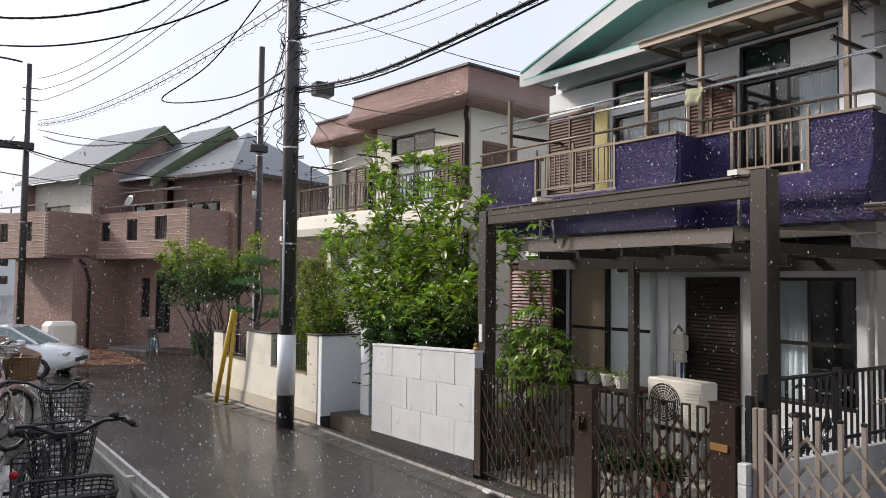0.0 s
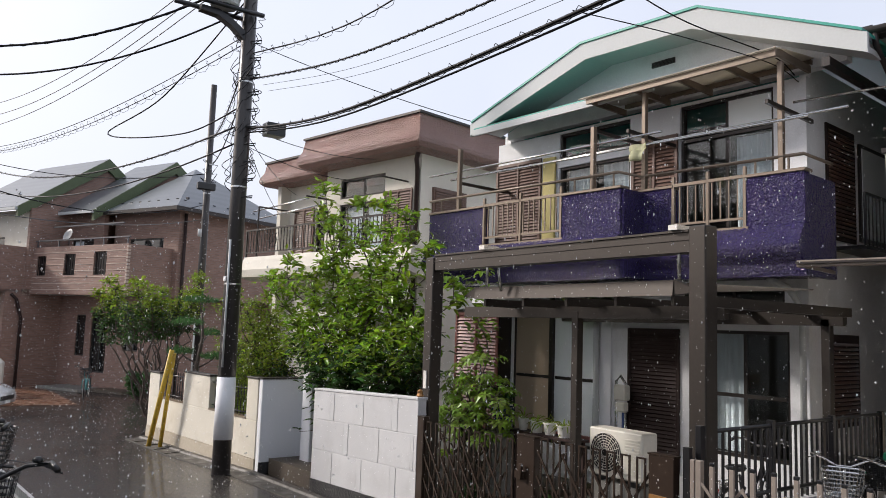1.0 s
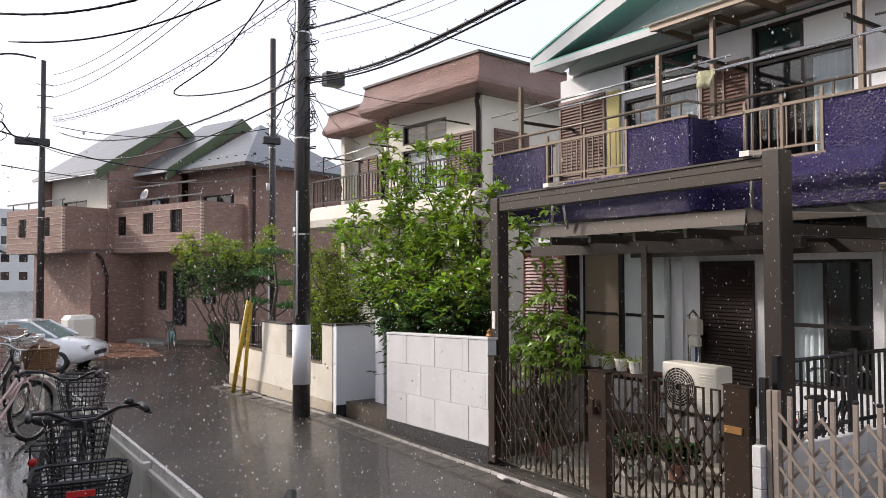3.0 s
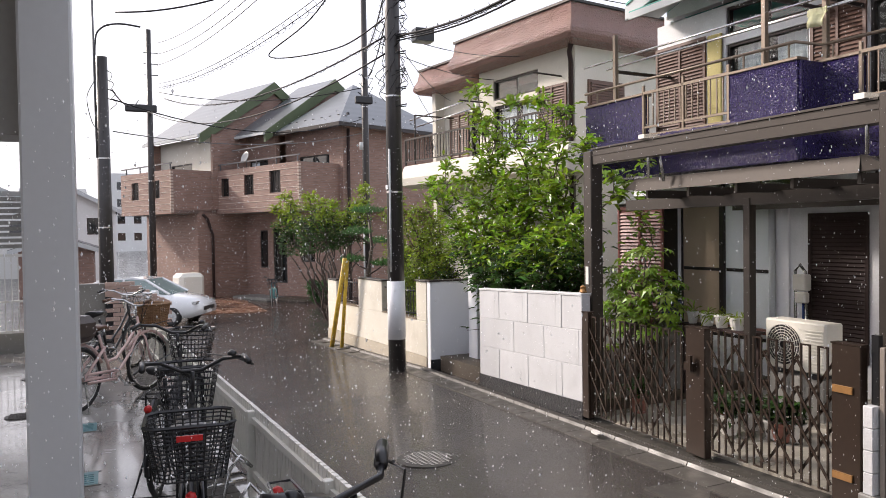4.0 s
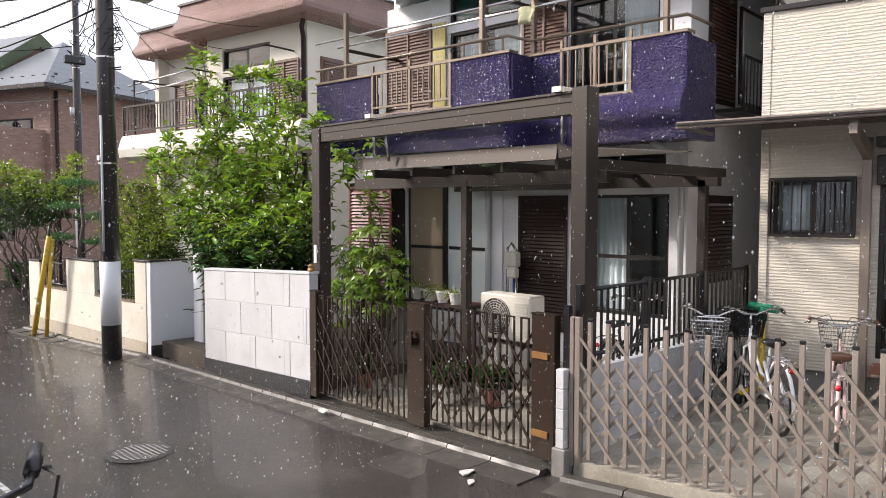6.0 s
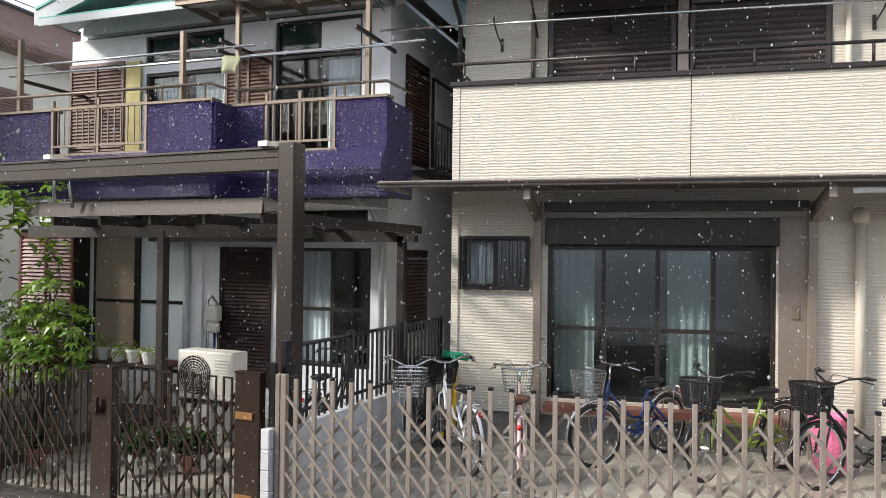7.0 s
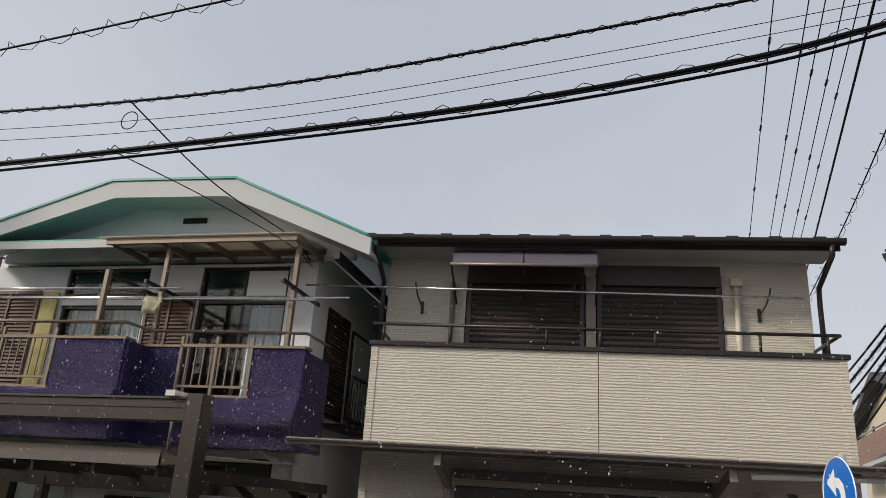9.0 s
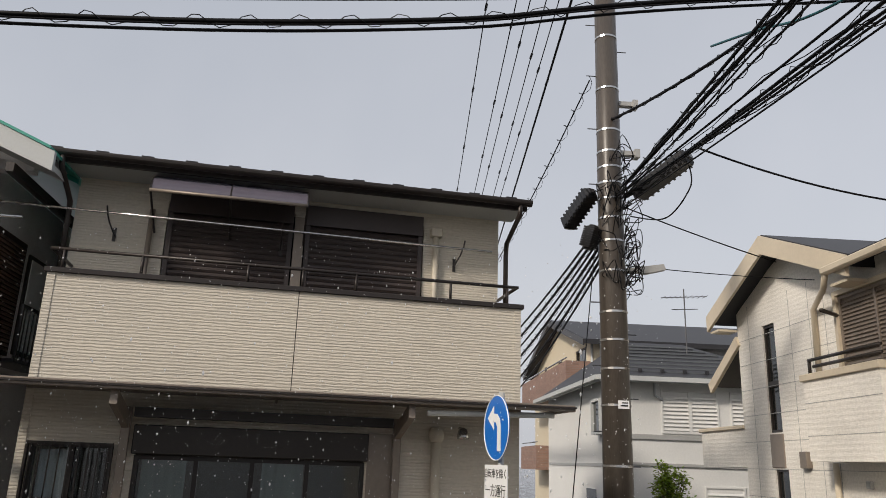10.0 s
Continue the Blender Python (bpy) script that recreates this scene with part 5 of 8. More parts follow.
louvre_shutter(ha, -0.02, 0.22, 1.12, 3.95, 5.3, M_SHUT)
louvre_shutter(ha, 0.43, 4.35, 5.2, 4.0, 5.3, M_SHUT)
ss = quick("side_shutter", M_SHUT, ha, (0.35, 1.4, -0.05, 0.0, 3.9, 5.35))
bm = bmesh.new()
for i in range(24):
    box(bm, 0.4, 1.35, -0.075, -0.05, 3.95 + i * 0.057, 3.985 + i * 0.057)
tagged(part("slats", bm, M_SHUT, ss), kind="stuff")


def eave_band(x0, x1, y0, y1, z0, z1, sides=True):
    """Bulging stucco eave: a rounded mansard band around a block."""
    prof = [(0.30, 0.0), (0.12, 0.02), (0.02, 0.14), (0.0, 0.26), (0.03, 0.42), (0.10, 0.62), (0.14, 1.0)]
    bm = bmesh.new()
    rings = []
    for o, h in prof:
        z = z0 + (z1 - z0) * h
        rings.append([bm.verts.new(p) for p in ((x0 + o, y0 + o, z), (x1 - o, y0 + o, z), (x1 - o, y1 - o, z), (x0 + o, y1 - o, z))])
    for a, b in zip(rings, rings[1:]):
        for k in range(4):
            bm.faces.new((a[k], a[(k + 1) % 4], b[(k + 1) % 4], b[k]))
    bm.faces.new(rings[0][::-1])
    bm.faces.new(rings[-1])
    part("eave_band", bm, M_PINKROOF, ha, "pinkish-brown rough stucco eave")
    quick("roof_coping", M_CTRIM, ha, (x0 + 0.10, x1 - 0.10, y0 + 0.10, y1 - 0.10, z1, z1 + 0.05))


eave_band(-0.62, 6.9, -0.55, 3.75, 6.02, 6.74)
eave_band(-0.15, 6.0, 3.4, 6.15, 5.92, 6.55)
# balcony with iron railing and white bulged skirt
bm = bmesh.new()
prism(bm, [(-0.85, 3.93), (-0.90, 3.85), (-0.98, 3.6), (-0.95, 3.42), (-0.7, 3.35), (0.5, 3.35), (0.5, 3.93)], "y", -0.75, 5.45)
part("balcony_slab", bm, M_AWALL, ha, "cream bulged balcony skirt")
rl = quick("balcony_railing", M_DARKF, ha, (-0.87, -0.83, -0.72, 5.42, 4.58, 4.62), (-0.865, -0.835, -0.72, 5.42, 4.02, 4.05), (-0.87, -0.83, -0.74, -0.70, 3.93, 4.6), (-0.87, -0.83, 5.38, 5.42, 3.93, 4.6))
bm = bmesh.new()
box(bm, -0.858, -0.842, -0.008, 0.008, 4.05, 4.58)
b0 = part("baluster", bm, M_DARKF, rl)
b0.matrix_basis = pose(0, -0.6, 0)
for i in range(1, 50):
    again(b0, pose(0, -0.6 + i * 0.121, 0), rl)
for cy in (0.9, 2.4, 4.2):
    bm = bmesh.new()
    ring(bm, (-0.87, cy, 4.3), 0.16, 0.012, "x", 14, 4)
    for a in range(8):
        tube(bm, [(-0.87, cy, 4.3), (-0.87, cy + 0.26 * math.cos(a * math.pi / 4), 4.3 + 0.26 * math.sin(a * math.pi / 4))], 0.008, 4)
    part("rosette", bm, M_DARKF, rl)
rods("laundry_frame", M_DARKF, ha, [[(-0.8, 5.0, 3.95), (-0.8, 5.0, 5.2)], [(-0.8, 3.0, 5.28), (0.0, 3.0, 5.28)], [(-0.8, 5.0, 5.2), (0.4, 5.0, 5.2)], [(-0.8, 0.4, 5.45), (0.0, 0.4, 5.45)]], 0.02, 5)
rods("laundry_pole", M_STEEL, ha, [[(-0.6, 5.6, 5.15), (-0.55, 2.6, 5.32)], [(-0.4, 5.6, 5.0), (-0.35, 2.8, 5.15)]], 0.018, 6)
rods("drainpipe", M_SHUTD, ha, [[(-0.2, -0.1, 6.0), (-0.2, -0.05, 5.85), (-0.06, 0.06, 5.7), (-0.06, 0.06, 0.0)]], 0.05, 8)
quick("gate_lamp_canopy", M_AWALL, ha, (-0.9, 0.0, 0.2, 2.8, 2.5, 2.6))

# ================= brick house in three steps =================
hk = thing("house", "brown brick-tiled terrace of three stepped gables with grey slate roofs", "house", KR)
def brick(name, *boxes, label=""):
    return quick(name, M_BRICK, hk, *boxes, label=label)


brick("wall", (1.4, 7.2, 0.35, 0.55, -1.1, 3.1), (1.9, 7.2, -0.25, -0.05, 2.93, 6.25), label="brick-tiled side wall in shade")
bm = bmesh.new()
wall_with_holes(bm, "x", 1.4, 0.2, 0.55, 6.0, -1.1, 3.0, [(1.0, 1.9, 0.9, 2.4), (2.9, 3.9, 0.0, 2.3), (4.3, 4.9, 0.6, 2.2)])
part("wall", bm, M_BRICK, hk)
bm = bmesh.new()
wall_with_holes(bm, "x", 1.9, 0.2, -0.05, 3.6, 3.0, 6.25, [(0.6, 2.6, 3.1, 5.2)])
part("wall", bm, M_BRICK, hk)
bm = bmesh.new()
wall_with_holes(bm, "x", 1.4, 0.2, 3.6, 6.0, 3.0, 6.25, [(4.2, 5.6, 3.1, 5.2)])
part("wall", bm, M_BRICK, hk)
bm = bmesh.new()
wall_with_holes(bm, "x", -0.25, 0.2, 6.0, 10.8, 2.9, 6.25, [(7.6, 9.6, 3.1, 5.2)])
part("wall", bm, M_AWALL, hk, "pale rendered wall behind the far balcony")
brick("wall", (-0.9, -0.7, 6.2, 10.8, -1.1, 3.0), (-0.7, 7.0, 10.6, 10.8, -1.1, 6.2), (-0.9, 1.4, 6.0, 6.2, -1.1, 3.0), (7.0, 7.2, -0.05, 10.6, -1.1, 6.2))
brick("gable_side_wall", (-0.25, 7.0, 5.84, 5.995, 3.1, 6.3), (2.1, 7.0, 3.42, 3.595, 3.1, 6.3))
pane_window(hk, 1.45, 1.0, 1.9, 0.9, 2.4, 2, fill=M_GLASSD)
pane_window(hk, 1.45, 2.9, 3.9, 0.0, 2.3, 2, fill=M_GLASSD)
pane_window(hk, 1.45, 4.3, 4.9, 0.6, 2.2, 1, fill=M_GLASSD)
pane_window(hk, 1.95, 0.6, 2.6, 3.1, 5.2, 2, fill=M_GLASSD)
pane_window(hk, 1.45, 4.2, 5.6, 3.1, 5.2, 2, fill=[M_GLASSD, M_CURTAIN])
pane_window(hk, -0.2, 7.6, 9.6, 3.1, 5.2, 2, fill=[M_GLASSD, M_GLASSD])
for x0, y0, y1, holes in ((0.0, 0.0, 6.0, [(1.2, 1.95, 3.65, 4.5), (3.1, 3.8, 3.65, 4.45), (5.0, 5.6, 3.65, 4.4)]), (-2.05, 6.0, 10.8, [(7.0, 7.6, 3.6, 4.35), (9.0, 9.7, 3.6, 4.35)])):
    bm = bmesh.new()
    wall_with_holes(bm, "x", x0, 0.18, y0, y1, 2.93, 4.75, holes)
    part("balcony_wall", bm, M_BRICK, hk, "brick-tiled balcony front with grilled openings")
    quick("balcony_floor", M_CONC, hk, (x0 + 0.18, x0 + 1.9, y0, y1, 2.93, 3.08))
    for a, b, c, d in holes:
        gl = quick("grille", M_DARKF, hk, (x0 + 0.1, x0 + 0.12, a, b, c, d))
        for i in range(5):
            quick("bar", M_BLACKM, gl, (x0 + 0.02, x0 + 0.04, a + (b - a) * (i + 0.5) / 5 - 0.01, a + (b - a) * (i + 0.5) / 5 + 0.01, c, d))
    for i in range(7):
        zc = 3.1 + i * 0.235
        cuts = [y0] + [q for h in holes if h[2] < zc < h[3] for q in (h[0], h[1])] + [y1]
        for a, b in zip(cuts[::2], cuts[1::2]):
            quick("pale_course", M_BRICKLT, hk, (x0 - 0.012, x0, a + 0.02, b - 0.02, zc, zc + 0.02))
    quick("rail", M_WIREG, hk, (x0 + 0.02, x0 + 0.08, y0, y1, 4.98, 5.03), *[(x0 + 0.03, x0 + 0.07, y, y + 0.04, 4.75, 4.98) for y in np.arange(y0 + 0.1, y1, 1.4)])
brick("balcony_side", (0.18, 2.1, 0.0, 0.18, 2.93, 4.75), (-1.87, 1.4, 6.0, 6.18, 2.93, 4.75))
quick("quoin", M_BRICKLT, hk, *[(-0.015, 0.10, -0.015, 0.06, 2.98 + i * 0.125, 3.06 + i * 0.125) for i in range(14)], *[(-2.065, -1.95, 5.985, 6.06, 2.98 + i * 0.125, 3.06 + i * 0.125) for i in range(14)])


def slope(name, a, b, c, d, material, thick=0.14, parent=hk):
    """A sloping slab through four corners."""
    bm = bmesh.new()
    p = [Vector(q) for q in (a, b, c, d)]
    n = (p[1] - p[0]).cross(p[3] - p[0]).normalized() * thick
    if n.z < 0:
        n = -n
    t = [bm.verts.new(q) for q in p]
    u = [bm.verts.new(q - n) for q in p]
    bm.faces.new(t)
    bm.faces.new(u[::-1])
    for i in range(4):
        bm.faces.new((t[i], u[i], u[(i + 1) % 4], t[(i + 1) % 4]))
    return part(name, bm, material, parent)


for ex, rx, y0, y1 in ((-0.757, 2.96, 5.95, 11.2), (0.9, 4.6, 3.6, 6.4)):
    slope("roof_slope", (ex, y0, 6.31), (ex, y1, 6.31), (rx, y1, 8.94), (rx, y0, 8.94), M_SLATE)
    slope("roof_slope", (2 * rx - ex, y0, 6.31), (2 * rx - ex, y1, 6.31), (rx, y1, 8.94), (rx, y0, 8.94), M_SLATE)
    bm = bmesh.new()
    prism(bm, [(ex + 0.3, 6.2), (2 * rx - ex - 0.3, 6.2), (rx, 8.7)], "y", y0 + 0.12, y0 + 0.3)
    part("gable_wall", bm, M_BRICK, hk)
    bm = bmesh.new()
    prism(bm, [(ex, 6.30), (rx, 8.93), (2 * rx - ex, 6.30), (2 * rx - ex, 5.86), (rx, 8.42), (ex, 5.86)], "y", y0 - 0.04, y0 + 0.1)
    part("rake_board", bm, M_GREENF, hk, "mossy green gable fascia")
    quick("gutter", M_SOFFIT, hk, (ex - 0.1, ex, y0, y1, 6.16, 6.27))
pk = (4.9, 2.7, 8.6)
e0, e1, e2, e3 = (1.35, -0.75, 6.28), (7.6, -0.75, 6.28), (7.6, 3.6, 6.28), (1.35, 3.6, 6.28)
bm = bmesh.new()
vp = [bm.verts.new(q) for q in (e0, e1, e2, e3, pk)]
for i in range(4):
    bm.faces.new((vp[i], vp[(i + 1) % 4], vp[4]))
bm.faces.new(vp[:4][::-1])
part("hip_roof", bm, M_SLATE, hk, "wet grey slate hip roof")
quick("hip_fascia", M_CTRIM, hk, (1.28, 7.66, -0.82, -0.75, 6.12, 6.26), (1.28, 1.35, -0.75, 3.6, 6.12, 6.26))
bm = bmesh.new()
for sx in range(8):
    box(bm, 1.9, 1.98, -0.6 + sx * 0.55, -0.5 + sx * 0.55, 6.6, 6.68)
    box(bm, 2.0 + sx * 0.7, 2.1 + sx * 0.7, -0.3, -0.2, 6.55, 6.62)
tagged(part("snow_guard", bm, M_ROOFT, hk), kind="stuff")
rods("drainpipe", M_SHUTD, hk, [[(-0.72, 5.9, 2.9), (-0.5, 5.9, 2.7), (-0.3, 5.85, 2.0), (-0.3, 5.85, -1.0)], [(2.1, -0.35, 6.1), (2.1, -0.35, -1.0)]], 0.06, 6)
quick("awning_pole", M_WIREG, hk, (0.3, 0.36, 0.8, 5.2, 5.55, 5.6))
dish = thing("satellite_dish", "grey satellite dish on the brick balcony", "satellite dish", KR @ pose(0.25, 4.0, 4.75))
bm = bmesh.new()
lathe(bm, [(0.02, 0.0), (0.18, 0.03), (0.26, 0.08), (0.255, 0.09), (0.17, 0.045), (0.02, 0.02)], 16)
bmesh.ops.rotate(bm, verts=bm.verts[:], cent=(0, 0, 0), matrix=Matrix.Rotation(radians(-70), 3, "Y"))
bmesh.ops.translate(bm, verts=bm.verts[:], vec=(0, 0, 0.35))
part("reflector", bm, M_GREYBOX, dish, smooth=True)
rods("mast", M_WIREG, dish, [[(0, 0, -0.02), (0, 0, 0.36)]], 0.02, 6)
quick("step", M_CONC, hk, (0.2, 1.38, 2.6, 5.2, -1.1, -0.55))
quick("planter_bed", M_EARTH, hk, (0.6, 1.38, 0.6, 2.5, -1.1, -0.5))


# ================= houses across the side street =================
def plain_house(label, m, w, d, h, rise, wall, roof, windows=(), over=0.4, ridge="x", barge=M_SOFFIT, bdeep=0.34):
    """Gabled house in a local frame: front at x = 0 facing -x, width along y."""
    hh = thing("house", label, "house", m)
    bm = bmesh.new()
    wall_with_holes(bm, "x", 0.0, 0.18, 0.0, w, -0.6, h, [(a, b, c, e) for a, b, c, e in windows])
    part("wall", bm, wall, hh)
    quick("side_wall", wall, hh, (0.18, d, 0.0, 0.18, -0.6, h), (0.18, d, w - 0.18, w, -0.6, h))
    quick("back_wall", wall, hh, (d, d + 0.18, 0.0, w, -0.6, h))
    for a, b, c, e in windows:
        pane_window(hh, 0.05, a, b, c, e, 2 if b - a > 0.8 else 1, fill=M_GLASSD, frame=M_BRONZE)
    if ridge == "x":
        bm = bmesh.new()
        prism(bm, [(-over, h - 0.1), (w / 2, h + rise), (w + over, h - 0.1), (w + over, h - 0.28), (w / 2, h + rise - 0.2), (-over, h - 0.28)], "x", -over, d + over)
        part("roof", bm, roof, hh)
        bm = bmesh.new()
        prism(bm, [(0, h), (w / 2, h + rise - 0.25), (w, h)], "x", 0.0, 0.18)
        part("gable_wall", bm, wall, hh)
        bm = bmesh.new()
        prism(bm, [(-over, h - 0.12), (w / 2, h + rise - 0.02), (w + over, h - 0.12), (w + over, h - bdeep), (w / 2, h + rise + 0.08 - bdeep), (-over, h - bdeep)], "x", -over - 0.05, -over)
        part("barge_board", bm, barge, hh)
    else:
        bm = bmesh.new()
        v = [bm.verts.new(q) for q in ((-over, -over, h), (d + over, -over, h), (d + over, w + over, h), (-over, w + over, h), (d / 2, w * 0.3, h + rise), (d / 2, w * 0.7, h + rise))]
        for q in ((0, 1, 4), (1, 2, 5, 4), (2, 3, 5), (3, 0, 4, 5), (3, 2, 1, 0)):
            bm.faces.new([v[i] for i in q])
        part("roof", bm, roof, hh)
        quick("fascia", M_SOFFIT, hh, (-over, -over + 0.05, -over, w + over, h - 0.15, h - 0.005), (-over + 0.05, d + over, w + over - 0.05, w + over, h - 0.15, h - 0.005))
    return hh


# white board-sided house, gable towards the side street (front faces +y)
hd = plain_house("white board-sided house with a cream-edged gable", pose(9.95, -6.66, 0, 0, 0, -90), 3.85, 7.0, 5.52, 0.86, M_DWALL, M_ROOFT, [(2.48, 2.91, 3.17, 5.0), (2.4, 2.85, 0.6, 2.58)], over=0.38, barge=M_BARGE, bdeep=0.42)
quick("window_transom", M_BRONZE, hd, (0.03, 0.12, 2.5, 2.89, 3.93, 4.03))
quick("apron_panel", M_CPOST, hd, (-0.02, 0.03, 2.46, 2.9, 2.6, 3.15), bevel=0.01, label="bronze panel under the tall window")
quick("soffit", M_BARGE, hd, (-0.37, 0.0, -0.3, 0.1, 5.06, 5.10), (-0.37, 0.0, 3.85, 4.2, 5.06, 5.10))
for zt in np.arange(0.3, 5.3, 0.455):
    quick("board_joint", M_GREYBOX, hd, (-0.004, -0.001, 0.0, 3.85, zt, zt + 0.008))
    quick("board_joint", M_GREYBOX, hd, (-0.504, -0.501, -0.95, 0.82, zt, zt + 0.008) if 2.75 < zt < 3.75 else (-0.004, -0.001, -3.4, 0.0, zt, zt + 0.008))
for yt in (0.93, 1.36, 1.95, 3.4):
    quick("board_joint", M_GREYBOX, hd, (-0.005, -0.002, yt, yt + 0.008, 0.0, 5.45))
quick("balcony", M_DWALL, hd, (-0.5, -0.002, -0.95, 0.82, 2.69, 3.8), label="white boarded balcony box")
quick("balcony_cap", M_BARGE, hd, (-0.54, 0.0, -0.99, 0.86, 3.8, 3.9), bevel=0.01)
rods("balcony_rail", M_BRONZE, hd, [[(-0.45, 0.72, 4.1), (-0.45, -0.95, 4.1)], [(-0.45, 0.7, 3.9), (-0.45, 0.7, 4.1)], [(-0.45, 0.6, 4.0), (-0.45, -0.95, 4.0)]], 0.025, 6)
quick("wing_wall", M_DWALL, hd, (0.0, 0.18, -3.4, -0.002, -0.6, 5.4), (0.18, 4.5, -3.4, -3.22, -0.6, 5.4))
slope("wing_roof", (-0.4, -3.6, 5.36), (-0.4, 0.25, 5.36), (2.2, 0.25, 6.5), (2.2, -3.6, 6.5), M_ROOFT, 0.1, hd)
slope("wing_roof", (4.8, -3.6, 5.36), (4.8, 0.25, 5.36), (2.2, 0.25, 6.5), (2.2, -3.6, 6.5), M_ROOFT, 0.1, hd)
for k in range(7):
    quick("tile_course", M_ROOFT, hd, (-0.36 + k * 0.36, -0.30 + k * 0.36, -3.55, 0.2, 5.36 + k * 0.158, 5.41 + k * 0.158))
quick("gutter", M_BARGE, hd, (-0.52, -0.41, -3.6, 0.1, 5.22, 5.33), bevel=0.02)
louvre_shutter(hd, -0.012, -1.2, 0.5, 3.95, 5.02, M_CPOST, label="taupe louvred shutter")
quick("shutter_frame", M_BARGE, hd, (-0.08, -0.003, 0.51, 0.58, 3.9, 5.1), (-0.08, -0.003, -1.2, 0.51, 5.03, 5.1))
rods("downpipe", M_BARGE, hd, [[(-0.46, 0.05, 5.25), (-0.3, 0.4, 5.1), (-0.06, 1.12, 4.95), (-0.06, 1.14, 3.95)], [(-0.06, 0.95, 2.68), (-0.06, 0.95, -0.2)]], 0.045, 8)
rods("pole_bracket", M_BRONZE, hd, [[(-0.02, 0.55, 4.75), (-0.4, 0.35, 4.78)]], 0.03, 6)
quick("low_balcony", M_DWALL, hd, (0.02, 2.2, 3.852, 5.85, 2.6, 3.28), label="white boarded side balcony")
quick("low_balcony_cap", M_BARGE, hd, (-0.03, 2.24, 3.852, 5.9, 3.28, 3.35), bevel=0.01)
slope("lean_to_roof", (0.02, 3.86, 4.98), (0.02, 5.2, 4.22), (3.0, 5.2, 4.22), (3.0, 3.86, 4.98), M_ROOFT, 0.08, hd)
slope("lean_to_barge", (-0.05, 3.86, 4.97), (-0.05, 5.22, 4.2), (0.015, 5.22, 4.2), (0.015, 3.86, 4.97), M_BARGE, 0.2, hd)
quick("meter_box", M_CPOST, hd, (-0.1, 0.0, 1.66, 1.86, 2.6, 2.85), bevel=0.01)
quick("vent_cap", M_GREYBOX, hd, (-0.06, 0.0, 0.2, 0.3, 2.35, 2.45), bevel=0.01)
# white house with dark hip roof, and a cream one behind it
he = plain_house("pale grey-white house with a dark tiled hip roof", pose(19.5, -10.8, 0), 4.95, 7.7, 4.75, 1.55, M_EWALL, M_ROOFT, [], ridge="y")
for a, b, c, d in ((2.12, 2.88, 3.36, 4.47), (2.88, 3.64, 3.36, 4.47), (1.0, 1.8, 3.36, 4.47), (0.4, 1.5, 0.4, 2.1), (1.55, 2.6, 0.4, 2.1)):
    louvre_shutter(he, -0.005, a, b, c, d, M_EWALL, pitch=0.10, mid=False, label="pale louvred storm shutter")
quick("string_course", M_GREYBOX, he, (-0.05, 0.0, 0.0, 4.95, 3.2, 3.32), (-0.05, 0.0, 0.0, 4.95, 2.55, 2.62))
quick("gutter", M_SOFFIT, he, (-0.52, -0.41, -0.4, 5.4, 4.62, 4.74), (-0.41, 8.1, 5.36, 5.47, 4.62, 4.74))
quick("bay_window", M_SOFFIT, he, (0.25, 1.1, 4.95, 5.2, 3.3, 3.38), (0.25, 1.1, 4.95, 5.2, 4.15, 4.22), (0.25, 0.3, 4.95, 5.2, 3.38, 4.15), (1.05, 1.1, 4.95, 5.2, 3.38, 4.15), label="small white bay window")
quick("bay_pane", M_GLASSD, he, (0.3, 1.05, 5.1, 5.13, 3.38, 4.15))
quick("side_window", M_GLASSD, he, (1.6, 2.6, 4.94, 4.965, 0.4, 1.9))
quick("side_band", M_GREYBOX, he, (0.0, 7.7, 4.951, 4.97, 2.5, 2.58))
rods("drainpipe", M_SOFFIT, he, [[(-0.05, 3.8, 4.65), (-0.05, 3.8, 4.3), (-0.05, 3.6, 4.2)]], 0.04, 6)
for k in range(9):
    quick("tile_course", M_SLATE, he, (-0.36 + k * 0.44, -0.31 + k * 0.44, -0.2 + k * 0.2, 5.15 - k * 0.2, 4.75 + k * 0.165, 4.79 + k * 0.165))
for k in range(7):
    quick("snow_stop", M_ROOFT, he, (0.0, 0.08, 0.5 + k * 0.6, 0.58 + k * 0.6, 4.9, 5.0))
hf = plain_house("cream gabled house with dark brown balconies", pose(27.0, -7.48, 0, 0, 0, -90), 11.5, 9.0, 7.0, 1.7, M_ECREAM, M_ROOFT, [(5.4, 6.2, 5.9, 6.9), (1.2, 2.9, 5.6, 6.9), (8.6, 9.2, 6.3, 7.0)], over=0.5, barge=M_CTRIM)
quick("front_wall", M_GREYBOX, hf, (0.18, 9.0, -0.05, -0.002, -0.6, 7.0), label="grey rendered street wall")
quick("balcony", M_BRICK, hf, (-1.0, -0.002, 0.3, 9.6, 5.0, 6.2), label="dark brown balcony front")
quick("balcony", M_BRICK, hf, (-1.0, -0.002, 6.0, 9.8, 2.3, 3.3), label="dark brown balcony front")
rods("balcony_rail", M_STEEL, hf, [[(-0.95, 0.4, 6.32), (-0.95, 9.5, 6.32)], [(-0.95, 6.1, 3.45), (-0.95, 9.7, 3.45)]], 0.03, 6)
rods("drainpipe", M_SOFFIT, hf, [[(-0.06, 0.15, 6.9), (-0.06, 0.15, 0.0)]], 0.05, 6)
ant = thing("roof_antenna", "thin television antenna on a roof mast", "antenna", pose(21.8, -8.85, 0.15))
rods("mast", M_WIREG, ant, [[(0, 0, 5.5), (0, 0, 7.6)]], 0.02, 5)
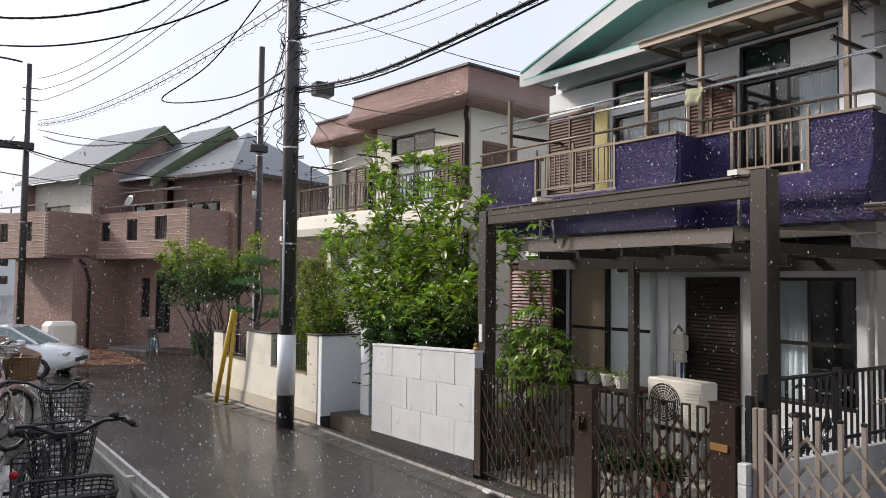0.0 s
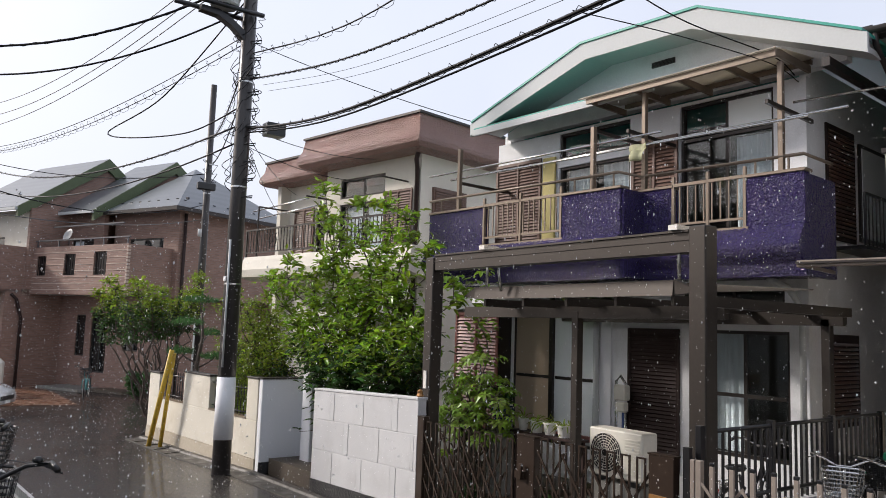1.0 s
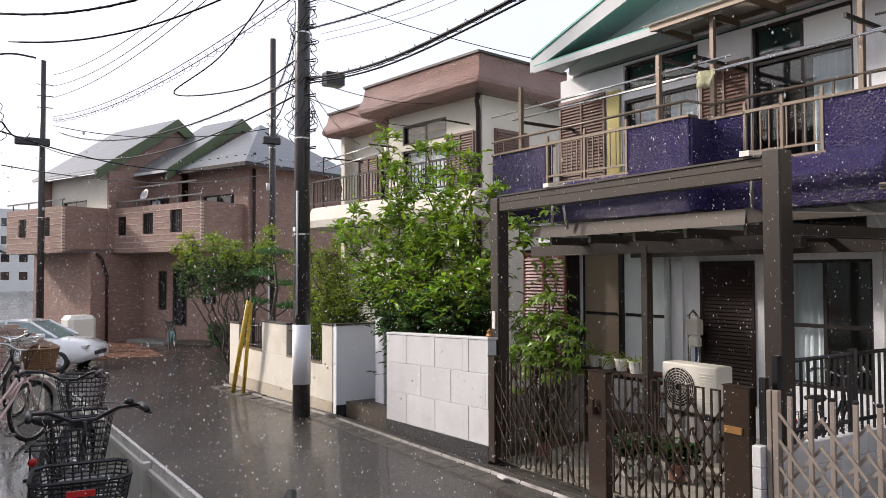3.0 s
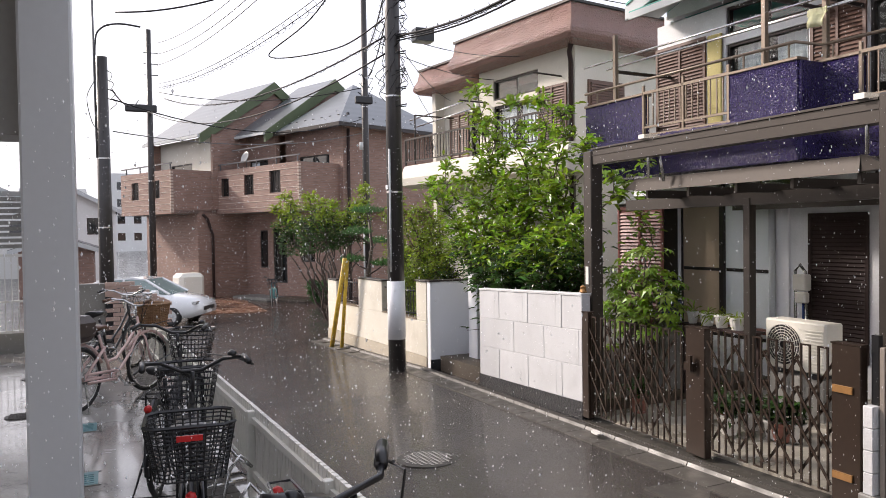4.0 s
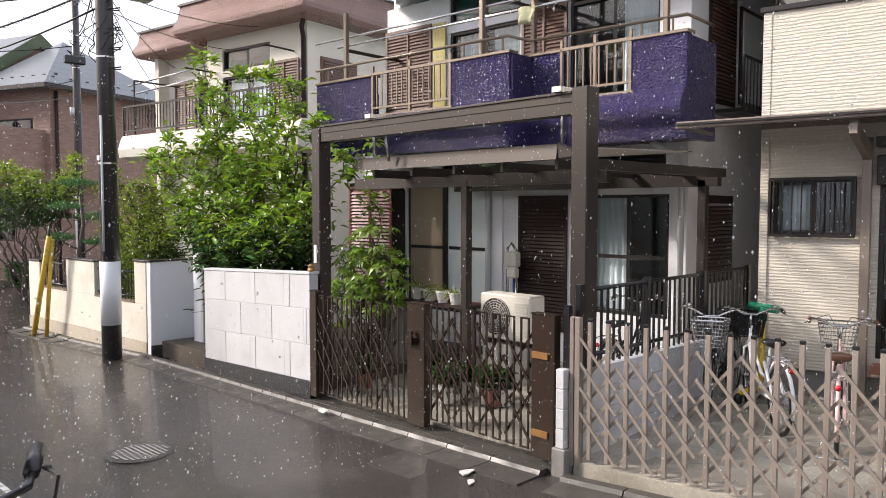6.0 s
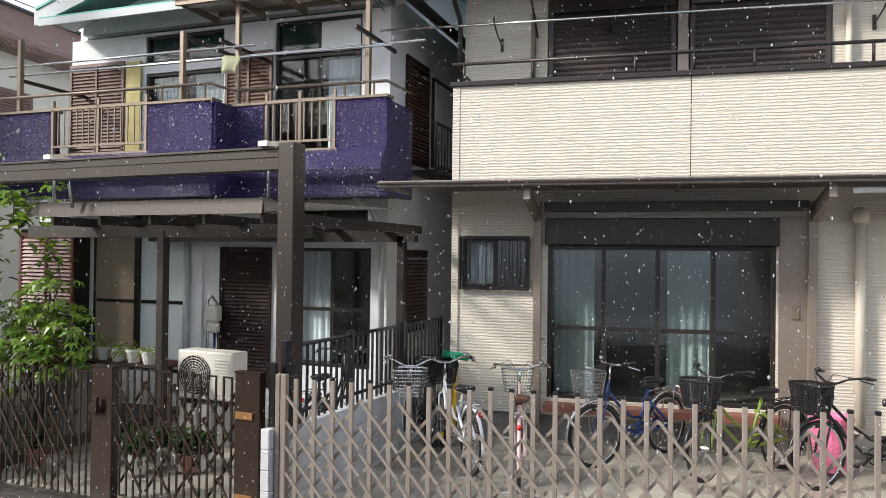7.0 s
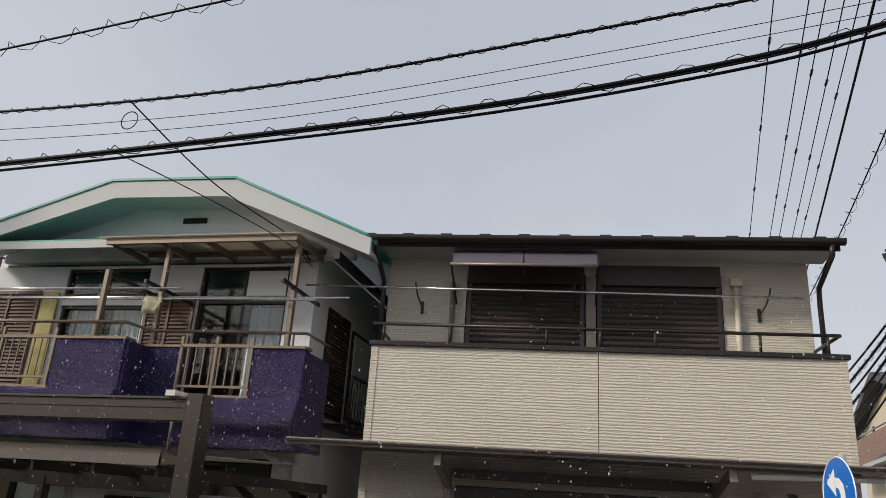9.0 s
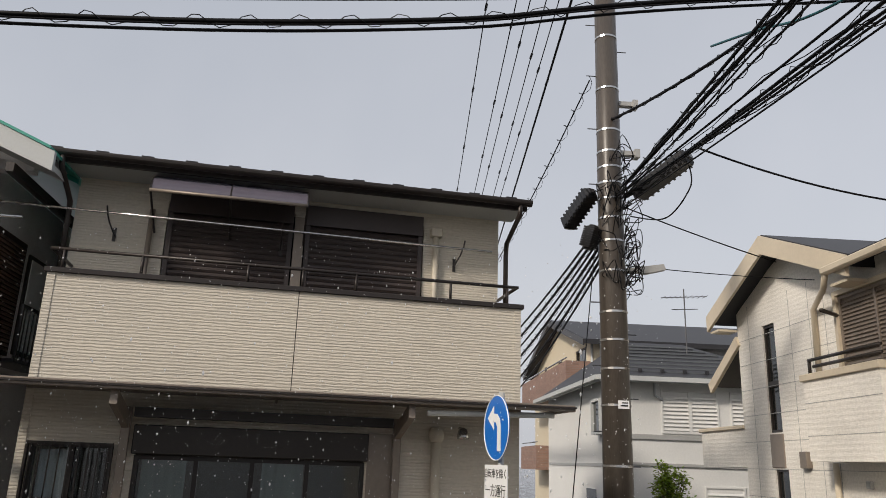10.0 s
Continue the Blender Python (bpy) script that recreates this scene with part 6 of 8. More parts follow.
rods("boom", M_WIREG, ant, [[(0, -0.7, 7.4), (0, 0.7, 7.3)], [(0, -0.4, 7.0), (0, 0.4, 6.95)]], 0.012, 4)
for i in range(9):
    rods("element", M_WIREG, ant, [[(-0.2, -0.65 + i * 0.16, 7.39 - i * 0.01), (0.2, -0.65 + i * 0.16, 7.39 - i * 0.01)]], 0.008, 4)
# far houses and blocks that close the view
for lab, x, y, w, d, h, r, wall in (
        ("far white house with a grey gable roof", -4.6, 50.0, 5.0, 6.0, 4.3, 1.4, M_EWALL), ("far grey house behind the lane", -10.5, 58.0, 6.0, 6.0, 5.0, 1.5, M_EWALL),
        ("far brown shed with a low roof", -3.9, 40.0, 3.2, 4.0, 2.2, 0.6, M_BRICK), ("far pale house beyond the lane's end", -19.0, 52.0, 6.0, 6.0, 5.0, 1.5, M_ECREAM)):
    plain_house(lab, pose(x + w, y, -0.3, 0, 0, 90), w, d, h, r, wall, M_ROOFT, [(0.6, 1.6, 2.8, 3.8), (w - 1.8, w - 0.8, 2.8, 3.8)] if h > 3 else [])
for lab, x, y, w, h in (("distant pale apartment block in the haze", 0.5, 140.0, 14.0, 13.0), ("distant hazy office block", -16.0, 170.0, 12.0, 12.0)):
    b = thing("apartment_block", lab, "building", pose(x, y, 0))
    quick("wall", M_EWALL, b, (0, w, 0, 10, -1, h))
    for i in range(4):
        for j in range(5):
            quick("window", M_GLASSD, b, (1 + j * w / 5.4, 2.2 + j * w / 5.4, -0.03, 0.0, 1.5 + i * 2.9, 2.8 + i * 2.9))
# unseen houses added behind the camera and to the south, closing the street for reflections
for lab, x, y, rz in (("added unseen rendered house across the lane", 14.0, -26.0, 0), ("added unseen pale house down the lane", 4.0, -34.0, 90), ("added cream house behind the garden", 17.0, 14.0, 0)):
    plain_house(lab, pose(x, y, 0, 0, 0, rz), 6.0, 6.0, 5.4, 1.3, M_EWALL, M_ROOFT, [(0.8, 2.2, 3.2, 4.6), (3.6, 5.0, 3.2, 4.6)])


# ================= utility poles and cables =================
def utility_pole(label, x, y, top, r, material=M_POLE, bands=(), steps=True, base=None):
    p = thing("utility_pole", label, "utility pole", pose(x, y, gz(y) if base is None else base))
    bm = bmesh.new()
    z0 = -0.4
    h = top - (gz(y) if base is None else base)
    tube(bm, [(0, 0, z0), (0, 0, h * 0.5), (0, 0, h)], r * 1.15, 16, r1=r * 0.8)
    part("shaft", bm, material, p, smooth=True)
    for z in bands:
        bm = bmesh.new()
        rr = r * (1.15 - 0.35 * z / h) + 0.006
        lathe(bm, [(rr, z - 0.015), (rr, z + 0.015)], 16)
        part("steel_band", bm, M_STEEL, p)
    if steps:
        for i in range(int((h - 2.6) / 0.45)):
            z = 2.4 + i * 0.45
            s = 1 if i % 2 else -1
            rods("step_bolt", M_WIREG, p, [[(0, s * r * 0.7, z), (0, s * (r + 0.13), z)]], 0.009, 4)
    return p


def through_pts(pts, n=10):
    """A smooth line through the points."""
    pts = [Vector(p) for p in pts]
    out = []
    for i in range(len(pts) - 1):
        p0, p1_, p2_, p3_ = pts[max(i - 1, 0)], pts[i], pts[i + 1], pts[min(i + 2, len(pts) - 1)]
        for k in range(n):
            t = k / n
            out.append(0.5 * ((2 * p1_) + (p2_ - p0) * t + (2 * p0 - 5 * p1_ + 4 * p2_ - p3_) * t * t + (3 * p1_ - p0 - 3 * p2_ + p3_) * t ** 3))
    return out + [pts[-1]]


p1 = utility_pole("rain-dark concrete utility pole with a white painted sleeve", 4.92, 13.4, 11.5, 0.145, bands=(3.4, 5.2, 7.2))
bm = bmesh.new()
tube(bm, [(0, 0, 0.62), (0, 0, 1.72)], 0.172, 20, r1=0.168)
part("white_sleeve", bm, M_WHITEP, p1, "white painted protective sleeve", smooth=True)
quick("plate", M_SIGNW, p1, (-0.18, -0.16, -0.09, 0.0, 3.45, 3.53))
bm = bmesh.new()
box(bm, 0.25, 0.62, -0.55, -0.32, 6.15, 6.40, bevel=0.02)
part("junction_box", bm, M_GREYBOX, p1, "grey cable junction box", smooth=False)
quick("box_face", M_BLACK, p1, (0.26, 0.61, -0.575, -0.55, 6.16, 6.39))
rods("cable_guard", M_SOFFIT, p1, [[(-0.14, -0.12, 1.9), (-0.14, -0.12, 4.2)]], 0.02, 6)
bm = bmesh.new()
prism(bm, [(-0.1, 7.98), (-0.1, 8.16), (-0.36, 8.34), (-0.62, 8.45), (-0.95, 8.45), (-0.95, 8.36), (-0.62, 8.33), (-0.36, 8.2)], "y", -0.09, 0.09)
part("transformer_bracket", bm, M_BLACKM, p1)
rods("cross_arm", M_BLACKM, p1, [[(-1.35, -0.2, 8.5), (0.2, -0.2, 8.5)]], 0.045, 6)
rods("cross_arm", M_BLACKM, p1, [[(-1.35, 0.2, 8.5), (0.2, 0.2, 8.5)]], 0.045, 6)
bm = bmesh.new()
lathe(bm, [(0.24, 8.545), (0.27, 8.58), (0.27, 8.7), (0.29, 8.71), (0.29, 8.75), (0.27, 8.76), (0.27, 9.3), (0.25, 9.35)], 16, (-0.5, 0, 0))
part("transformer", bm, M_GREYBOX, p1)
for i in range(10):
    z = 5.0 + i * 0.33
    rods("cable_clamp", M_BLACKM, p1, [[(0.0, -0.14, z), (0.18, -0.22, z + 0.04), (0.22, -0.1, z + 0.02), (0.0, -0.05, z)]], 0.012, 5)
cw = []
for i in range(44):
    a, z = random.uniform(0, 6.28), random.uniform(5.0, 8.2)
    cw.append([(0.17 * math.cos(a + k * 0.5), 0.17 * math.sin(a + k * 0.5), z + 0.13 * k + random.uniform(-0.08, 0.08)) if k % 2 == 0 else (random.uniform(0.2, 0.38) * math.cos(a + k * 0.5), random.uniform(0.2, 0.38) * math.sin(a + k * 0.5), z + 0.12 * k) for k in range(5)])
tagged(rods("cable_tangle", M_WIRE, p1, [through_pts(q, 4) for q in cw], 0.007, 4, joined=True), kind="stuff")

p2 = utility_pole("slim dark utility pole before the brick house", 8.25, 25.2, 10.4, 0.125, bands=(4.0, 7.0, 8.0))
rods("conduit", M_SOFFIT, p2, [[(-0.14, -0.1, 0.2), (-0.14, -0.1, 3.0)]], 0.03, 6)
rods("insulator", M_SOFFIT, p2, [[(-0.2, -0.15, 5.5), (-0.2, -0.15, 5.75)]], 0.07, 8)
tagged(rods("cable_tangle", M_WIRE, p2, [[(0.1 * math.cos(i), 0.1 * math.sin(i), 8.4 - i * 0.12), (0.3 * math.cos(i * 2), 0.3 * math.sin(i * 2), 8.3 - i * 0.1), (0.12, 0.0, 8.0 - i * 0.1)] for i in range(12)], 0.014, 4, joined=True), kind="stuff")
bm = bmesh.new()
box(bm, -0.55, 0.05, -0.75, -0.55, 7.0, 7.25, m=Matrix.Rotation(radians(0), 4, "X"), bevel=0.03)
part("splice_closure", bm, M_BLACK, p2)
p3 = utility_pole("distant utility pole with a black splice box", 1.62, 33.0, 10.75, 0.125, bands=(5.0, 8.0))
bm = bmesh.new()
box(bm, -0.95, 0.25, -0.4, -0.2, 7.75, 8.05, bevel=0.04)
part("splice_closure", bm, M_BLACK, p3)
rods("arm", M_WIREG, p3, [[(-0.2, -0.05, 10.2 - i * 0.45), (0.35, -0.1, 10.2 - i * 0.45)] for i in range(3)], 0.02, 5)
p4 = utility_pole("dark stained utility pole with a thin conduit mast", -0.10, 18.0, 6.3, 0.145, bands=(3.0, 4.5))
rods("mast", M_WIREG, p4, [[(-0.13, -0.05, 4.5), (-0.16, -0.05, 7.9)]], 0.025, 6)
rods("service_head", M_BLACKM, p4, [through_pts([(-0.13, -0.15, 5.5), (-0.12, -0.16, 6.9), (0.0, -0.15, 7.28), (0.35, -0.12, 7.42), (0.8, -0.1, 7.4)], 5)], 0.02, 6)
tagged(rods("cable_tangle", M_WIRE, p4, [through_pts([(0.1, -0.1, 6.4 - i * 0.2), (0.2 + 0.03 * i, -0.2, 6.3 - i * 0.2), (0.15, -0.16, 6.15 - i * 0.2)], 4) for i in range(4)] + [through_pts([(-0.12, -0.1, 6.2), (-0.3, -0.12, 5.8), (-0.22, -0.1, 5.3), (-0.1, -0.1, 5.1)], 5)], 0.008, 4, joined=True), kind="stuff")
p5 = utility_pole("tall brown-stained concrete utility pole at the corner", 10.5, -3.3, 12.0, 0.19, M_POLE5, bands=(2.4, 3.2, 3.7, 4.1, 4.5, 5.1, 5.55, 5.9, 6.2, 6.45, 6.7, 6.95, 7.3, 8.0, 8.9))
quick("plate", M_SIGNW, p5, (-0.215, -0.20, -0.12, 0.03, 3.15, 3.26))
quick("plate_bar", M_BLACK, p5, (-0.218, -0.215, -0.10, 0.0, 3.18, 3.20), (-0.218, -0.215, -0.10, -0.02, 3.22, 3.235))
bm = bmesh.new()
prism(bm, [(-0.15, 0.0), (-0.75, 0.10), (-0.78, 0.02), (-0.5, -0.05), (-0.15, -0.03)], "x", -0.06, 0.06, m=pose(0, 0, 5.15, 0, 0, 0))
part("street_lamp_head", bm, M_GREYBOX, p5, "small grey street lamp")
for pa, pb, wd in (((10.17, -3.6, 6.2), (9.52, -4.13, 6.56), 0.12), ((10.36, -2.98, 6.27), (10.9, -2.74, 5.9), 0.11), ((10.42, -3.02, 5.75), (10.5, -2.95, 5.45), 0.10)):
    pa, pb = Vector(pa) - Vector((10.5, -3.3, 0)), Vector(pb) - Vector((10.5, -3.3, 0))
    ln = (pb - pa).length
    mm = Matrix.Translation((pa + pb) / 2) @ (pb - pa).to_track_quat("X", "Z").to_matrix().to_4x4()
    bm = bmesh.new()
    box(bm, -ln / 2, ln / 2, -wd, wd, -wd * 0.9, wd * 0.9, m=mm, bevel=0.03)
    body = part("splice_closure", bm, M_BLACK, p5, "ribbed black cable splice closure")
    for k in range(9):
        q = -ln * 0.42 + ln * 0.84 * k / 8
        bm = bmesh.new()
        box(bm, q - 0.014, q + 0.014, -wd - 0.004, wd + 0.004, -wd * 0.9 - 0.004, wd * 0.9 + 0.004, m=mm)
        part("rib", bm, M_BLACKM, body)
    for e in (-1, 1):
        bm = bmesh.new()
        box(bm, e * ln / 2 - 0.03, e * ln / 2 + 0.03, -wd * 0.6, wd * 0.6, -wd * 0.55, wd * 0.55, m=mm, bevel=0.015)
        part("end_cap", bm, M_BLACK, body)
for z in (7.75, 6.93):
    quick("bracket", M_GREYBOX, p5, (-0.06, 0.04, -0.46, -0.15, z, z + 0.07), (-0.08, 0.06, -0.46, -0.38, z - 0.03, z + 0.10), label="galvanised steel bracket")
cw = []
for i in range(60):
    a, z = random.uniform(2.2, 5.2), random.uniform(4.9, 7.0)
    cw.append([(0.2 * math.cos(a), 0.2 * math.sin(a), z)] + [(random.uniform(0.22, 0.5) * math.cos(a + k * 0.3), random.uniform(0.22, 0.5) * math.sin(a + k * 0.3), z + random.uniform(-0.25, 0.25)) for k in range(3)] + [(0.2 * math.cos(a + 1), 0.2 * math.sin(a + 1), z - 0.1)])
tagged(rods("cable_tangle", M_WIRE, p5, [through_pts(q, 4) for q in cw], 0.007, 4, joined=True), kind="stuff")
# one more pole out of sight to the south carries the lane's cables
p6 = utility_pole("concrete utility pole further down the lane", 6.2, -12.0, 11.5, 0.16, steps=False)


def sag(a, b, s, n=18):
    a, b = Vector(a), Vector(b)
    return [a.lerp(b, t) - Vector((0, 0, 4 * s * t * (1 - t))) for t in [i / n for i in range(n + 1)]]


def coil(path, r, pitch, turns_off=0.0):
    """Lashing wire wound loosely round a cable."""
    out = []
    d = turns_off
    for a, b in zip(path, path[1:]):
        L = (b - a).length
        n = max(2, int(L / (pitch / 6)))
        for i in range(n):
            ph = 2 * math.pi * (d + L * i / n) / pitch
            side = (b - a).normalized().cross(Vector((0, 0, 1))).normalized()
            out.append(a.lerp(b, i / n) + side * (r * math.sin(ph)) + Vector((0, 0, r * math.cos(ph))))
        d += L
    return out


def cable(label, path, r, lash=None, extra=(), material=M_WIRE, tags=()):
    c = thing("overhead_cable", label, "cable")
    rods("cable", material, c, [path], r, 6)
    for off, rr in extra:
        rods("strand", material, c, [[p + Vector(off) for p in path]], rr, 5)
    if lash:
        rods("lashing_wire", material, c, [coil(path, lash[0], lash[1])], 0.005, 3)
    return c


T1 = (4.98, 13.3)
low = through_pts([(T1[0], T1[1], 5.95), (5.19, 9.7, 5.60), (5.55, 3.1, 5.83), (5.8, -0.4, 6.2), (6.0, -3.2, 6.78), (6.2, -12.0, 8.0)])
cable("thick lashed telecom cable along the lane", low, 0.021, (0.055, 0.42), [((0.02, 0.0, -0.075), 0.015), ((-0.03, 0, -0.05), 0.008)])
mid = through_pts([(T1[0], T1[1], 6.9), (5.2, 9.6, 6.4), (5.45, 4.83, 6.28), (5.75, 1.22, 6.62), (6.0, -4.0, 7.3), (6.2, -12.0, 8.6)])
cable("twisted black service cable along the lane", mid, 0.014, (0.026, 0.2))
cable("thin wire along the lane", [p + Vector((0.25, 0, -0.06 - 0.01 * i / 10)) for i, p in enumerate(mid)], 0.0035)
cable("thin wire along the lane", [p + Vector((0.35, 0, -0.16)) for i, p in enumerate(mid)], 0.0035)
top = through_pts([(T1[0], T1[1], 7.4), (5.2, 9.5, 6.95), (5.45, 4.85, 7.35), (5.75, 1.0, 8.0), (6.2, -12.0, 10.2)])
cable("cable with looped lashing wire along the lane", top, 0.012, (0.07, 0.42))
# service drops to the houses
cable("service drop to the purple-balconied house", through_pts([(5.43, 5.3, 6.28), (6.9, 5.2, 6.0), (8.5, 5.0, 5.9), (8.9, 4.9, 5.7)]), 0.008)
cable("service drop to the purple-balconied house", through_pts([(5.40, 5.4, 5.72), (6.8, 5.15, 5.75), (8.3, 4.9, 5.72), (8.9, 4.85, 5.6)]), 0.006)
cable("service drop to the teal gable", sag((5.0, 13.3, 7.6), (8.25, 10.5, 6.1), 0.08), 0.007)
for i, (x, y, z) in enumerate(((8.2, 14.0, 6.0), (8.0, 17.5, 5.6), (7.8, 18.0, 5.1), (8.3, 14.6, 5.6))):
    cable("thin service drop to the pink-eaved house", sag((5.0, 13.4, 6.0 - 0.12 * i), (x, y, z), 0.15), 0.007)
rg = thing("cable_loop", "spare loop of thin wire under the lane cable", "cable")
bm = bmesh.new()
ring(bm, (5.5, 5.3, 6.1), 0.10, 0.006, "x", 16, 4)
part("loop", bm, M_WIRE, rg)
# cables to the poles beyond
L4, L3, L2 = (0.05, 18.0), (2.2, 33.0), (8.25, 25.2)
cable("sagging thick cable over the lane", sag((4.85, 13.4, 9.0), (-0.1, 18.0, 7.85), 0.55), 0.022, (0.03, 0.5))
cable("sagging black cable over the lane", sag((4.85, 13.4, 8.4), (0.2, 18.0, 7.3), 0.5), 0.018)
cable("looping low cable from the pole", through_pts([(4.85, 13.4, 8.5), (3.9, 15.0, 6.8), (3.2, 16.4, 6.15), (4.2, 14.6, 6.0), (4.85, 13.4, 6.4)]), 0.014)
for z0, z1, s in ((9.8, 10.2, 0.7), (9.5, 9.75, 0.7), (9.2, 9.3, 0.6)):
    cable("high wire to the distant pole", sag((4.85, 13.4, z0), (1.95, 33.0, z1), s), 0.012, material=M_WIREG)
cable("lashed cable to the distant pole", sag((4.9, 13.5, 6.1), (2.2, 33.0, 7.95), 0.7), 0.018, (0.04, 0.6))
cable("black cable to the distant pole", sag((4.9, 13.5, 5.8), (1.2, 33.0, 7.6), 1.0), 0.016)
cable("cable between the poles", sag((0.1, 18.0, 5.6), (1.2, 33.0, 7.9), 0.3), 0.018)
cable("cable between the poles", sag((0.1, 18.0, 5.4), (8.2, 25.2, 6.4), 0.6), 0.014)
cable("cable between the poles", sag((0.1, 18.0, 4.7), (8.2, 25.2, 5.9), 0.35), 0.012, material=M_WIREG)
cable("cable between the poles", sag((4.9, 13.5, 7.2), (8.25, 25.2, 8.6), 0.35), 0.016, (0.05, 0.5))
cable("cable between the poles", sag((4.9, 13.5, 6.6), (8.25, 25.2, 7.7), 0.4), 0.014)
cable("cable between the poles", sag((2.0, 33.0, 8.2), (8.2, 25.2, 7.4), 0.4), 0.016)
cable("ladder-like double wire to the far pole", sag((4.9, 13.5, 7.7), (2.0, 33.0, 8.4), 0.5), 0.010, (0.09, 0.5), [((0, 0, 0.16), 0.010)])
# six high wires over the side street, with insulators
for i, (y0, y1, z) in enumerate(((-1.1, -1.34, 8.0), (-1.45, -1.7, 8.0), (-1.6, -1.85, 7.95), (-1.8, -2.1, 8.0), (-1.95, -2.25, 8.0), (-2.1, -2.5, 8.0))):
    d = (y1 - y0) / 7.3
    pth = sag((-6.0, y0 - 14 * d, z + 0.1), (42.0, y0 + 34 * d, z + 0.1), 0.15, 24)
    w = cable("high wire over the side street", pth, 0.016 if i == 5 else 0.007)
    for k in range(4):
        t = 8.0 + k * 2.1 + 0.35 * i
        q = Vector((t, y0 + d * (t - 8), z - 0.03))
        rods("wire_spacer", M_BLACK, w, [[q - Vector((0.06, 0, 0.0)), q + Vector((0.06, 0, 0.0))]], 0.018, 5)
# bundles at the corner pole
rng = random.Random(77)
for i in range(14):
    far = i >= 7
    k = i % 7
    end = Vector((-4.0, -4.75 if far else -3.05, 6.0 if far else 6.2)) + Vector((0, rng.uniform(-0.22, 0.22), rng.uniform(-0.16, 0.16)))
    a = Vector((10.36, -3.42, 6.62)) + Vector((0, rng.uniform(-0.12, 0.10), rng.uniform(-0.16, 0.16) - (0.2 if far else 0)))
    pth = sag(a, end, 0.02 + 0.02 * k, 26)
    if k in (2, 5):         # slack loops of thin wire
        pth = [q + Vector((0, 0.04 * math.sin(j * 2.1 + i), 0.06 * math.sin(j * 1.3 + i))) for j, q in enumerate(pth)]
    cable("bundled telecom cable at the corner pole", pth, (0.019, 0.013, 0.006, 0.016, 0.010, 0.005, 0.012)[k], (0.05, 0.5) if k in (0, 3) else (0.035, 0.34) if k == 6 else None)
cable("teal telecom cable curving under the bundles", through_pts([(6.9, -3.35, 6.95), (6.2, -3.5, 6.72), (5.6, -3.62, 6.48), (4.95, -3.8, 6.4), (4.0, -4.0, 6.4), (-4.0, -4.6, 6.5)]), 0.013, material=M_TEALC)
cable("service drop to the white boarded house", sag((7.9, -3.6, 6.05), (8.4, -6.9, 5.7), 0.12), 0.012)
cable("slack cable under the splice closure", through_pts([(9.55, -4.15, 6.5), (9.35, -4.05, 6.1), (9.75, -3.85, 5.8), (10.2, -3.5, 5.95)]), 0.010)
for i in range(7):
    cable("bundled telecom cable at the corner pole", sag((10.4, -3.2, 6.0 - 0.1 * i), (30.0, -2.6 - 0.22 * i, 5.6 - 0.2 * i), 0.5), 0.020 + 0.006 * (i % 2), (0.05, 0.5) if i in (1, 3, 5) else None)
cable("lashed cable behind the corner pole", sag((10.4, -3.0, 8.2), (30.0, -2.0, 7.2), 0.6), 0.012, (0.07, 0.45))
cable("telecom cable crossing to the corner pole", sag((6.05, -4.0, 6.95), (10.4, -3.3, 7.6), 0.1), 0.02, (0.03, 0.4))
cable("thin wire from the corner pole", sag((10.5, -3.5, 6.2), (16.0, -14.0, 6.2), 0.3), 0.010)
cable("thin wire from the corner pole", sag((10.5, -3.5, 5.3), (12.0, -12.0, 6.0), 0.2), 0.007)
cable("guy wire of the corner pole", [Vector((10.3, -3.0, 5.5)), Vector((9.4, -2.2, 0.1))], 0.008)


# ================= plants =================
def leaf_mesh(name, spots, material, parent, length, width, fold=0.25, seed=1, droop=0.5):
    """Many small folded leaves: spots are (point, outward direction)."""
    rng = random.Random(seed)
    verts, faces = [], []
    for p, d in spots:
        L = length * rng.uniform(0.6, 1.25)
        W = width * rng.uniform(0.7, 1.2)
        d = (Vector(d) + Vector((rng.gauss(0, 0.5), rng.gauss(0, 0.5), rng.gauss(0, 0.4) - droop * 0.4))).normalized()
        s = d.cross(Vector((rng.gauss(0, 0.35), rng.gauss(0, 0.35), 1))).normalized()
        n = s.cross(d)
        b = len(verts)
        p = Vector(p)
        verts += [p, p + d * L * 0.35 + s * W * 0.5 + n * W * fold, p + d * L * 0.4 - n * 0.0, p + d * L * 0.35 - s * W * 0.5 + n * W * fold,
                  p + d * L * 0.75 + s * W * 0.36 + n * W * fold * 0.6 - Vector((0, 0, droop * L * 0.12)), p + d * L * 0.75 - s * W * 0.36 + n * W * fold * 0.6 - Vector((0, 0, droop * L * 0.12)), p + d * L - Vector((0, 0, droop * L * 0.3))]
        faces += [(b, b + 1, b + 2), (b, b + 2, b + 3), (b + 2, b + 1, b + 4), (b + 2, b + 5, b + 3), (b + 2, b + 4, b + 6), (b + 2, b + 6, b + 5)]
    me = bpy.data.meshes.new(name)
    me.from_pydata([tuple(v) for v in verts], [], faces)
    me.materials.append(material)
    ob = new(name, me)
    ob.parent = parent
    return tagged(ob, kind="stuff")


def limb(rng, a, b, n=12, wob=0.05):
    a, b = Vector(a), Vector(b)
    L = (b - a).length
    return [a.lerp(b, i / n) + Vector((rng.gauss(0, wob), rng.gauss(0, wob), 0)) * (L * 0.5 if 0 < i < n else 0) + Vector((0, 0, 0.0)) for i in range(n + 1)]


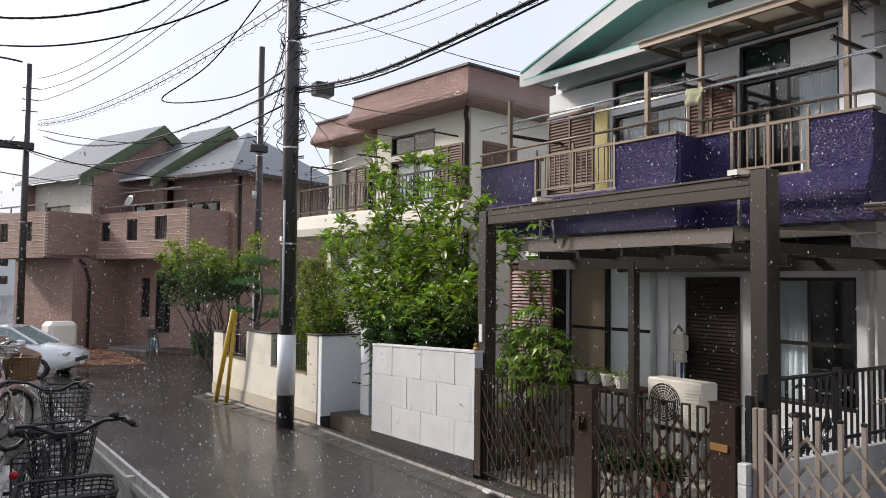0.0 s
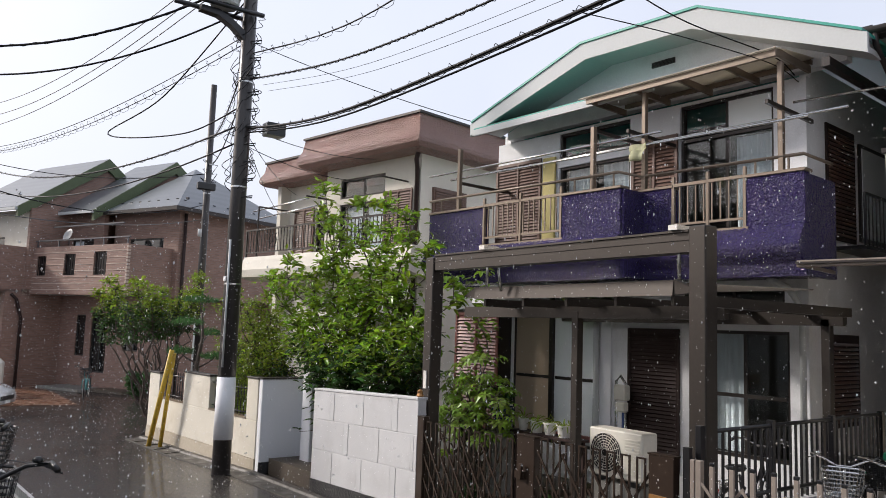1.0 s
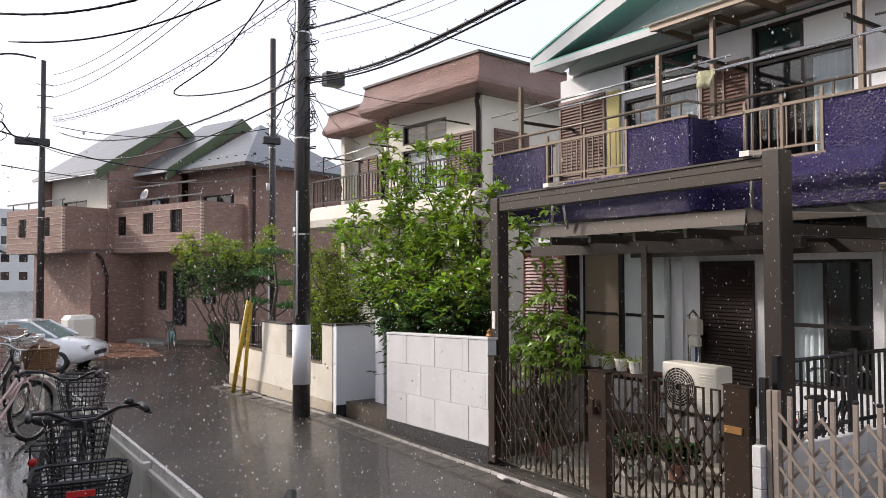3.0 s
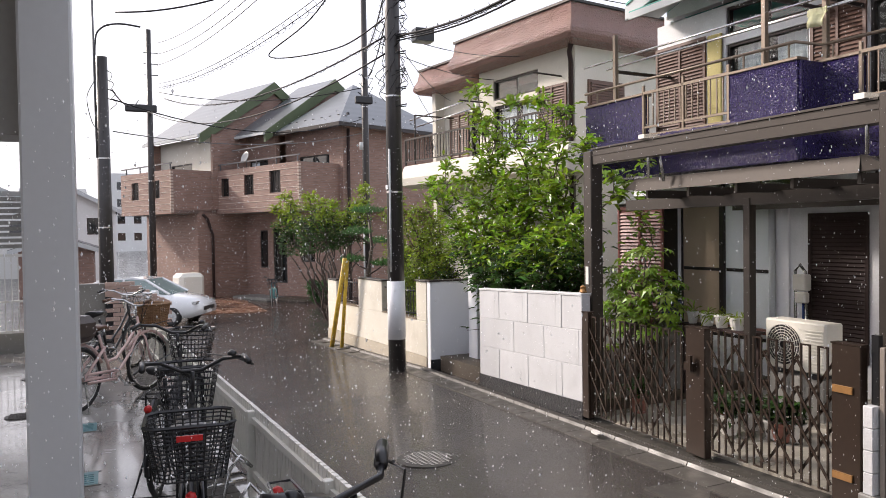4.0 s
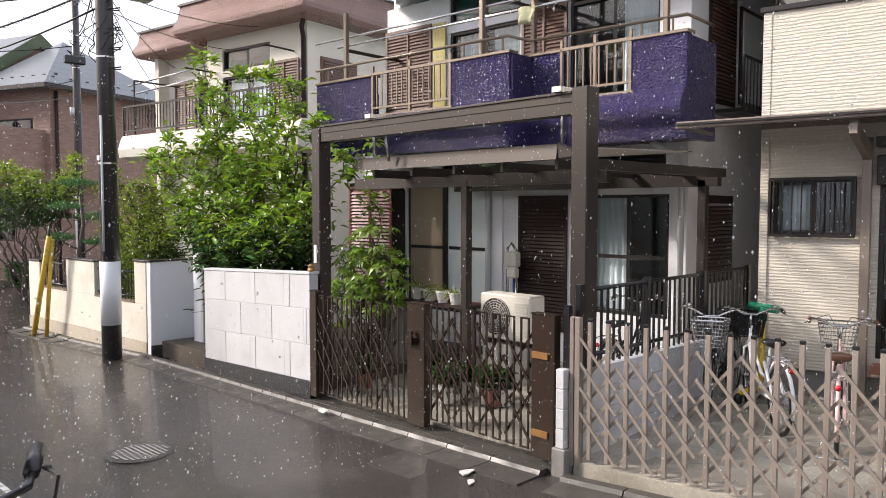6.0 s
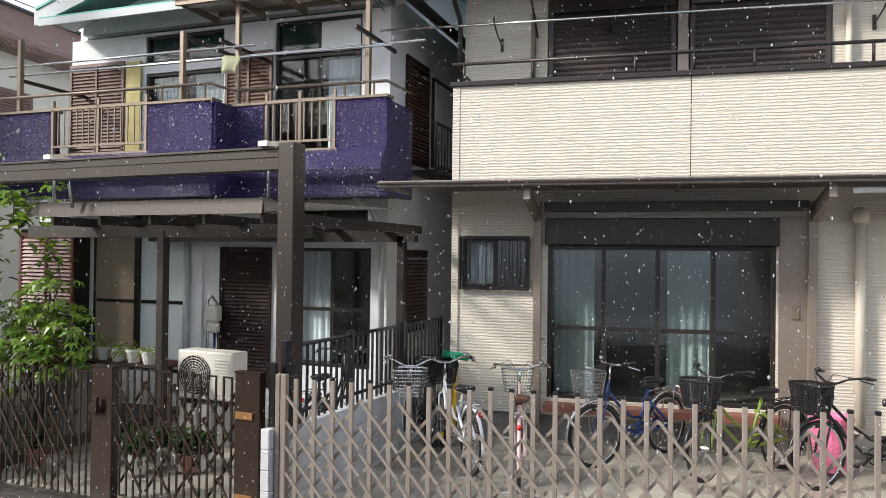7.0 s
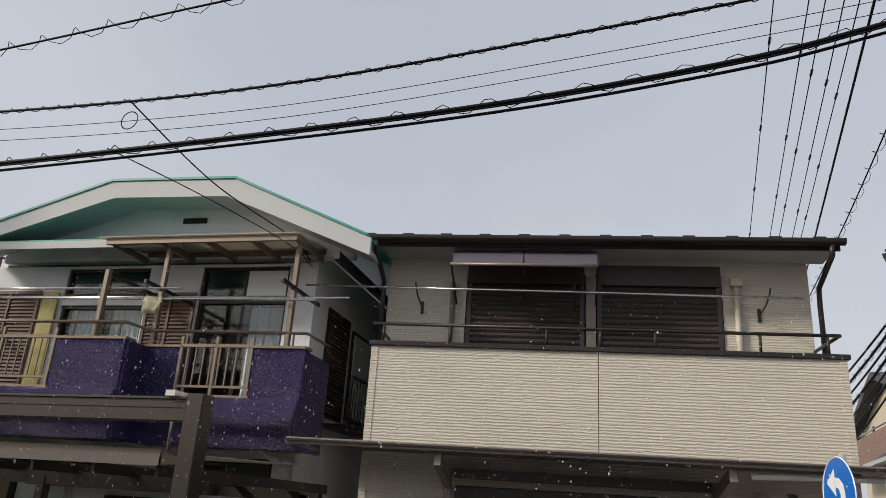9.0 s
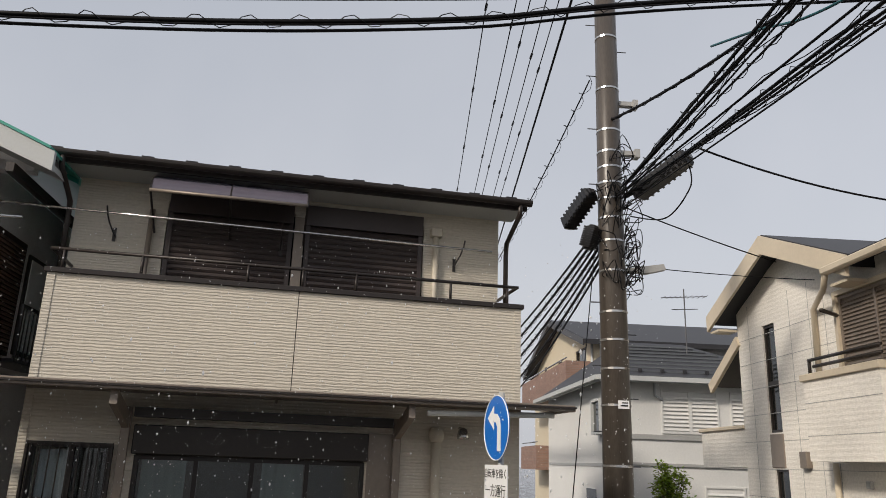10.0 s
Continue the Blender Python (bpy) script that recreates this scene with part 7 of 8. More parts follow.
def shrub(name, label, category, base, tips, leaf, size, per, material, seed, r=0.03, side=0.35, start=0.3, bushy=3, second=None):
    """Stems from a base to tips, side twigs along them, and leaves along every twig."""
    rng = random.Random(seed)
    t = thing(name, label, category, pose(*base))
    bm = bmesh.new()
    spots = []
    for tip in tips:
        ln = limb(rng, (rng.gauss(0, 0.05), rng.gauss(0, 0.05), -0.05), Vector(tip) - Vector(base))
        tube(bm, ln, r, 6, r1=r * 0.25)
        for i, p in enumerate(ln):
            f = i / (len(ln) - 1)
            if f < start:
                continue
            for k in range(bushy):
                out = Vector((rng.gauss(0, 1), rng.gauss(0, 1), rng.uniform(-0.1, 0.9))).normalized()
                q = p + out * side * rng.uniform(0.5, 1.2) * (1.15 - 0.75 * f)
                tube(bm, [p, p.lerp(q, 0.5) + Vector((0, 0, 0.02)), q], r * 0.3, 4, r1=r * 0.12)
                for j in range(per):
                    u = rng.uniform(0.2, 1.05)
                    spots.append((p.lerp(q, u) + Vector((rng.gauss(0, 0.06), rng.gauss(0, 0.06), rng.gauss(0, 0.06))), (out * 0.6 + Vector((rng.gauss(0, 0.7), rng.gauss(0, 0.7), 0.2))).normalized()))
            for j in range(4):
                spots.append((p, Vector((rng.gauss(0, 1), rng.gauss(0, 1), 0.3)).normalized()))
    part("trunk", bm, M_BARK, t, smooth=True)
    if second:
        # upper leaves take the brighter second material: lit tips put into the colour
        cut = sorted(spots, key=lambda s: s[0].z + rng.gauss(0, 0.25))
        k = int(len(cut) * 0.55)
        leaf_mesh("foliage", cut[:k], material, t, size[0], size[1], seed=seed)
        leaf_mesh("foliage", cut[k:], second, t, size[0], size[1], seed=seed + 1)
    else:
        leaf_mesh("foliage", spots, material, t, size[0], size[1], seed=seed)
    return t


rng0 = random.Random(5)
tips = [(6.5, 13.0, 4.9), (6.6, 11.6, 4.45), (6.5, 10.1, 4.05), (6.4, 10.6, 4.3), (6.3, 12.3, 4.2), (6.2, 13.9, 3.5), (6.1, 14.3, 3.2), (6.6, 9.7, 3.5), (6.9, 9.3, 3.0), (6.2, 12.8, 3.2), (6.4, 11.9, 3.6), (6.5, 10.9, 3.5), (6.1, 11.2, 3.0),
        (6.0, 12.9, 2.3), (5.95, 12.2, 2.0), (5.9, 11.5, 1.9), (5.9, 10.7, 1.95), (5.95, 10.0, 2.1), (6.2, 9.4, 2.3), (6.0, 9.8, 1.6), (5.85, 10.9, 1.55), (5.9, 11.8, 1.6), (6.4, 9.3, 1.8), (6.5, 10.2, 2.8), (6.7, 12.6, 2.8)]
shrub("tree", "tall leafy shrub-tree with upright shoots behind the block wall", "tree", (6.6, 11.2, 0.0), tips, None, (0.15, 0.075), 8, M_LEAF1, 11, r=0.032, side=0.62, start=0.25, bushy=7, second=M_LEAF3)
shrub("tree", "young upright shoots behind the carport post", "tree", (7.6, 9.1, 0.2), [(7.0, 8.75, 3.2), (7.1, 8.95, 2.9)], None, (0.14, 0.07), 4, M_LEAF3, 12, r=0.016, side=0.2, start=0.62, bushy=2)
# yellow-green bushes behind the cream wall
tips = [(6.2 + rng0.uniform(-0.5, 0.6), 13.8 + rng0.uniform(0, 3.0), rng0.uniform(1.7, 3.0)) for i in range(16)]
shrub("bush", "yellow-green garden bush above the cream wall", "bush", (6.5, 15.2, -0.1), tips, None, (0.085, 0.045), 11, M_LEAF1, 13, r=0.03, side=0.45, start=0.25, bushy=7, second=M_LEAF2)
tips = [(5.95 + rng0.uniform(-0.25, 0.3), 14.6 + rng0.uniform(-0.6, 1.1), rng0.uniform(1.0, 1.9)) for i in range(9)]
shrub("bush", "bright feathery green conifer bush behind the wall", "bush", (6.05, 14.9, -0.1), tips, None, (0.07, 0.018), 22, M_LEAF2, 14, r=0.02, side=0.3, start=0.15, bushy=5)
# broad tree before the brick house
tips = [(5.6 + rng0.uniform(-1.3, 1.2), 20.9 + rng0.uniform(-1.2, 1.2), rng0.uniform(2.4, 3.5)) for i in range(20)]
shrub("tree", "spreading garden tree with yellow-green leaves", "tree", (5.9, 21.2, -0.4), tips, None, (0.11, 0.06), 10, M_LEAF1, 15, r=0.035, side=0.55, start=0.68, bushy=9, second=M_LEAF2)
# low shrubs at the brick house
tips = [(6.9 + rng0.uniform(-0.6, 0.6), 26.6 + rng0.uniform(-0.4, 0.4), rng0.uniform(0.1, 0.5)) for i in range(10)]
shrub("bush", "low dark shrub in pots by the brick house", "bush", (6.9, 26.6, -0.35), tips, None, (0.10, 0.06), 10, M_LEAF4, 16, r=0.02, side=0.25, start=0.3, bushy=4)
# round bush across the side street
tips = [(16.9 + rng0.uniform(-0.4, 0.4), -6.45 + rng0.uniform(-0.42, 0.42), rng0.uniform(1.6, 2.5)) for i in range(11)]
shrub("bush", "yellow-green bush before the pale grey house", "bush", (16.9, -6.45, -0.1), tips, None, (0.10, 0.055), 9, M_LEAF1, 19, r=0.02, side=0.3, start=0.45, bushy=5, second=M_LEAF2)
# clipped pine with cloud pads
pine = thing("pine_tree", "small cloud-pruned garden pine", "tree", pose(6.0, 18.3, -0.3))
bm = bmesh.new()
tr = [(0, 0, 0), (0.12, 0.1, 0.8), (-0.05, -0.1, 1.5), (0.1, 0.0, 2.2), (0.05, 0.05, 2.9)]
tube(bm, tr, 0.08, 7, r1=0.03)
pads = [((0.0, 0.0, 3.1), 0.42), ((-0.4, -0.3, 2.55), 0.36), ((0.35, 0.35, 2.3), 0.34), ((-0.35, 0.2, 1.85), 0.32), ((0.3, -0.3, 1.75), 0.3)]
spots = []
rngp = random.Random(3)
for c, r in pads:
    tube(bm, [(0.02, 0, c[2] - 0.25), (c[0] * 0.6, c[1] * 0.6, c[2] - 0.12), c], 0.025, 5, r1=0.012)
    for i in range(420):
        a, q = rngp.uniform(0, 6.28), math.sqrt(rngp.random())
        spots.append((Vector(c) + Vector((r * q * math.cos(a), r * q * math.sin(a), rngp.uniform(-0.05, 0.14) * (1.3 - q))), Vector((rngp.gauss(0, 0.5), rngp.gauss(0, 0.5), 0.9)).normalized()))
part("trunk", bm, M_BARK, pine, smooth=True)
leaf_mesh("foliage", spots, M_LEAF4, pine, 0.11, 0.02, seed=5, droop=0.0)

# fatsia with palmate leaves
fat = thing("fatsia", "glossy fatsia shrub with palmate leaves beside the bay", "shrub", pose(6.75, 8.55, 0.1))
bm = bmesh.new()
fr = random.Random(8)
heads = []
for i in range(16):
    tip = Vector((fr.uniform(-0.4, 0.35), fr.uniform(-0.6, 0.62), fr.uniform(0.7, 1.55)))
    if i == 0:
        tip = Vector((0.0, -0.15, 1.8))
    ln = limb(fr, (fr.gauss(0, 0.05), fr.gauss(0, 0.05), 0), tip)
    tube(bm, ln, 0.018, 5, r1=0.01)
    heads.append(tip)
verts, faces = [], []
for h in heads:
    for k in range(13):
        d = Vector((fr.gauss(0, 1), fr.gauss(0, 1), fr.uniform(-0.3, 0.8))).normalized()
        c = h + d * fr.uniform(0.12, 0.32)
        tube(bm, [h, c], 0.004, 3)
        up = (Vector((0, 0, 1)) + d * 0.5 + Vector((fr.gauss(0, 0.2), fr.gauss(0, 0.2), 0))).normalized()
        e1 = (d - up * d.dot(up)).normalized()
        e2 = up.cross(e1)
        R = fr.uniform(0.12, 0.21)
        for lobe in range(7):
            a = radians(-120 + 40 * lobe)
            ax = e1 * math.cos(a) + e2 * math.sin(a)
            sd = -e1 * math.sin(a) + e2 * math.cos(a)
            Lr = R * (1.0 - 0.25 * abs(lobe - 3) / 3)
            b = len(verts)
            verts += [c, c + ax * Lr * 0.55 + sd * Lr * 0.16 + up * 0.012, c + ax * Lr - up * Lr * 0.25, c + ax * Lr * 0.55 - sd * Lr * 0.16 + up * 0.012]
            faces += [(b, b + 1, b + 2, b + 3)]
part("trunk", bm, M_BARK, fat)
me = bpy.data.meshes.new("foliage")
me.from_pydata([tuple(v) for v in verts], [], faces)
me.materials.append(M_LEAF3)
o = new("foliage", me)
o.parent = fat
tagged(o, kind="stuff")


# potted plants on a low bench
bench = thing("plant_bench", "dark low bench carrying flower pots", "bench")
quick("seat", M_SHUTD, bench, (7.06, 7.32, 6.85, 8.1, 0.93, 0.96))
for y in (6.9, 8.0):
    for x in (7.08, 7.26):
        quick("leg", M_SHUTD, bench, (x, x + 0.04, y, y + 0.04, 0.0, 0.93))


def pot_plant(label, x, y, z, r, h, material, leaves, size, seed, grass=False):
    p = thing("potted_plant", label, "potted plant", pose(x, y, z))
    bm = bmesh.new()
    lathe(bm, [(r * 0.72, 0), (r * 0.98, h * 0.85), (r * 1.08, h * 0.86), (r * 1.08, h), (r * 0.95, h), (r * 0.9, h * 0.9)], 14)
    part("pot", bm, material, p, smooth=False)
    g = random.Random(seed)
    sp = []
    for i in range(leaves):
        a = g.uniform(0, 6.28)
        sp.append((Vector((g.gauss(0, r * 0.35), g.gauss(0, r * 0.35), h * 0.95 + (0 if grass else g.uniform(0, 0.18)))), Vector((math.cos(a), math.sin(a), g.uniform(0.4, 1.4))).normalized()))
    leaf_mesh("leaves", sp, M_LEAF2 if grass else M_LEAF1, p, size, size * (0.09 if grass else 0.45), seed=seed, droop=1.2 if grass else 0.4)
    return p


for i, (y, r) in enumerate(((7.95, 0.075), (7.68, 0.10), (7.42, 0.095), (7.15, 0.11))):
    pot_plant("small white pot with a spiky grass plant on the bench", 7.18, y, 0.96, r, 0.16, M_POTW, 30 if i else 10, 0.20, 40 + i, grass=True)
pot_plant("blue glazed pot with a leafy plant on the bench end", 7.1, 8.3, 0.95, 0.16, 0.3, M_POTB, 60, 0.22, 50)
quick("pot_stand", M_CONC, bench, (6.95, 7.25, 8.14, 8.46, 0.0, 0.95))
for i in range(9):
    pot_plant("leafy plant in a pot on the yard floor", 5.95 + fr.uniform(0, 0.8), 6.3 + fr.uniform(-0.6, 1.7), -0.03, 0.11, 0.2, M_POTW if i % 3 else M_RUST, 50, 0.16, 60 + i)


# ================= yard fittings =================
ac = thing("air_conditioner", "ivory outdoor air-conditioning unit with a round fan grille", "air conditioner", pose(7.5, 7.02, 0.44))
quick("casing", M_ACW, ac, (0.0, 0.30, -0.88, 0.0, 0.06, 0.66), bevel=0.02)
quick("foot", M_BLACK, ac, (-0.01, 0.31, -0.2, -0.12, 0.0, 0.06))
quick("foot", M_BLACK, ac, (-0.01, 0.31, -0.78, -0.70, 0.0, 0.06))
bm = bmesh.new()
for k in range(7):
    ring(bm, (-0.02, -0.29, 0.36), 0.05 + 0.033 * k, 0.005, "x", 24, 4)
for k in range(18):
    a = k * math.pi / 9
    tube(bm, [(-0.02, -0.29 + 0.05 * math.cos(a), 0.36 + 0.05 * math.sin(a)), (-0.02, -0.29 + 0.25 * math.cos(a), 0.36 + 0.25 * math.sin(a))], 0.004, 4)
part("fan_grille", bm, M_ACW, ac)
# flat black disc on the casing, painting the dark behind the grille
bm = bmesh.new()
tube(bm, [(-0.006, -0.29, 0.36), (0.004, -0.29, 0.36)], 0.25, 28)
part("fan_recess", bm, M_BLACK, ac)
for i in range(12):
    quick("louvre", M_ACW, ac, (-0.012, 0.0, -0.84, -0.60, 0.14 + i * 0.038, 0.155 + i * 0.038))
quick("stand", M_CONC, ac, (0.0, 0.3, -0.85, -0.05, -0.55, 0.0))
gm = thing("gas_meter", "pale grey gas meter with pipes on the wall", "gas meter", pose(8.86, 7.55, 0))
quick("meter_body", M_ACW, gm, (-0.16, -0.02, -0.11, 0.11, 1.32, 1.55), bevel=0.02)
quick("meter_head", M_ACW, gm, (-0.14, -0.03, -0.09, 0.09, 1.15, 1.30), bevel=0.02)
rods("pipe", M_STEEL, gm, [[(-0.06, 0.13, 0.1), (-0.06, 0.13, 1.6), (-0.06, 0.05, 1.68), (-0.06, -0.05, 1.56)]], 0.022, 6)
rods("pipe", M_BLUEBIKE, gm, [[(-0.06, 0.0, 0.1), (-0.06, 0.0, 1.15)]], 0.02, 6)
rods("pipe", M_STEEL, gm, [[(-0.06, -0.05, 0.1), (-0.06, -0.05, 1.15)]], 0.018, 6)

# one-way sign on its post
SG = pose(7.15, -1.18, 0, 0, 0, 15)
sgp = thing("road_sign", "round blue arrow sign over a white plate on a steel post", "road sign", SG)
rods("post", M_GREYBOX, sgp, [[(0, -0.05, 0.0), (0, -0.05, 3.15)]], 0.03, 8)
bm = bmesh.new()
tube(bm, [(0, -0.003, 2.83), (0, 0.003, 2.83)], 0.295, 36)
disc = part("sign_disc", bm, M_SIGNB, sgp)
bm = bmesh.new()
ring(bm, (0, 0.004, 2.83), 0.29, 0.006, "y", 36, 4)
part("sign_rim", bm, M_SIGNW, disc)
# the reader's left is local +x
bm = bmesh.new()
prism(bm, [(-0.11, -0.21), (-0.03, -0.21), (-0.03, 0.0), (0.0, 0.045), (0.06, 0.05), (0.06, 0.13), (-0.03, 0.12), (-0.09, 0.07), (-0.11, 0.0)], "y", 0.004, 0.007, m=Matrix.Translation((0, 0, 2.83)))
prism(bm, [(0.05, -0.02), (0.20, 0.09), (0.05, 0.20)], "y", 0.004, 0.007, m=Matrix.Translation((0, 0, 2.83)))
part("arrow", bm, M_SIGNW, disc)
plate = quick("plate", M_SIGNW, sgp, (-0.26, 0.26, -0.004, 0.004, 2.02, 2.50))


def lettering(name, text, size, x, z, parent, material=M_BLACK):
    cu = bpy.data.curves.new(name, "FONT")
    cu.body = text
    cu.size = size
    cu.extrude = 0.001
    cu.align_x, cu.align_y = "CENTER", "CENTER"
    ob = new(name, cu)
    ob.parent = parent
    ob.matrix_basis = Matrix.Translation((x, 0.006, z)) @ Matrix.Rotation(math.pi, 4, "Z") @ Matrix.Rotation(math.pi / 2, 4, "X")
    cu.materials.append(material)
    return ob


lettering("lettering", "自転車を除く", 0.088, 0.0, 2.42, plate)
lettering("lettering", "一方通行", 0.115, 0.0, 2.27, plate)
bm = bmesh.new()
prism(bm, [(-0.18, 2.10), (0.06, 2.10), (0.06, 2.07), (0.20, 2.125), (0.06, 2.18), (0.06, 2.15), (-0.18, 2.15)], "y", 0.004, 0.007)
part("plate_arrow", bm, M_BLACK, plate)


# ================= bicycles =================
def bicycle(label, m, frame, steer=0.0, front="wire", rear=None, saddle=M_BLACK, grip=M_BLACK, bars="swept", metal=M_STEEL, fender=None, stand=True, scale=1.0, tag=False, seat_h=0.83, grip_r=0.017):
    b = thing("bicycle", label, "bicycle", m @ Matrix.Scale(scale, 4), group="parked bicycles")
    R = 0.33
    def wheel(x, parent, mm=None):
        bm = bmesh.new()
        ring(bm, (x, 0, R), R - 0.018, 0.020, "y", 30, 6)
        ty = part("tyre", bm, M_RUBBER, parent, smooth=True)
        bm = bmesh.new()
        ring(bm, (x, 0, R), R - 0.045, 0.010, "y", 30, 5)
        rim = part("rim", bm, M_STEEL, parent, smooth=True)
        bm = bmesh.new()
        for k in range(28):
            a = 2 * math.pi * k / 28
            tube(bm, [(x + 0.02 * math.cos(a + 1.2), 0.025 * (1 if k % 2 else -1), R + 0.02 * math.sin(a + 1.2)), (x + (R - 0.045) * math.cos(a), 0, R + (R - 0.045) * math.sin(a))], 0.0016, 3, caps=False)
        tube(bm, [(x, -0.04, R), (x, 0.04, R)], 0.022, 8)
        sp = part("spokes", bm, M_STEEL, parent)
        return (ty, rim, sp)

    def arc(x, r, a0, a1, n=12):
        return [(x + r * math.cos(radians(a)), 0, R + r * math.sin(radians(a))) for a in [a0 + (a1 - a0) * i / n for i in range(n + 1)]]

    rods("frame", frame, b, [[(0.40, 0, 0.88), (0.46, 0, 0.66)], [(0.44, 0, 0.70), (0.28, 0, 0.50), (0.10, 0, 0.34), (-0.06, 0, 0.29)], [(0.42, 0, 0.80), (0.22, 0, 0.60), (0.02, 0, 0.46), (-0.13, 0, 0.45)],
                             [(-0.06, 0, 0.29), (-0.24, 0, seat_h - 0.08)], [(-0.20, 0.045, 0.62), (-0.55, 0.055, R)], [(-0.20, -0.045, 0.62), (-0.55, -0.055, R)], [(-0.06, 0.04, 0.29), (-0.55, 0.055, R)], [(-0.06, -0.04, 0.29), (-0.55, -0.055, R)]], 0.016, 8)
    rear_w = new("rear_wheel")
    rear_w.parent = b
    wheel(-0.55, rear_w)
    fm = fender or metal
    rods("mudguard", fm, b, [arc(-0.55, R + 0.03, 20, 195)], 0.018, 6)
    rods("chain_guard", frame, b, [[(-0.06, -0.06, 0.35), (-0.5, -0.07, 0.38)], [(-0.06, -0.06, 0.26), (-0.5, -0.07, 0.29)]], 0.016, 6)
    bm = bmesh.new()
    ring(bm, (-0.06, -0.06, 0.29), 0.08, 0.008, "y", 16, 4)
    tube(bm, [(-0.06, -0.09, 0.29), (0.06, -0.09, 0.18)], 0.012, 6)
    tube(bm, [(-0.06, 0.09, 0.29), (-0.18, 0.09, 0.40)], 0.012, 6)
    box(bm, 0.02, 0.10, -0.18, -0.10, 0.165, 0.19)
    box(bm, -0.22, -0.14, 0.10, 0.18, 0.39, 0.415)
    part("crank", bm, metal, b)
    # saddle
    bm = bmesh.new()
    rings = []
    for x, w, z in ((-0.14, 0.04, 0.0), (-0.13, 0.105, 0.012), (-0.06, 0.115, 0.015), (0.02, 0.06, 0.01), (0.10, 0.03, 0.0), (0.15, 0.022, -0.008)):
        rings.append([bm.verts.new((x - 0.25, w * math.cos(a), seat_h + z + (0.022 if math.sin(a) > 0 else 0.05) * math.sin(a))) for a in [k * math.pi / 5 for k in range(10)]])
    for a, c in zip(rings, rings[1:]):
        for k in range(10):
            bm.faces.new((a[k], a[(k + 1) % 10], c[(k + 1) % 10], c[k]))
    bm.faces.new(rings[0][::-1])
    bm.faces.new(rings[-1])
    part("saddle", bm, saddle, b, smooth=True)
    rods("rack", metal, b, [[(-0.30, 0.05, 0.70), (-0.62, 0.06, 0.72), (-0.78, 0.05, 0.72), (-0.78, -0.05, 0.72), (-0.62, -0.06, 0.72), (-0.30, -0.05, 0.70)], [(-0.60, 0.06, 0.72), (-0.55, 0.07, R)], [(-0.60, -0.06, 0.72), (-0.55, -0.07, R)], [(-0.45, 0.055, 0.715), (-0.45, -0.055, 0.715)], [(-0.62, 0.055, 0.72), (-0.62, -0.055, 0.72)]], 0.007, 5)
    rods("rear_light", M_RED, b, [[(-0.81, 0, 0.66), (-0.84, 0, 0.66)]], 0.025, 8)
    if stand:
        rods("kickstand", metal, b, [[(-0.55, 0.07, 0.30), (-0.60, 0.16, 0.0), (-0.60, -0.16, 0.0), (-0.55, -0.07, 0.30)]], 0.010, 5)
    # steered part
    s = new("fork_assembly")
    s.parent = b
    s.matrix_basis = Matrix.Translation((0.43, 0, 0)) @ Matrix.Rotation(radians(steer), 4, "Z") @ Matrix.Translation((-0.43, 0, 0))
    wheel(0.56, s)
    rods("fork", frame, s, [[(0.455, 0, 0.68), (0.47, 0.05, 0.64), (0.56, 0.055, R)], [(0.455, 0, 0.68), (0.47, -0.05, 0.64), (0.56, -0.055, R)]], 0.012, 6)
    rods("mudguard", fm, s, [arc(0.56, R + 0.03, -10, 150)], 0.018, 6)
    if bars == "swept":
        hb_ = [[(0.40, 0, 0.86), (0.385, 0, 1.0)], [(0.20, 0.29, 1.06), (0.30, 0.28, 1.08), (0.40, 0.18, 1.06), (0.42, 0.06, 1.0), (0.42, -0.06, 1.0), (0.40, -0.18, 1.06), (0.30, -0.28, 1.08), (0.20, -0.29, 1.06)]]
        gr = [[(0.20, 0.29, 1.06), (0.31, 0.28, 1.08)], [(0.20, -0.29, 1.06), (0.31, -0.28, 1.08)]]
    else:
        hb_ = [[(0.40, 0, 0.86), (0.385, 0, 1.04)], [(0.30, 0.29, 1.10), (0.40, 0.12, 1.06), (0.40, -0.12, 1.06), (0.30, -0.29, 1.10)]]
        gr = [[(0.30, 0.29, 1.10), (0.37, 0.17, 1.075)], [(0.30, -0.29, 1.10), (0.355, -0.195, 1.08)]]
    rods("handlebar", metal, s, hb_, 0.0115, 8)
    for g in gr:
        rods("grip", grip, s, [g], grip_r, 8)
    rods("brake_lever", metal, s, [[(0.36, 0.26, 1.06), (0.27, 0.33, 1.03)], [(0.36, -0.26, 1.06), (0.27, -0.33, 1.03)]], 0.006, 5)
    rods("brake_cable", M_BLACK, s, [[(0.37, 0.22, 1.07), (0.50, 0.10, 1.10), (0.52, 0.02, 0.95), (0.45, 0, 0.75)], [(0.37, -0.22, 1.07), (0.52, -0.10, 1.08), (0.53, 0.0, 0.9), (0.45, 0.02, 0.72)]], 0.004, 4)
    bm = bmesh.new()
    lathe(bm, [(0.025, 0), (0.028, 0.015), (0.012, 0.03)], 10, (0.34, -0.22, 1.085))
    part("bell", bm, metal, s, smooth=True)
    rods("headlight", M_BLACK, s, [[(0.52, 0.0, 0.62), (0.60, 0.0, 0.62)]], 0.035, 8)

    def basket(name, cx, zc, material, solid, parent, w=0.36, d=0.27, h=0.26, thick=0.004):
        bm = bmesh.new()
        def rect(z, k):
            a, c = d * k / 2, w * k / 2
            q = 0.05
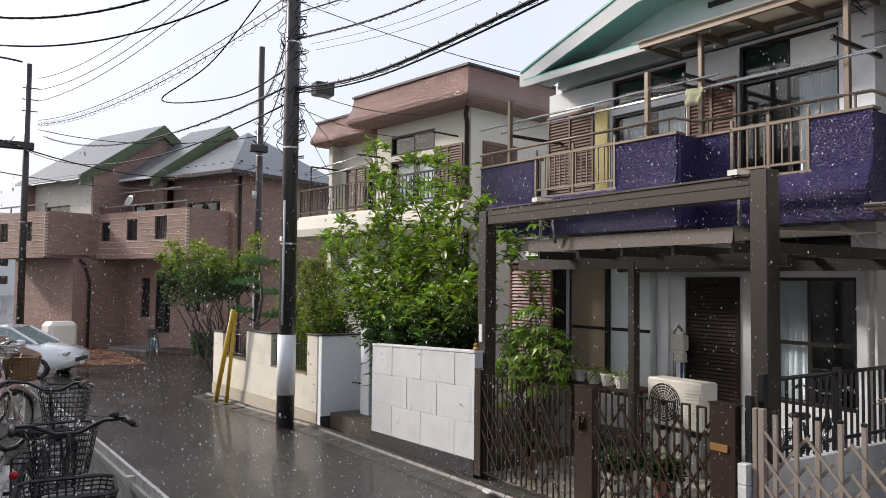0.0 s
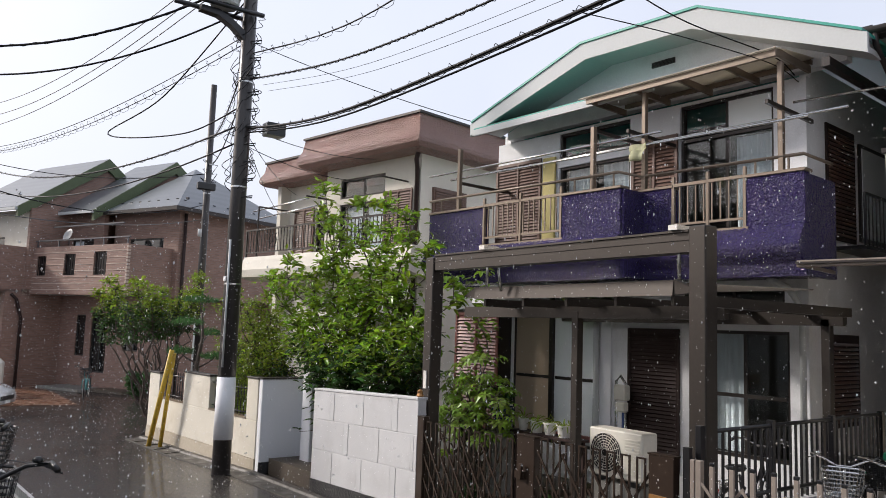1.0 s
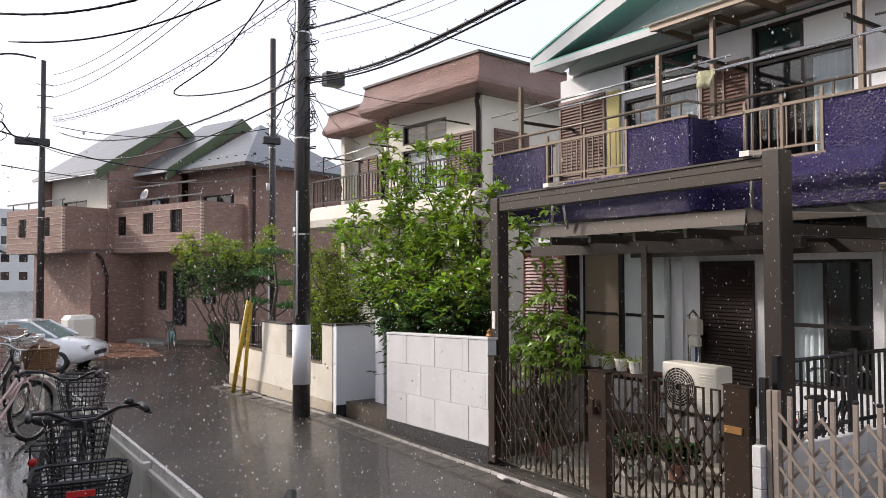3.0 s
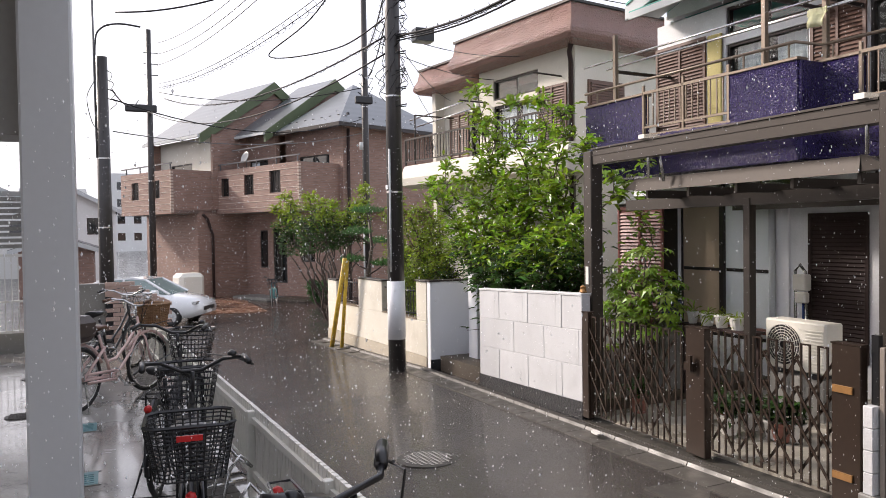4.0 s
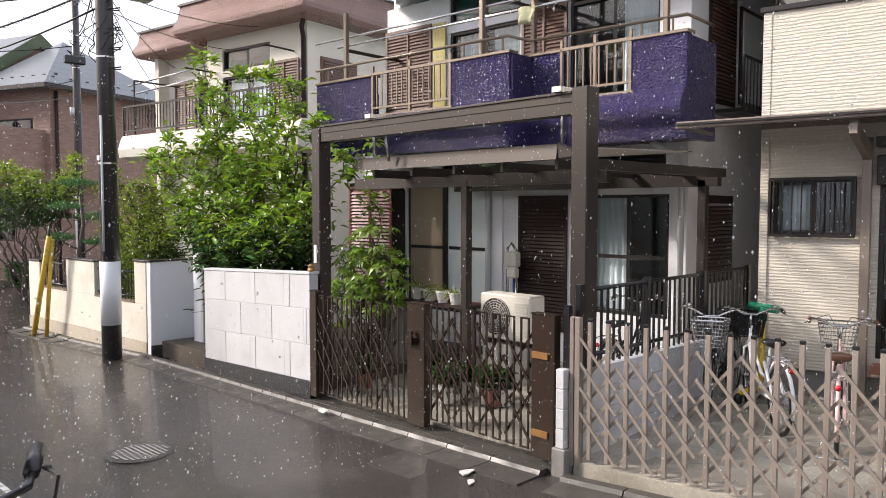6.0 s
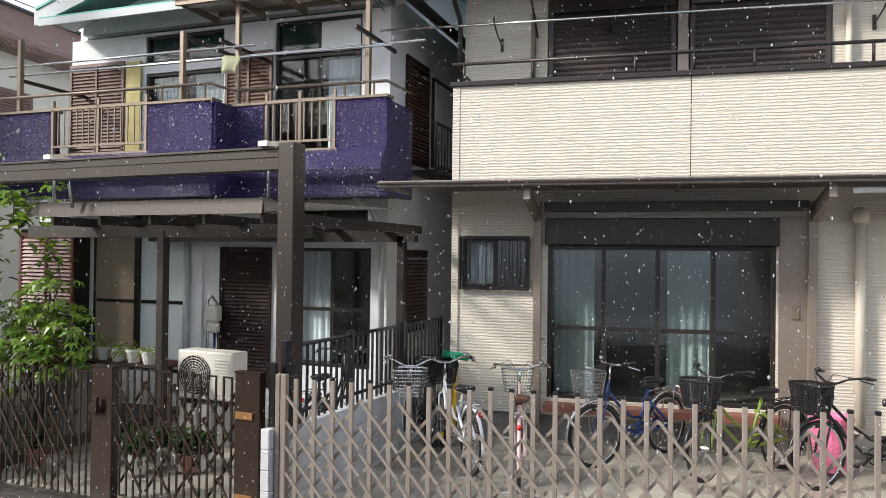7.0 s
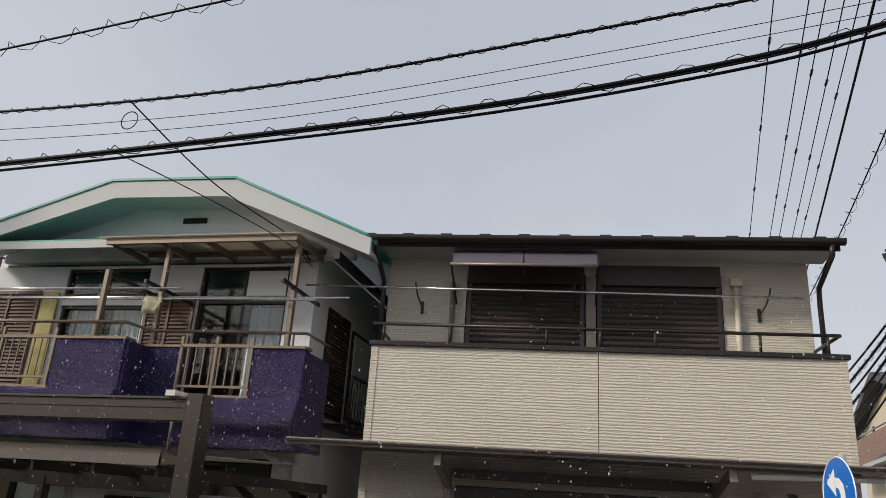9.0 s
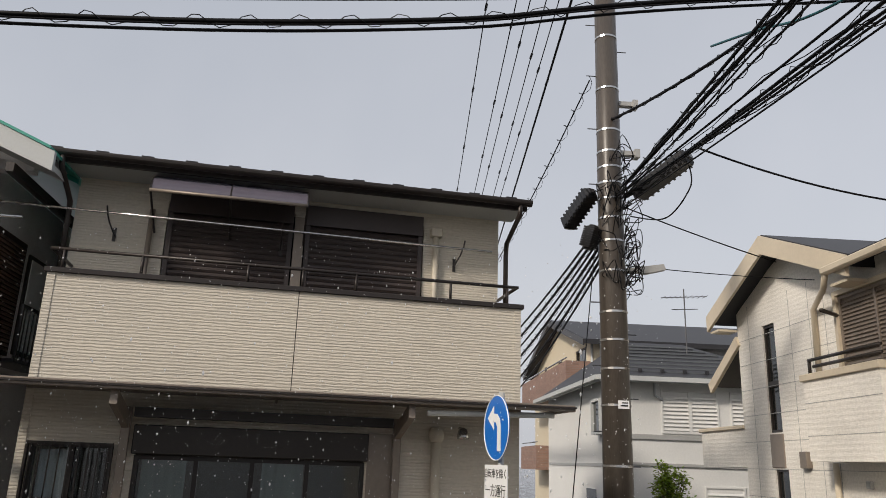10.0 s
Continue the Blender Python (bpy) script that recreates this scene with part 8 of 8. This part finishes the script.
            return [(cx - a, -c + q, z), (cx - a + q, -c, z), (cx + a - q, -c, z), (cx + a, -c + q, z), (cx + a, c - q, z), (cx + a - q, c, z), (cx - a + q, c, z), (cx - a, c - q, z)]
        levels = 13 if solid else 7
        for i in range(levels + 1):
            f = i / levels
            tube(bm, rect(zc + h * f, 0.78 + 0.22 * f), thick * (2.2 if i == levels else 1), 4, closed=True)
        lo, hi = rect(zc, 0.78), rect(zc + h, 1.0)
        for k in range(8):
            a0, a1, b0, b1 = Vector(lo[k]), Vector(lo[(k + 1) % 8]), Vector(hi[k]), Vector(hi[(k + 1) % 8])
            n = max(1, int((b1 - b0).length / (0.034 if solid else 0.035)))
            for j in range(n):
                tube(bm, [a0.lerp(a1, j / n), b0.lerp(b1, j / n)], thick * (1.1 if solid else 0.7), 4)
        for j in range(7):
            y = -w * 0.36 + j * w * 0.12
            tube(bm, [(cx - d * 0.38, y, zc), (cx + d * 0.38, y, zc)], thick, 4)
        return tagged(part(name, bm, material, parent), kind="stuff")

    if front == "wire":
        basket("basket", 0.66, 0.74, metal, False, s)
    elif front == "black":
        basket("basket", 0.66, 0.74, M_BLACK, True, s, thick=0.0055)
    elif front == "wicker":
        basket("basket", 0.66, 0.74, M_WICKER, True, s, thick=0.007)
    if front:
        rods("basket_stay", metal, s, [[(0.58, 0.06, R), (0.62, 0.10, 0.74)], [(0.58, -0.06, R), (0.62, -0.10, 0.74)]], 0.006, 5)
    if rear:
        bk = basket("rear_basket", -0.62, 0.71, M_BLACK if rear != "wire" else metal, rear != "wire", b, w=0.39, d=0.34, h=0.25, thick=0.0038)
        if tag or rear == "tagged":
            quick("basket_badge", M_RED, bk, (-0.80, -0.79, -0.055, 0.055, 0.90, 0.925))
    return b


# near side of the lane, on the apartment lot (z = 0.68)
bk1 = bicycle("black city bicycle with large black front and rear baskets", pose(0.335, 4.25, 0.62, 0, 0, 84), M_BLACKM, steer=8, front="wire", rear="tagged", bars="swept", metal=M_BLACKM, fender=M_BLACKM)
bk2 = bicycle("pale pink city bicycle with a brown wicker basket", pose(-0.02, 8.95, 0.62, 0, 0, 52), M_PINKBIKE, steer=-6, front="wicker", fender=M_PINKBIKE, saddle=M_LEATHER, grip=M_LEATHER)
bk3 = bicycle("black bicycle with a wire front basket, leaning on its stand", pose(0.36, 6.1, 0.62, 0, 0, 76), M_BLACKM, steer=-14, front="wire", metal=M_BLACKM, fender=M_BLACKM)
bk4 = bicycle("dark bicycle in the back of the row", pose(-0.05, 10.6, 0.62, 0, 0, 58), M_BLACKM, steer=4, front="wire", fender=M_BLACKM)
bk5 = bicycle("black bicycle with thick rubber grips beside the fence", pose(0.60, 2.48, 0.63, 0, 0, -90), M_BLACKM, steer=38, front=None, bars="flat", metal=M_BLACKM, fender=M_BLACKM, seat_h=0.76, grip_r=0.022)
bag = thing("bag", "slack dark brown bag over a rear rack", "bag", pose(-0.42, 8.44, 1.345, 0, 0, 52))
bm = bmesh.new()
box(bm, -0.20, 0.20, -0.17, 0.17, 0.0, 0.27, bevel=0.07)
for v in bm.verts:
    v.co.x *= 1 + 0.25 * v.co.z
    v.co.y *= 1 + 0.15 * math.sin(v.co.x * 9)
part("pouch", bm, mat("brown_vinyl", (0.05, 0.036, 0.03), 0.35, var=0.15, fine=20, bump=0.1), bag)
# bicycles in the forecourt across the lane
bicycle("white city bicycle seen from behind", pose(7.6, 3.22, 0.12, 0, 0, 40), M_WHITEP, steer=-10, front="black", fender=M_WHITEP, saddle=M_BLACK)
bicycle("black bicycle with a rear basket against the low wall", pose(7.75, 3.72, 0.14, 0, 0, 192), M_BLACKM, steer=12, front="wire", rear="black", tag=True, fender=M_BLACKM)
bicycle("pale pink city bicycle with a wire basket and brown saddle", pose(7.45, 2.45, 0.11, 0, 0, 18), M_PINKBIKE, steer=6, front="wire", saddle=M_LEATHER, grip=M_LEATHER, fender=M_PINKBIKE)
bicycle("dark blue bicycle with a dark wire basket", pose(8.3, 1.45, 0.15, 0, 0, 150), M_BLUEBIKE, steer=-12, front="wire", bars="flat", metal=M_STEEL)
bicycle("lime and black bicycle with a dark front basket", pose(8.25, 0.35, 0.15, 0, 0, 140), M_OLIVE, steer=14, front="black", metal=M_BLACKM)
bicycle("black bicycle with a large rear basket", pose(8.3, -0.78, 0.15, 0, 0, 118), M_BLACKM, steer=16, front="black", rear="black", tag=True, metal=M_BLACKM, fender=M_BLACKM)
bicycle("grey bicycle under the carport", pose(7.7, 4.85, 0.1, 0, 0, 10), M_BLACKM, steer=8, front=None, fender=M_STEEL)
bicycle("light teal bicycle before the brick house", pose(5.35, 27.2, -0.32, 0, 0, 250), M_TEALBIKE, steer=10, front="wire", metal=M_BLACKM)
sc = thing("toy_scooter", "green and yellow plastic toy vehicle", "toy", pose(8.2, 3.5, 0.16))
rods("frame", M_YELP, sc, [[(0, 0, 0.1), (0.05, 0, 0.9)], [(0, 0, 0.12), (-0.4, 0.05, 0.12)]], 0.03, 6)
rods("bar", M_GREEN, sc, [[(0.05, -0.16, 0.98), (0.05, 0.16, 1.0)], [(0.05, 0, 0.85), (0.05, 0, 1.0)]], 0.045, 8)
rods("wheel", M_BLACK, sc, [[(0, -0.02, 0.06), (0, 0.02, 0.06)], [(-0.4, 0.03, 0.06), (-0.4, 0.07, 0.06)]], 0.06, 12)
pb = thing("pink_tub", "bright pink plastic storage tub by the door", "tub", pose(8.75, -0.45, 0.17))
bm = bmesh.new()
lathe(bm, [(0.17, 0.0), (0.20, 0.5), (0.215, 0.5), (0.215, 0.55), (0.19, 0.55), (0.18, 0.5)], 18)
part("tub", bm, M_PINK, pb)
hose = thing("hose_reel", "coiled green garden hose beside the fence", "hose", pose(8.5, -1.35, 0.16))
bm = bmesh.new()
for k in range(6):
    ring(bm, (0.02 * (k % 3), 0.03 * k, 0.32), 0.19 + 0.01 * (k % 2), 0.016, "y", 22, 6)
part("coil", bm, M_GREEN, hose)
quick("reel_stand", M_BLACK, hose, (-0.05, 0.05, 0.0, 0.16, 0.0, 0.3))

# white sedan parked at the bend
car = thing("car", "white sedan parked at the bend of the lane", "car", pose(0.85, 25.6, gz(27) + 0.02, 0, 0, -28), group="")
sect = [(-2.2, 0.55, 0.70, 0.62, 0.95), (-2.1, 0.30, 0.82, 0.70, 1.02), (-1.5, 0.22, 0.88, 0.74, 1.06), (-0.9, 0.20, 0.90, 0.72, 1.06), (0.3, 0.20, 0.90, 0.74, 1.02), (1.2, 0.22, 0.88, 0.74, 0.96), (1.9, 0.26, 0.82, 0.66, 0.84), (2.2, 0.36, 0.66, 0.5, 0.70)]
bm = bmesh.new()
rings = []
for x, zb, w, wt, zt in sect:
    rings.append([bm.verts.new(p) for p in ((x, -w * 0.9, zb), (x, -w, zb + 0.15), (x, -w, zt - 0.18), (x, -wt, zt), (x, 0, zt + 0.03), (x, wt, zt), (x, w, zt - 0.18), (x, w, zb + 0.15), (x, w * 0.9, zb))])
for a, b in zip(rings, rings[1:]):
    for k in range(8):
        bm.faces.new((a[k], a[k + 1], b[k + 1], b[k]))
    bm.faces.new((a[8], a[0], b[0], b[8]))
bm.faces.new(rings[0])
bm.faces.new(rings[-1][::-1])
part("body", bm, M_WHITECAR, car, smooth=True)
bm = bmesh.new()
cab = [(-1.75, 0.66, 0.60, 1.04), (-1.0, 0.66, 0.52, 1.42), (0.0, 0.68, 0.54, 1.47), (0.45, 0.69, 0.54, 1.43), (1.25, 0.70, 0.60, 0.98)]
rings = [[bm.verts.new(p) for p in ((x, -w, 0.98), (x, -wt, z), (x, wt, z), (x, w, 0.98))] for x, w, wt, z in cab]
for a, b in zip(rings, rings[1:]):
    for k in range(3):
        bm.faces.new((a[k], a[k + 1], b[k + 1], b[k]))
bm.faces.new(rings[0])
bm.faces.new(rings[-1][::-1])
part("glasshouse", bm, M_CARGLASS, car)
bm = bmesh.new()
prism(bm, [(-1.05, 1.43), (0.0, 1.49), (0.5, 1.44), (0.45, 1.40), (0.0, 1.44), (-1.0, 1.39)], "y", -0.56, 0.56)
for s in (-1, 1):
    for (xa, za, xb, zb, wa, wb) in ((0.45, 1.42, 1.25, 0.98, 0.555, 0.70), (-1.0, 1.41, -1.75, 1.03, 0.54, 0.66), (-0.25, 1.44, -0.25, 1.0, 0.56, 0.70)):
        tube(bm, [(xa, s * wa, za), (xb, s * wb, zb)], 0.045, 5)
part("roof", bm, M_WHITECAR, car)
for x in (-1.35, 1.35):
    for s in (-1, 1):
        w = new("wheel")
        w.parent = car
        bm = bmesh.new()
        ring(bm, (x, s * 0.80, 0.31), 0.235, 0.085, "y", 20, 8)
        part("tyre", bm, M_RUBBER, w, smooth=True)
        bm = bmesh.new()
        tube(bm, [(x, s * 0.78, 0.31), (x, s * 0.85, 0.31)], 0.2, 16)
        part("rim", bm, M_STEEL, w)
for s in (-1, 1):
    quick("headlight", M_STEEL, car, (1.95, 2.12, s * 0.62 - 0.13, s * 0.62 + 0.13, 0.66, 0.76), bevel=0.02)
    quick("wing_mirror", M_WHITECAR, car, (0.75, 0.95, s * 0.84 - 0.09, s * 0.84 + 0.09, 0.98, 1.12), bevel=0.03)
quick("grille", M_BLACK, car, (2.1, 2.225, -0.42, 0.42, 0.46, 0.58), bevel=0.01)
quick("number_plate", M_SIGNW, car, (2.2, 2.235, -0.16, 0.16, 0.37, 0.45))
tank = thing("storage_box", "cream plastic storage box behind the car", "box", pose(2.7, 30.0, gz(30), 0, 0, 20))
quick("body", M_ACW, tank, (-0.5, 0.5, -0.4, 0.4, 0.0, 1.3), bevel=0.14)


# ================= the apartment side =================
ap = thing("porch_column", "white square porch column of the apartment house", "column", pose(-0.275, 3.6, 0.62))
quick("shaft", M_APTW, ap, (-0.1, 0.1, -0.1, 0.1, 0.0, 4.6), bevel=0.01)
quick("base_plate", M_APTW, ap, (-0.12, 0.12, -0.12, 0.12, 0.0, 0.012))
copy_thing(ap, pose(-0.47, 6.6, 0.62))
wpole = thing("downpipe", "slim white rain pipe at the lot's far end", "pipe", pose(-1.04, 18.0, -0.45))
rods("pipe", M_APTW, wpole, [[(0, 0, 0), (0, 0, 7.2)]], 0.065, 10)
for z in (1.6, 3.4, 5.2):
    rods("clip", M_GREYBOX, wpole, [[(0, 0, z), (0, 0, z + 0.05)]], 0.08, 10)
pbm = thing("porch_roof", "grey porch beam and roof slab of the apartment", "porch roof")
quick("beam", M_APTG, pbm, (-7.0, -0.20, 3.72, 4.0, 2.86, 5.2))
quick("slab", M_APTG, pbm, (-7.0, -0.20, -4.0, 3.72, 3.9, 4.1))
aw_ = tagged(quick("wall_apartment", M_APTG, None, (-2.05, -1.85, 4.05, 13.0, 0.68, 4.1)), "plain grey apartment wall", "wall", kind="structure")
tagged(quick("wall_apartment_back", M_APTG, None, (-7.0, 1.0, -4.2, -4.0, 0.68, 6.5)), "plain grey apartment wall behind the porch", "wall", kind="structure")
st = thing("stair_screen", "dark louvred screen of an outside stair", "screen", pose(-1.82, 13.2, 0))
quick("frame", M_APTG, st, (0.0, 0.72, 0.0, 0.05, 3.05, 3.12), (0.0, 0.05, 0.0, 0.05, 0.68, 3.1), (0.68, 0.72, 0.0, 0.05, 0.68, 3.1))
for i in range(9):
    quick("louvre", M_CONC, st, (0.05, 0.68, -0.02, 0.04, 2.25 + i * 0.09, 2.31 + i * 0.09))
rb = quick("railing", M_FENCE, st, (0.0, 0.72, -0.05, -0.02, 2.12, 2.16), (0.0, 0.72, -0.05, -0.02, 1.42, 1.45), (0.0, 0.72, -0.05, -0.02, 0.95, 0.99))
for i in range(8):
    quick("bar", M_FENCE, rb, (0.04 + i * 0.09, 0.055 + i * 0.09, -0.045, -0.03, 0.99, 2.12))
quick("low_wall", M_CONC, st, (0.0, 0.75, 0.1, 0.25, 0.5, 0.95))
lat = thing("lattice_panel", "reddish wooden lattice panel against the wall", "lattice", pose(-1.80, 12.4, 0.62))
for i in range(9):
    rods("lath", M_RUST, lat, [[(0.02, -0.05 + 0.0, 0.12 * i), (0.22, -0.05, 0.12 * i + 0.25)], [(0.22, -0.06, 0.12 * i), (0.02, -0.06, 0.12 * i + 0.25)]], 0.012, 4)
quick("frame", M_RUST, lat, (0.0, 0.03, -0.08, -0.03, 0.0, 1.3), (0.21, 0.24, -0.08, -0.03, 0.0, 1.3))
fx = thing("fire_extinguisher", "red fire extinguisher standing by the apartment wall", "extinguisher", pose(-1.68, 11.6, 0.62))
bm = bmesh.new()
lathe(bm, [(0.07, 0), (0.075, 0.02), (0.075, 0.38), (0.04, 0.44), (0.02, 0.5)], 12)
part("tank", bm, M_RED, fx, smooth=True)
# end walls of the lot
ew = thing("end_wall", "dark grey concrete wall at the lot's end", "wall", pose(0, 13.9, 0))
quick("panel", M_CONC, ew, (-1.1, -0.12, 0.0, 0.15, 0.5, 1.62), bevel=0.01)
tw = thing("tile_wall", "pale pinkish brick-tiled gate wall with a sloped top", "wall", pose(0, 13.8, 0))
M_TILE = mat("pale_pink_tile", (0.46, 0.33, 0.28), 0.35, var=0.1, fine=30, bump=0.05, rand=0.12)
quick("core", M_BLOCKB, tw, (-0.11, 0.62, 0.03, 0.17, -0.4, 1.4))
bm = bmesh.new()
box(bm, 0, 0.225, 0, 0.03, 0, 0.065, bevel=0.003)
tl = part("tile", bm, M_TILE, tw)
first = True
for j in range(25):
    for i in range(5):
        x, z = -0.12 + i * 0.235 - (0.117 if j % 2 else 0), -0.2 + j * 0.074
        if x < -0.13 or x > 0.72 or z > 1.58 - max(0, x - 0.12) * 0.5:
            continue
        if first:
            tl.matrix_basis = pose(x, 0, z)
            first = False
        else:
            again(tl, pose(x, 0, z), tw)
bm = bmesh.new()
prism(bm, [(-0.12, 1.40), (-0.12, 1.60), (0.2, 1.60), (0.9, 1.28), (0.9, 1.1), (0.62, 1.3)], "y", 0.02, 0.18)
part("coping", bm, M_TILE, tw)
# low white fence along the lot's edge
fe = thing("lot_fence", "low ivory slatted metal fence along the lot's edge", "fence")
FA, FB = Vector((1.03, 1.6, 0)), Vector((0.33, 13.6, 0))
fd = (FB - FA).normalized()
fang = math.degrees(math.atan2(-fd.x, fd.y))
L = (FB - FA).length
fm_ = Matrix.Translation(FA) @ Matrix.Rotation(radians(fang), 4, "Z")
bm = bmesh.new()
box(bm, -0.012, 0.012, -0.025, 0.025, 0.76, 1.26)
sl = part("slat", bm, M_FENCE, fe)
sl.matrix_basis = fm_
for i in range(1, int(L / 0.062)):
    again(sl, fm_ @ pose(0, i * 0.062, 0), fe)
quick("rail", M_FENCE, fe, (-0.035, -0.012, 0, L, 1.16, 1.20), (-0.035, -0.012, 0, L, 0.80, 0.84), m=fm_)
for i in range(8):
    quick("post", M_FENCE, fe, (-0.06, -0.01, 0.3 + i * 1.6, 0.35 + i * 1.6, 0.66, 1.24), m=fm_, bevel=0.004)
# tiled strip along the fence foot
ts = tagged(new("lot_edging"), "small grey tiles along the fence foot", "edging", kind="structure")
bm = bmesh.new()
box(bm, -0.24, -0.01, 0.005, 0.145, 0, 0.012)
t0 = part("tile", bm, M_KERB, ts)
t0.matrix_basis = fm_ @ pose(-0.06, 0, 0.621)
for i in range(1, 70):
    again(t0, fm_ @ pose(-0.06, i * 0.15, 0.621), ts)
# covers in the lot
for x, y in ((-0.24, 5.35), (-0.25, 6.15), (-0.28, 7.8)):
    cv = thing("meter_cover", "small blue-green water meter cover in the lot", "cover", pose(x, y, 0.621))
    quick("lid", M_BLUEP, cv, (-0.09, 0.09, -0.16, 0.16, 0.0, 0.006), *[(-0.06, 0.06, -0.12 + k * 0.05, -0.09 + k * 0.05, 0.006, 0.009) for k in range(5)])
    quick("frame", M_CONC, cv, (-0.11, 0.11, -0.18, -0.162, 0.0, 0.005), (-0.11, 0.11, 0.162, 0.18, 0.0, 0.005))
for x, y, r in ((-0.82, 5.75, 0.17), (-0.9, 8.6, 0.14), (-0.95, 10.8, 0.14)):
    bm = bmesh.new()
    lathe(bm, [(r, -0.01), (r, 0.006), (r * 0.92, 0.008)], 28)
    for i in range(-4, 5):
        box(bm, -r * 0.7, r * 0.7, i * 0.03 - 0.006, i * 0.03 + 0.006, 0.006, 0.011)
    o = part("drain_cover", bm, M_KERB)
    o.matrix_world = pose(x, y, 0.621)
    tagged(o, "round ribbed drain cover in the lot", "drain cover")
# bicycle rack hoops
for i in range(4):
    y = 3.4 + i * 0.75
    rk = thing("bike_rack", "bent stainless bicycle rack hoop", "bike rack", pose(0.70, y, 0.62, 0, 0, 12), group="bike racks")
    rods("hoop", M_STEEL, rk, [[(-0.2, -0.09, 0.0), (-0.12, -0.09, 0.34), (-0.05, -0.09, 0.42), (0.02, -0.09, 0.34), (0.02, 0.09, 0.34), (-0.05, 0.09, 0.42), (-0.12, 0.09, 0.34), (-0.2, 0.09, 0.0)]], 0.012, 6)
    rods("foot_rail", M_STEEL, rk, [[(-0.25, -0.09, 0.012), (0.15, -0.09, 0.012), (0.15, 0.09, 0.012), (-0.25, 0.09, 0.012)]], 0.012, 6)


# ---- the shower itself: drops hanging between the houses ----
def rain(n, seed):
    g = random.Random(seed)
    verts, faces = [], []
    for i in range(n):
        far = g.random() < 0.45
        d = g.uniform(11.0, 26.0) if far else 1.4 + 9.5 * g.random() ** 0.8
        deg = g.uniform(-8, 38) if far else g.uniform(-8, 112)
        x, y = d * math.sin(radians(deg)), d * math.cos(radians(deg))
        z = 2.5 + d * g.uniform(-0.38, 0.06 if far else 0.14 if deg < 40 else 0.32)
        if z < gz(y) + rise(x) + 0.1 or (x > 7.2 and not far) or x > 8.4:
            continue
        # far drops are oversized, to stand in for rain haze
        r = g.uniform(0.0025, 0.005) if far else g.uniform(0.0010, 0.0024) * (1.5 if g.random() < 0.08 else 1.0)
        h = r * g.uniform(1.0, 2.2)
        b = len(verts)
        verts += [(x - r, y, z), (x, y - r, z), (x + r, y, z), (x, y + r, z), (x, y, z + h), (x, y, z - h)]
        faces += [(b, b + 1, b + 4), (b + 1, b + 2, b + 4), (b + 2, b + 3, b + 4), (b + 3, b, b + 4), (b + 1, b, b + 5), (b + 2, b + 1, b + 5), (b + 3, b + 2, b + 5), (b, b + 3, b + 5)]
    me = bpy.data.meshes.new("rain")
    me.from_pydata(verts, [], faces)
    # white base colour gives the drops their sunlit glint
    me.materials.append(sheet("raindrop", (0.85, 0.86, 0.88), 0.5, 0.1))
    return tagged(new("rain", me), "sparse raindrops coloured white as if sunlit, the far ones enlarged as haze", "rain", kind="stuff")


rain(38000, 77)

# ---- every thing across the lane stands on the rising ground ----
def near_side(ob):
    """The x of a thing's footprint, taken near its lane-side face."""
    xs = []
    for o in [ob, *ob.children_recursive]:
        if o.type in ("MESH", "FONT", "CURVE"):
            xs += [(o.matrix_world @ Vector(c)).x for c in o.bound_box]
    return min((min(xs) + max(xs)) / 2, min(xs) + 1.0) if xs else 0.0


bpy.context.view_layer.update()
for ob in [o for o in bpy.data.objects if o.parent is None and o.type in ("MESH", "EMPTY")]:
    if ob is ground or ob.name.startswith("rain"):
        continue
    ob.location.z += rise(near_side(ob)) if near_side(ob) > 1.3 else 0.0
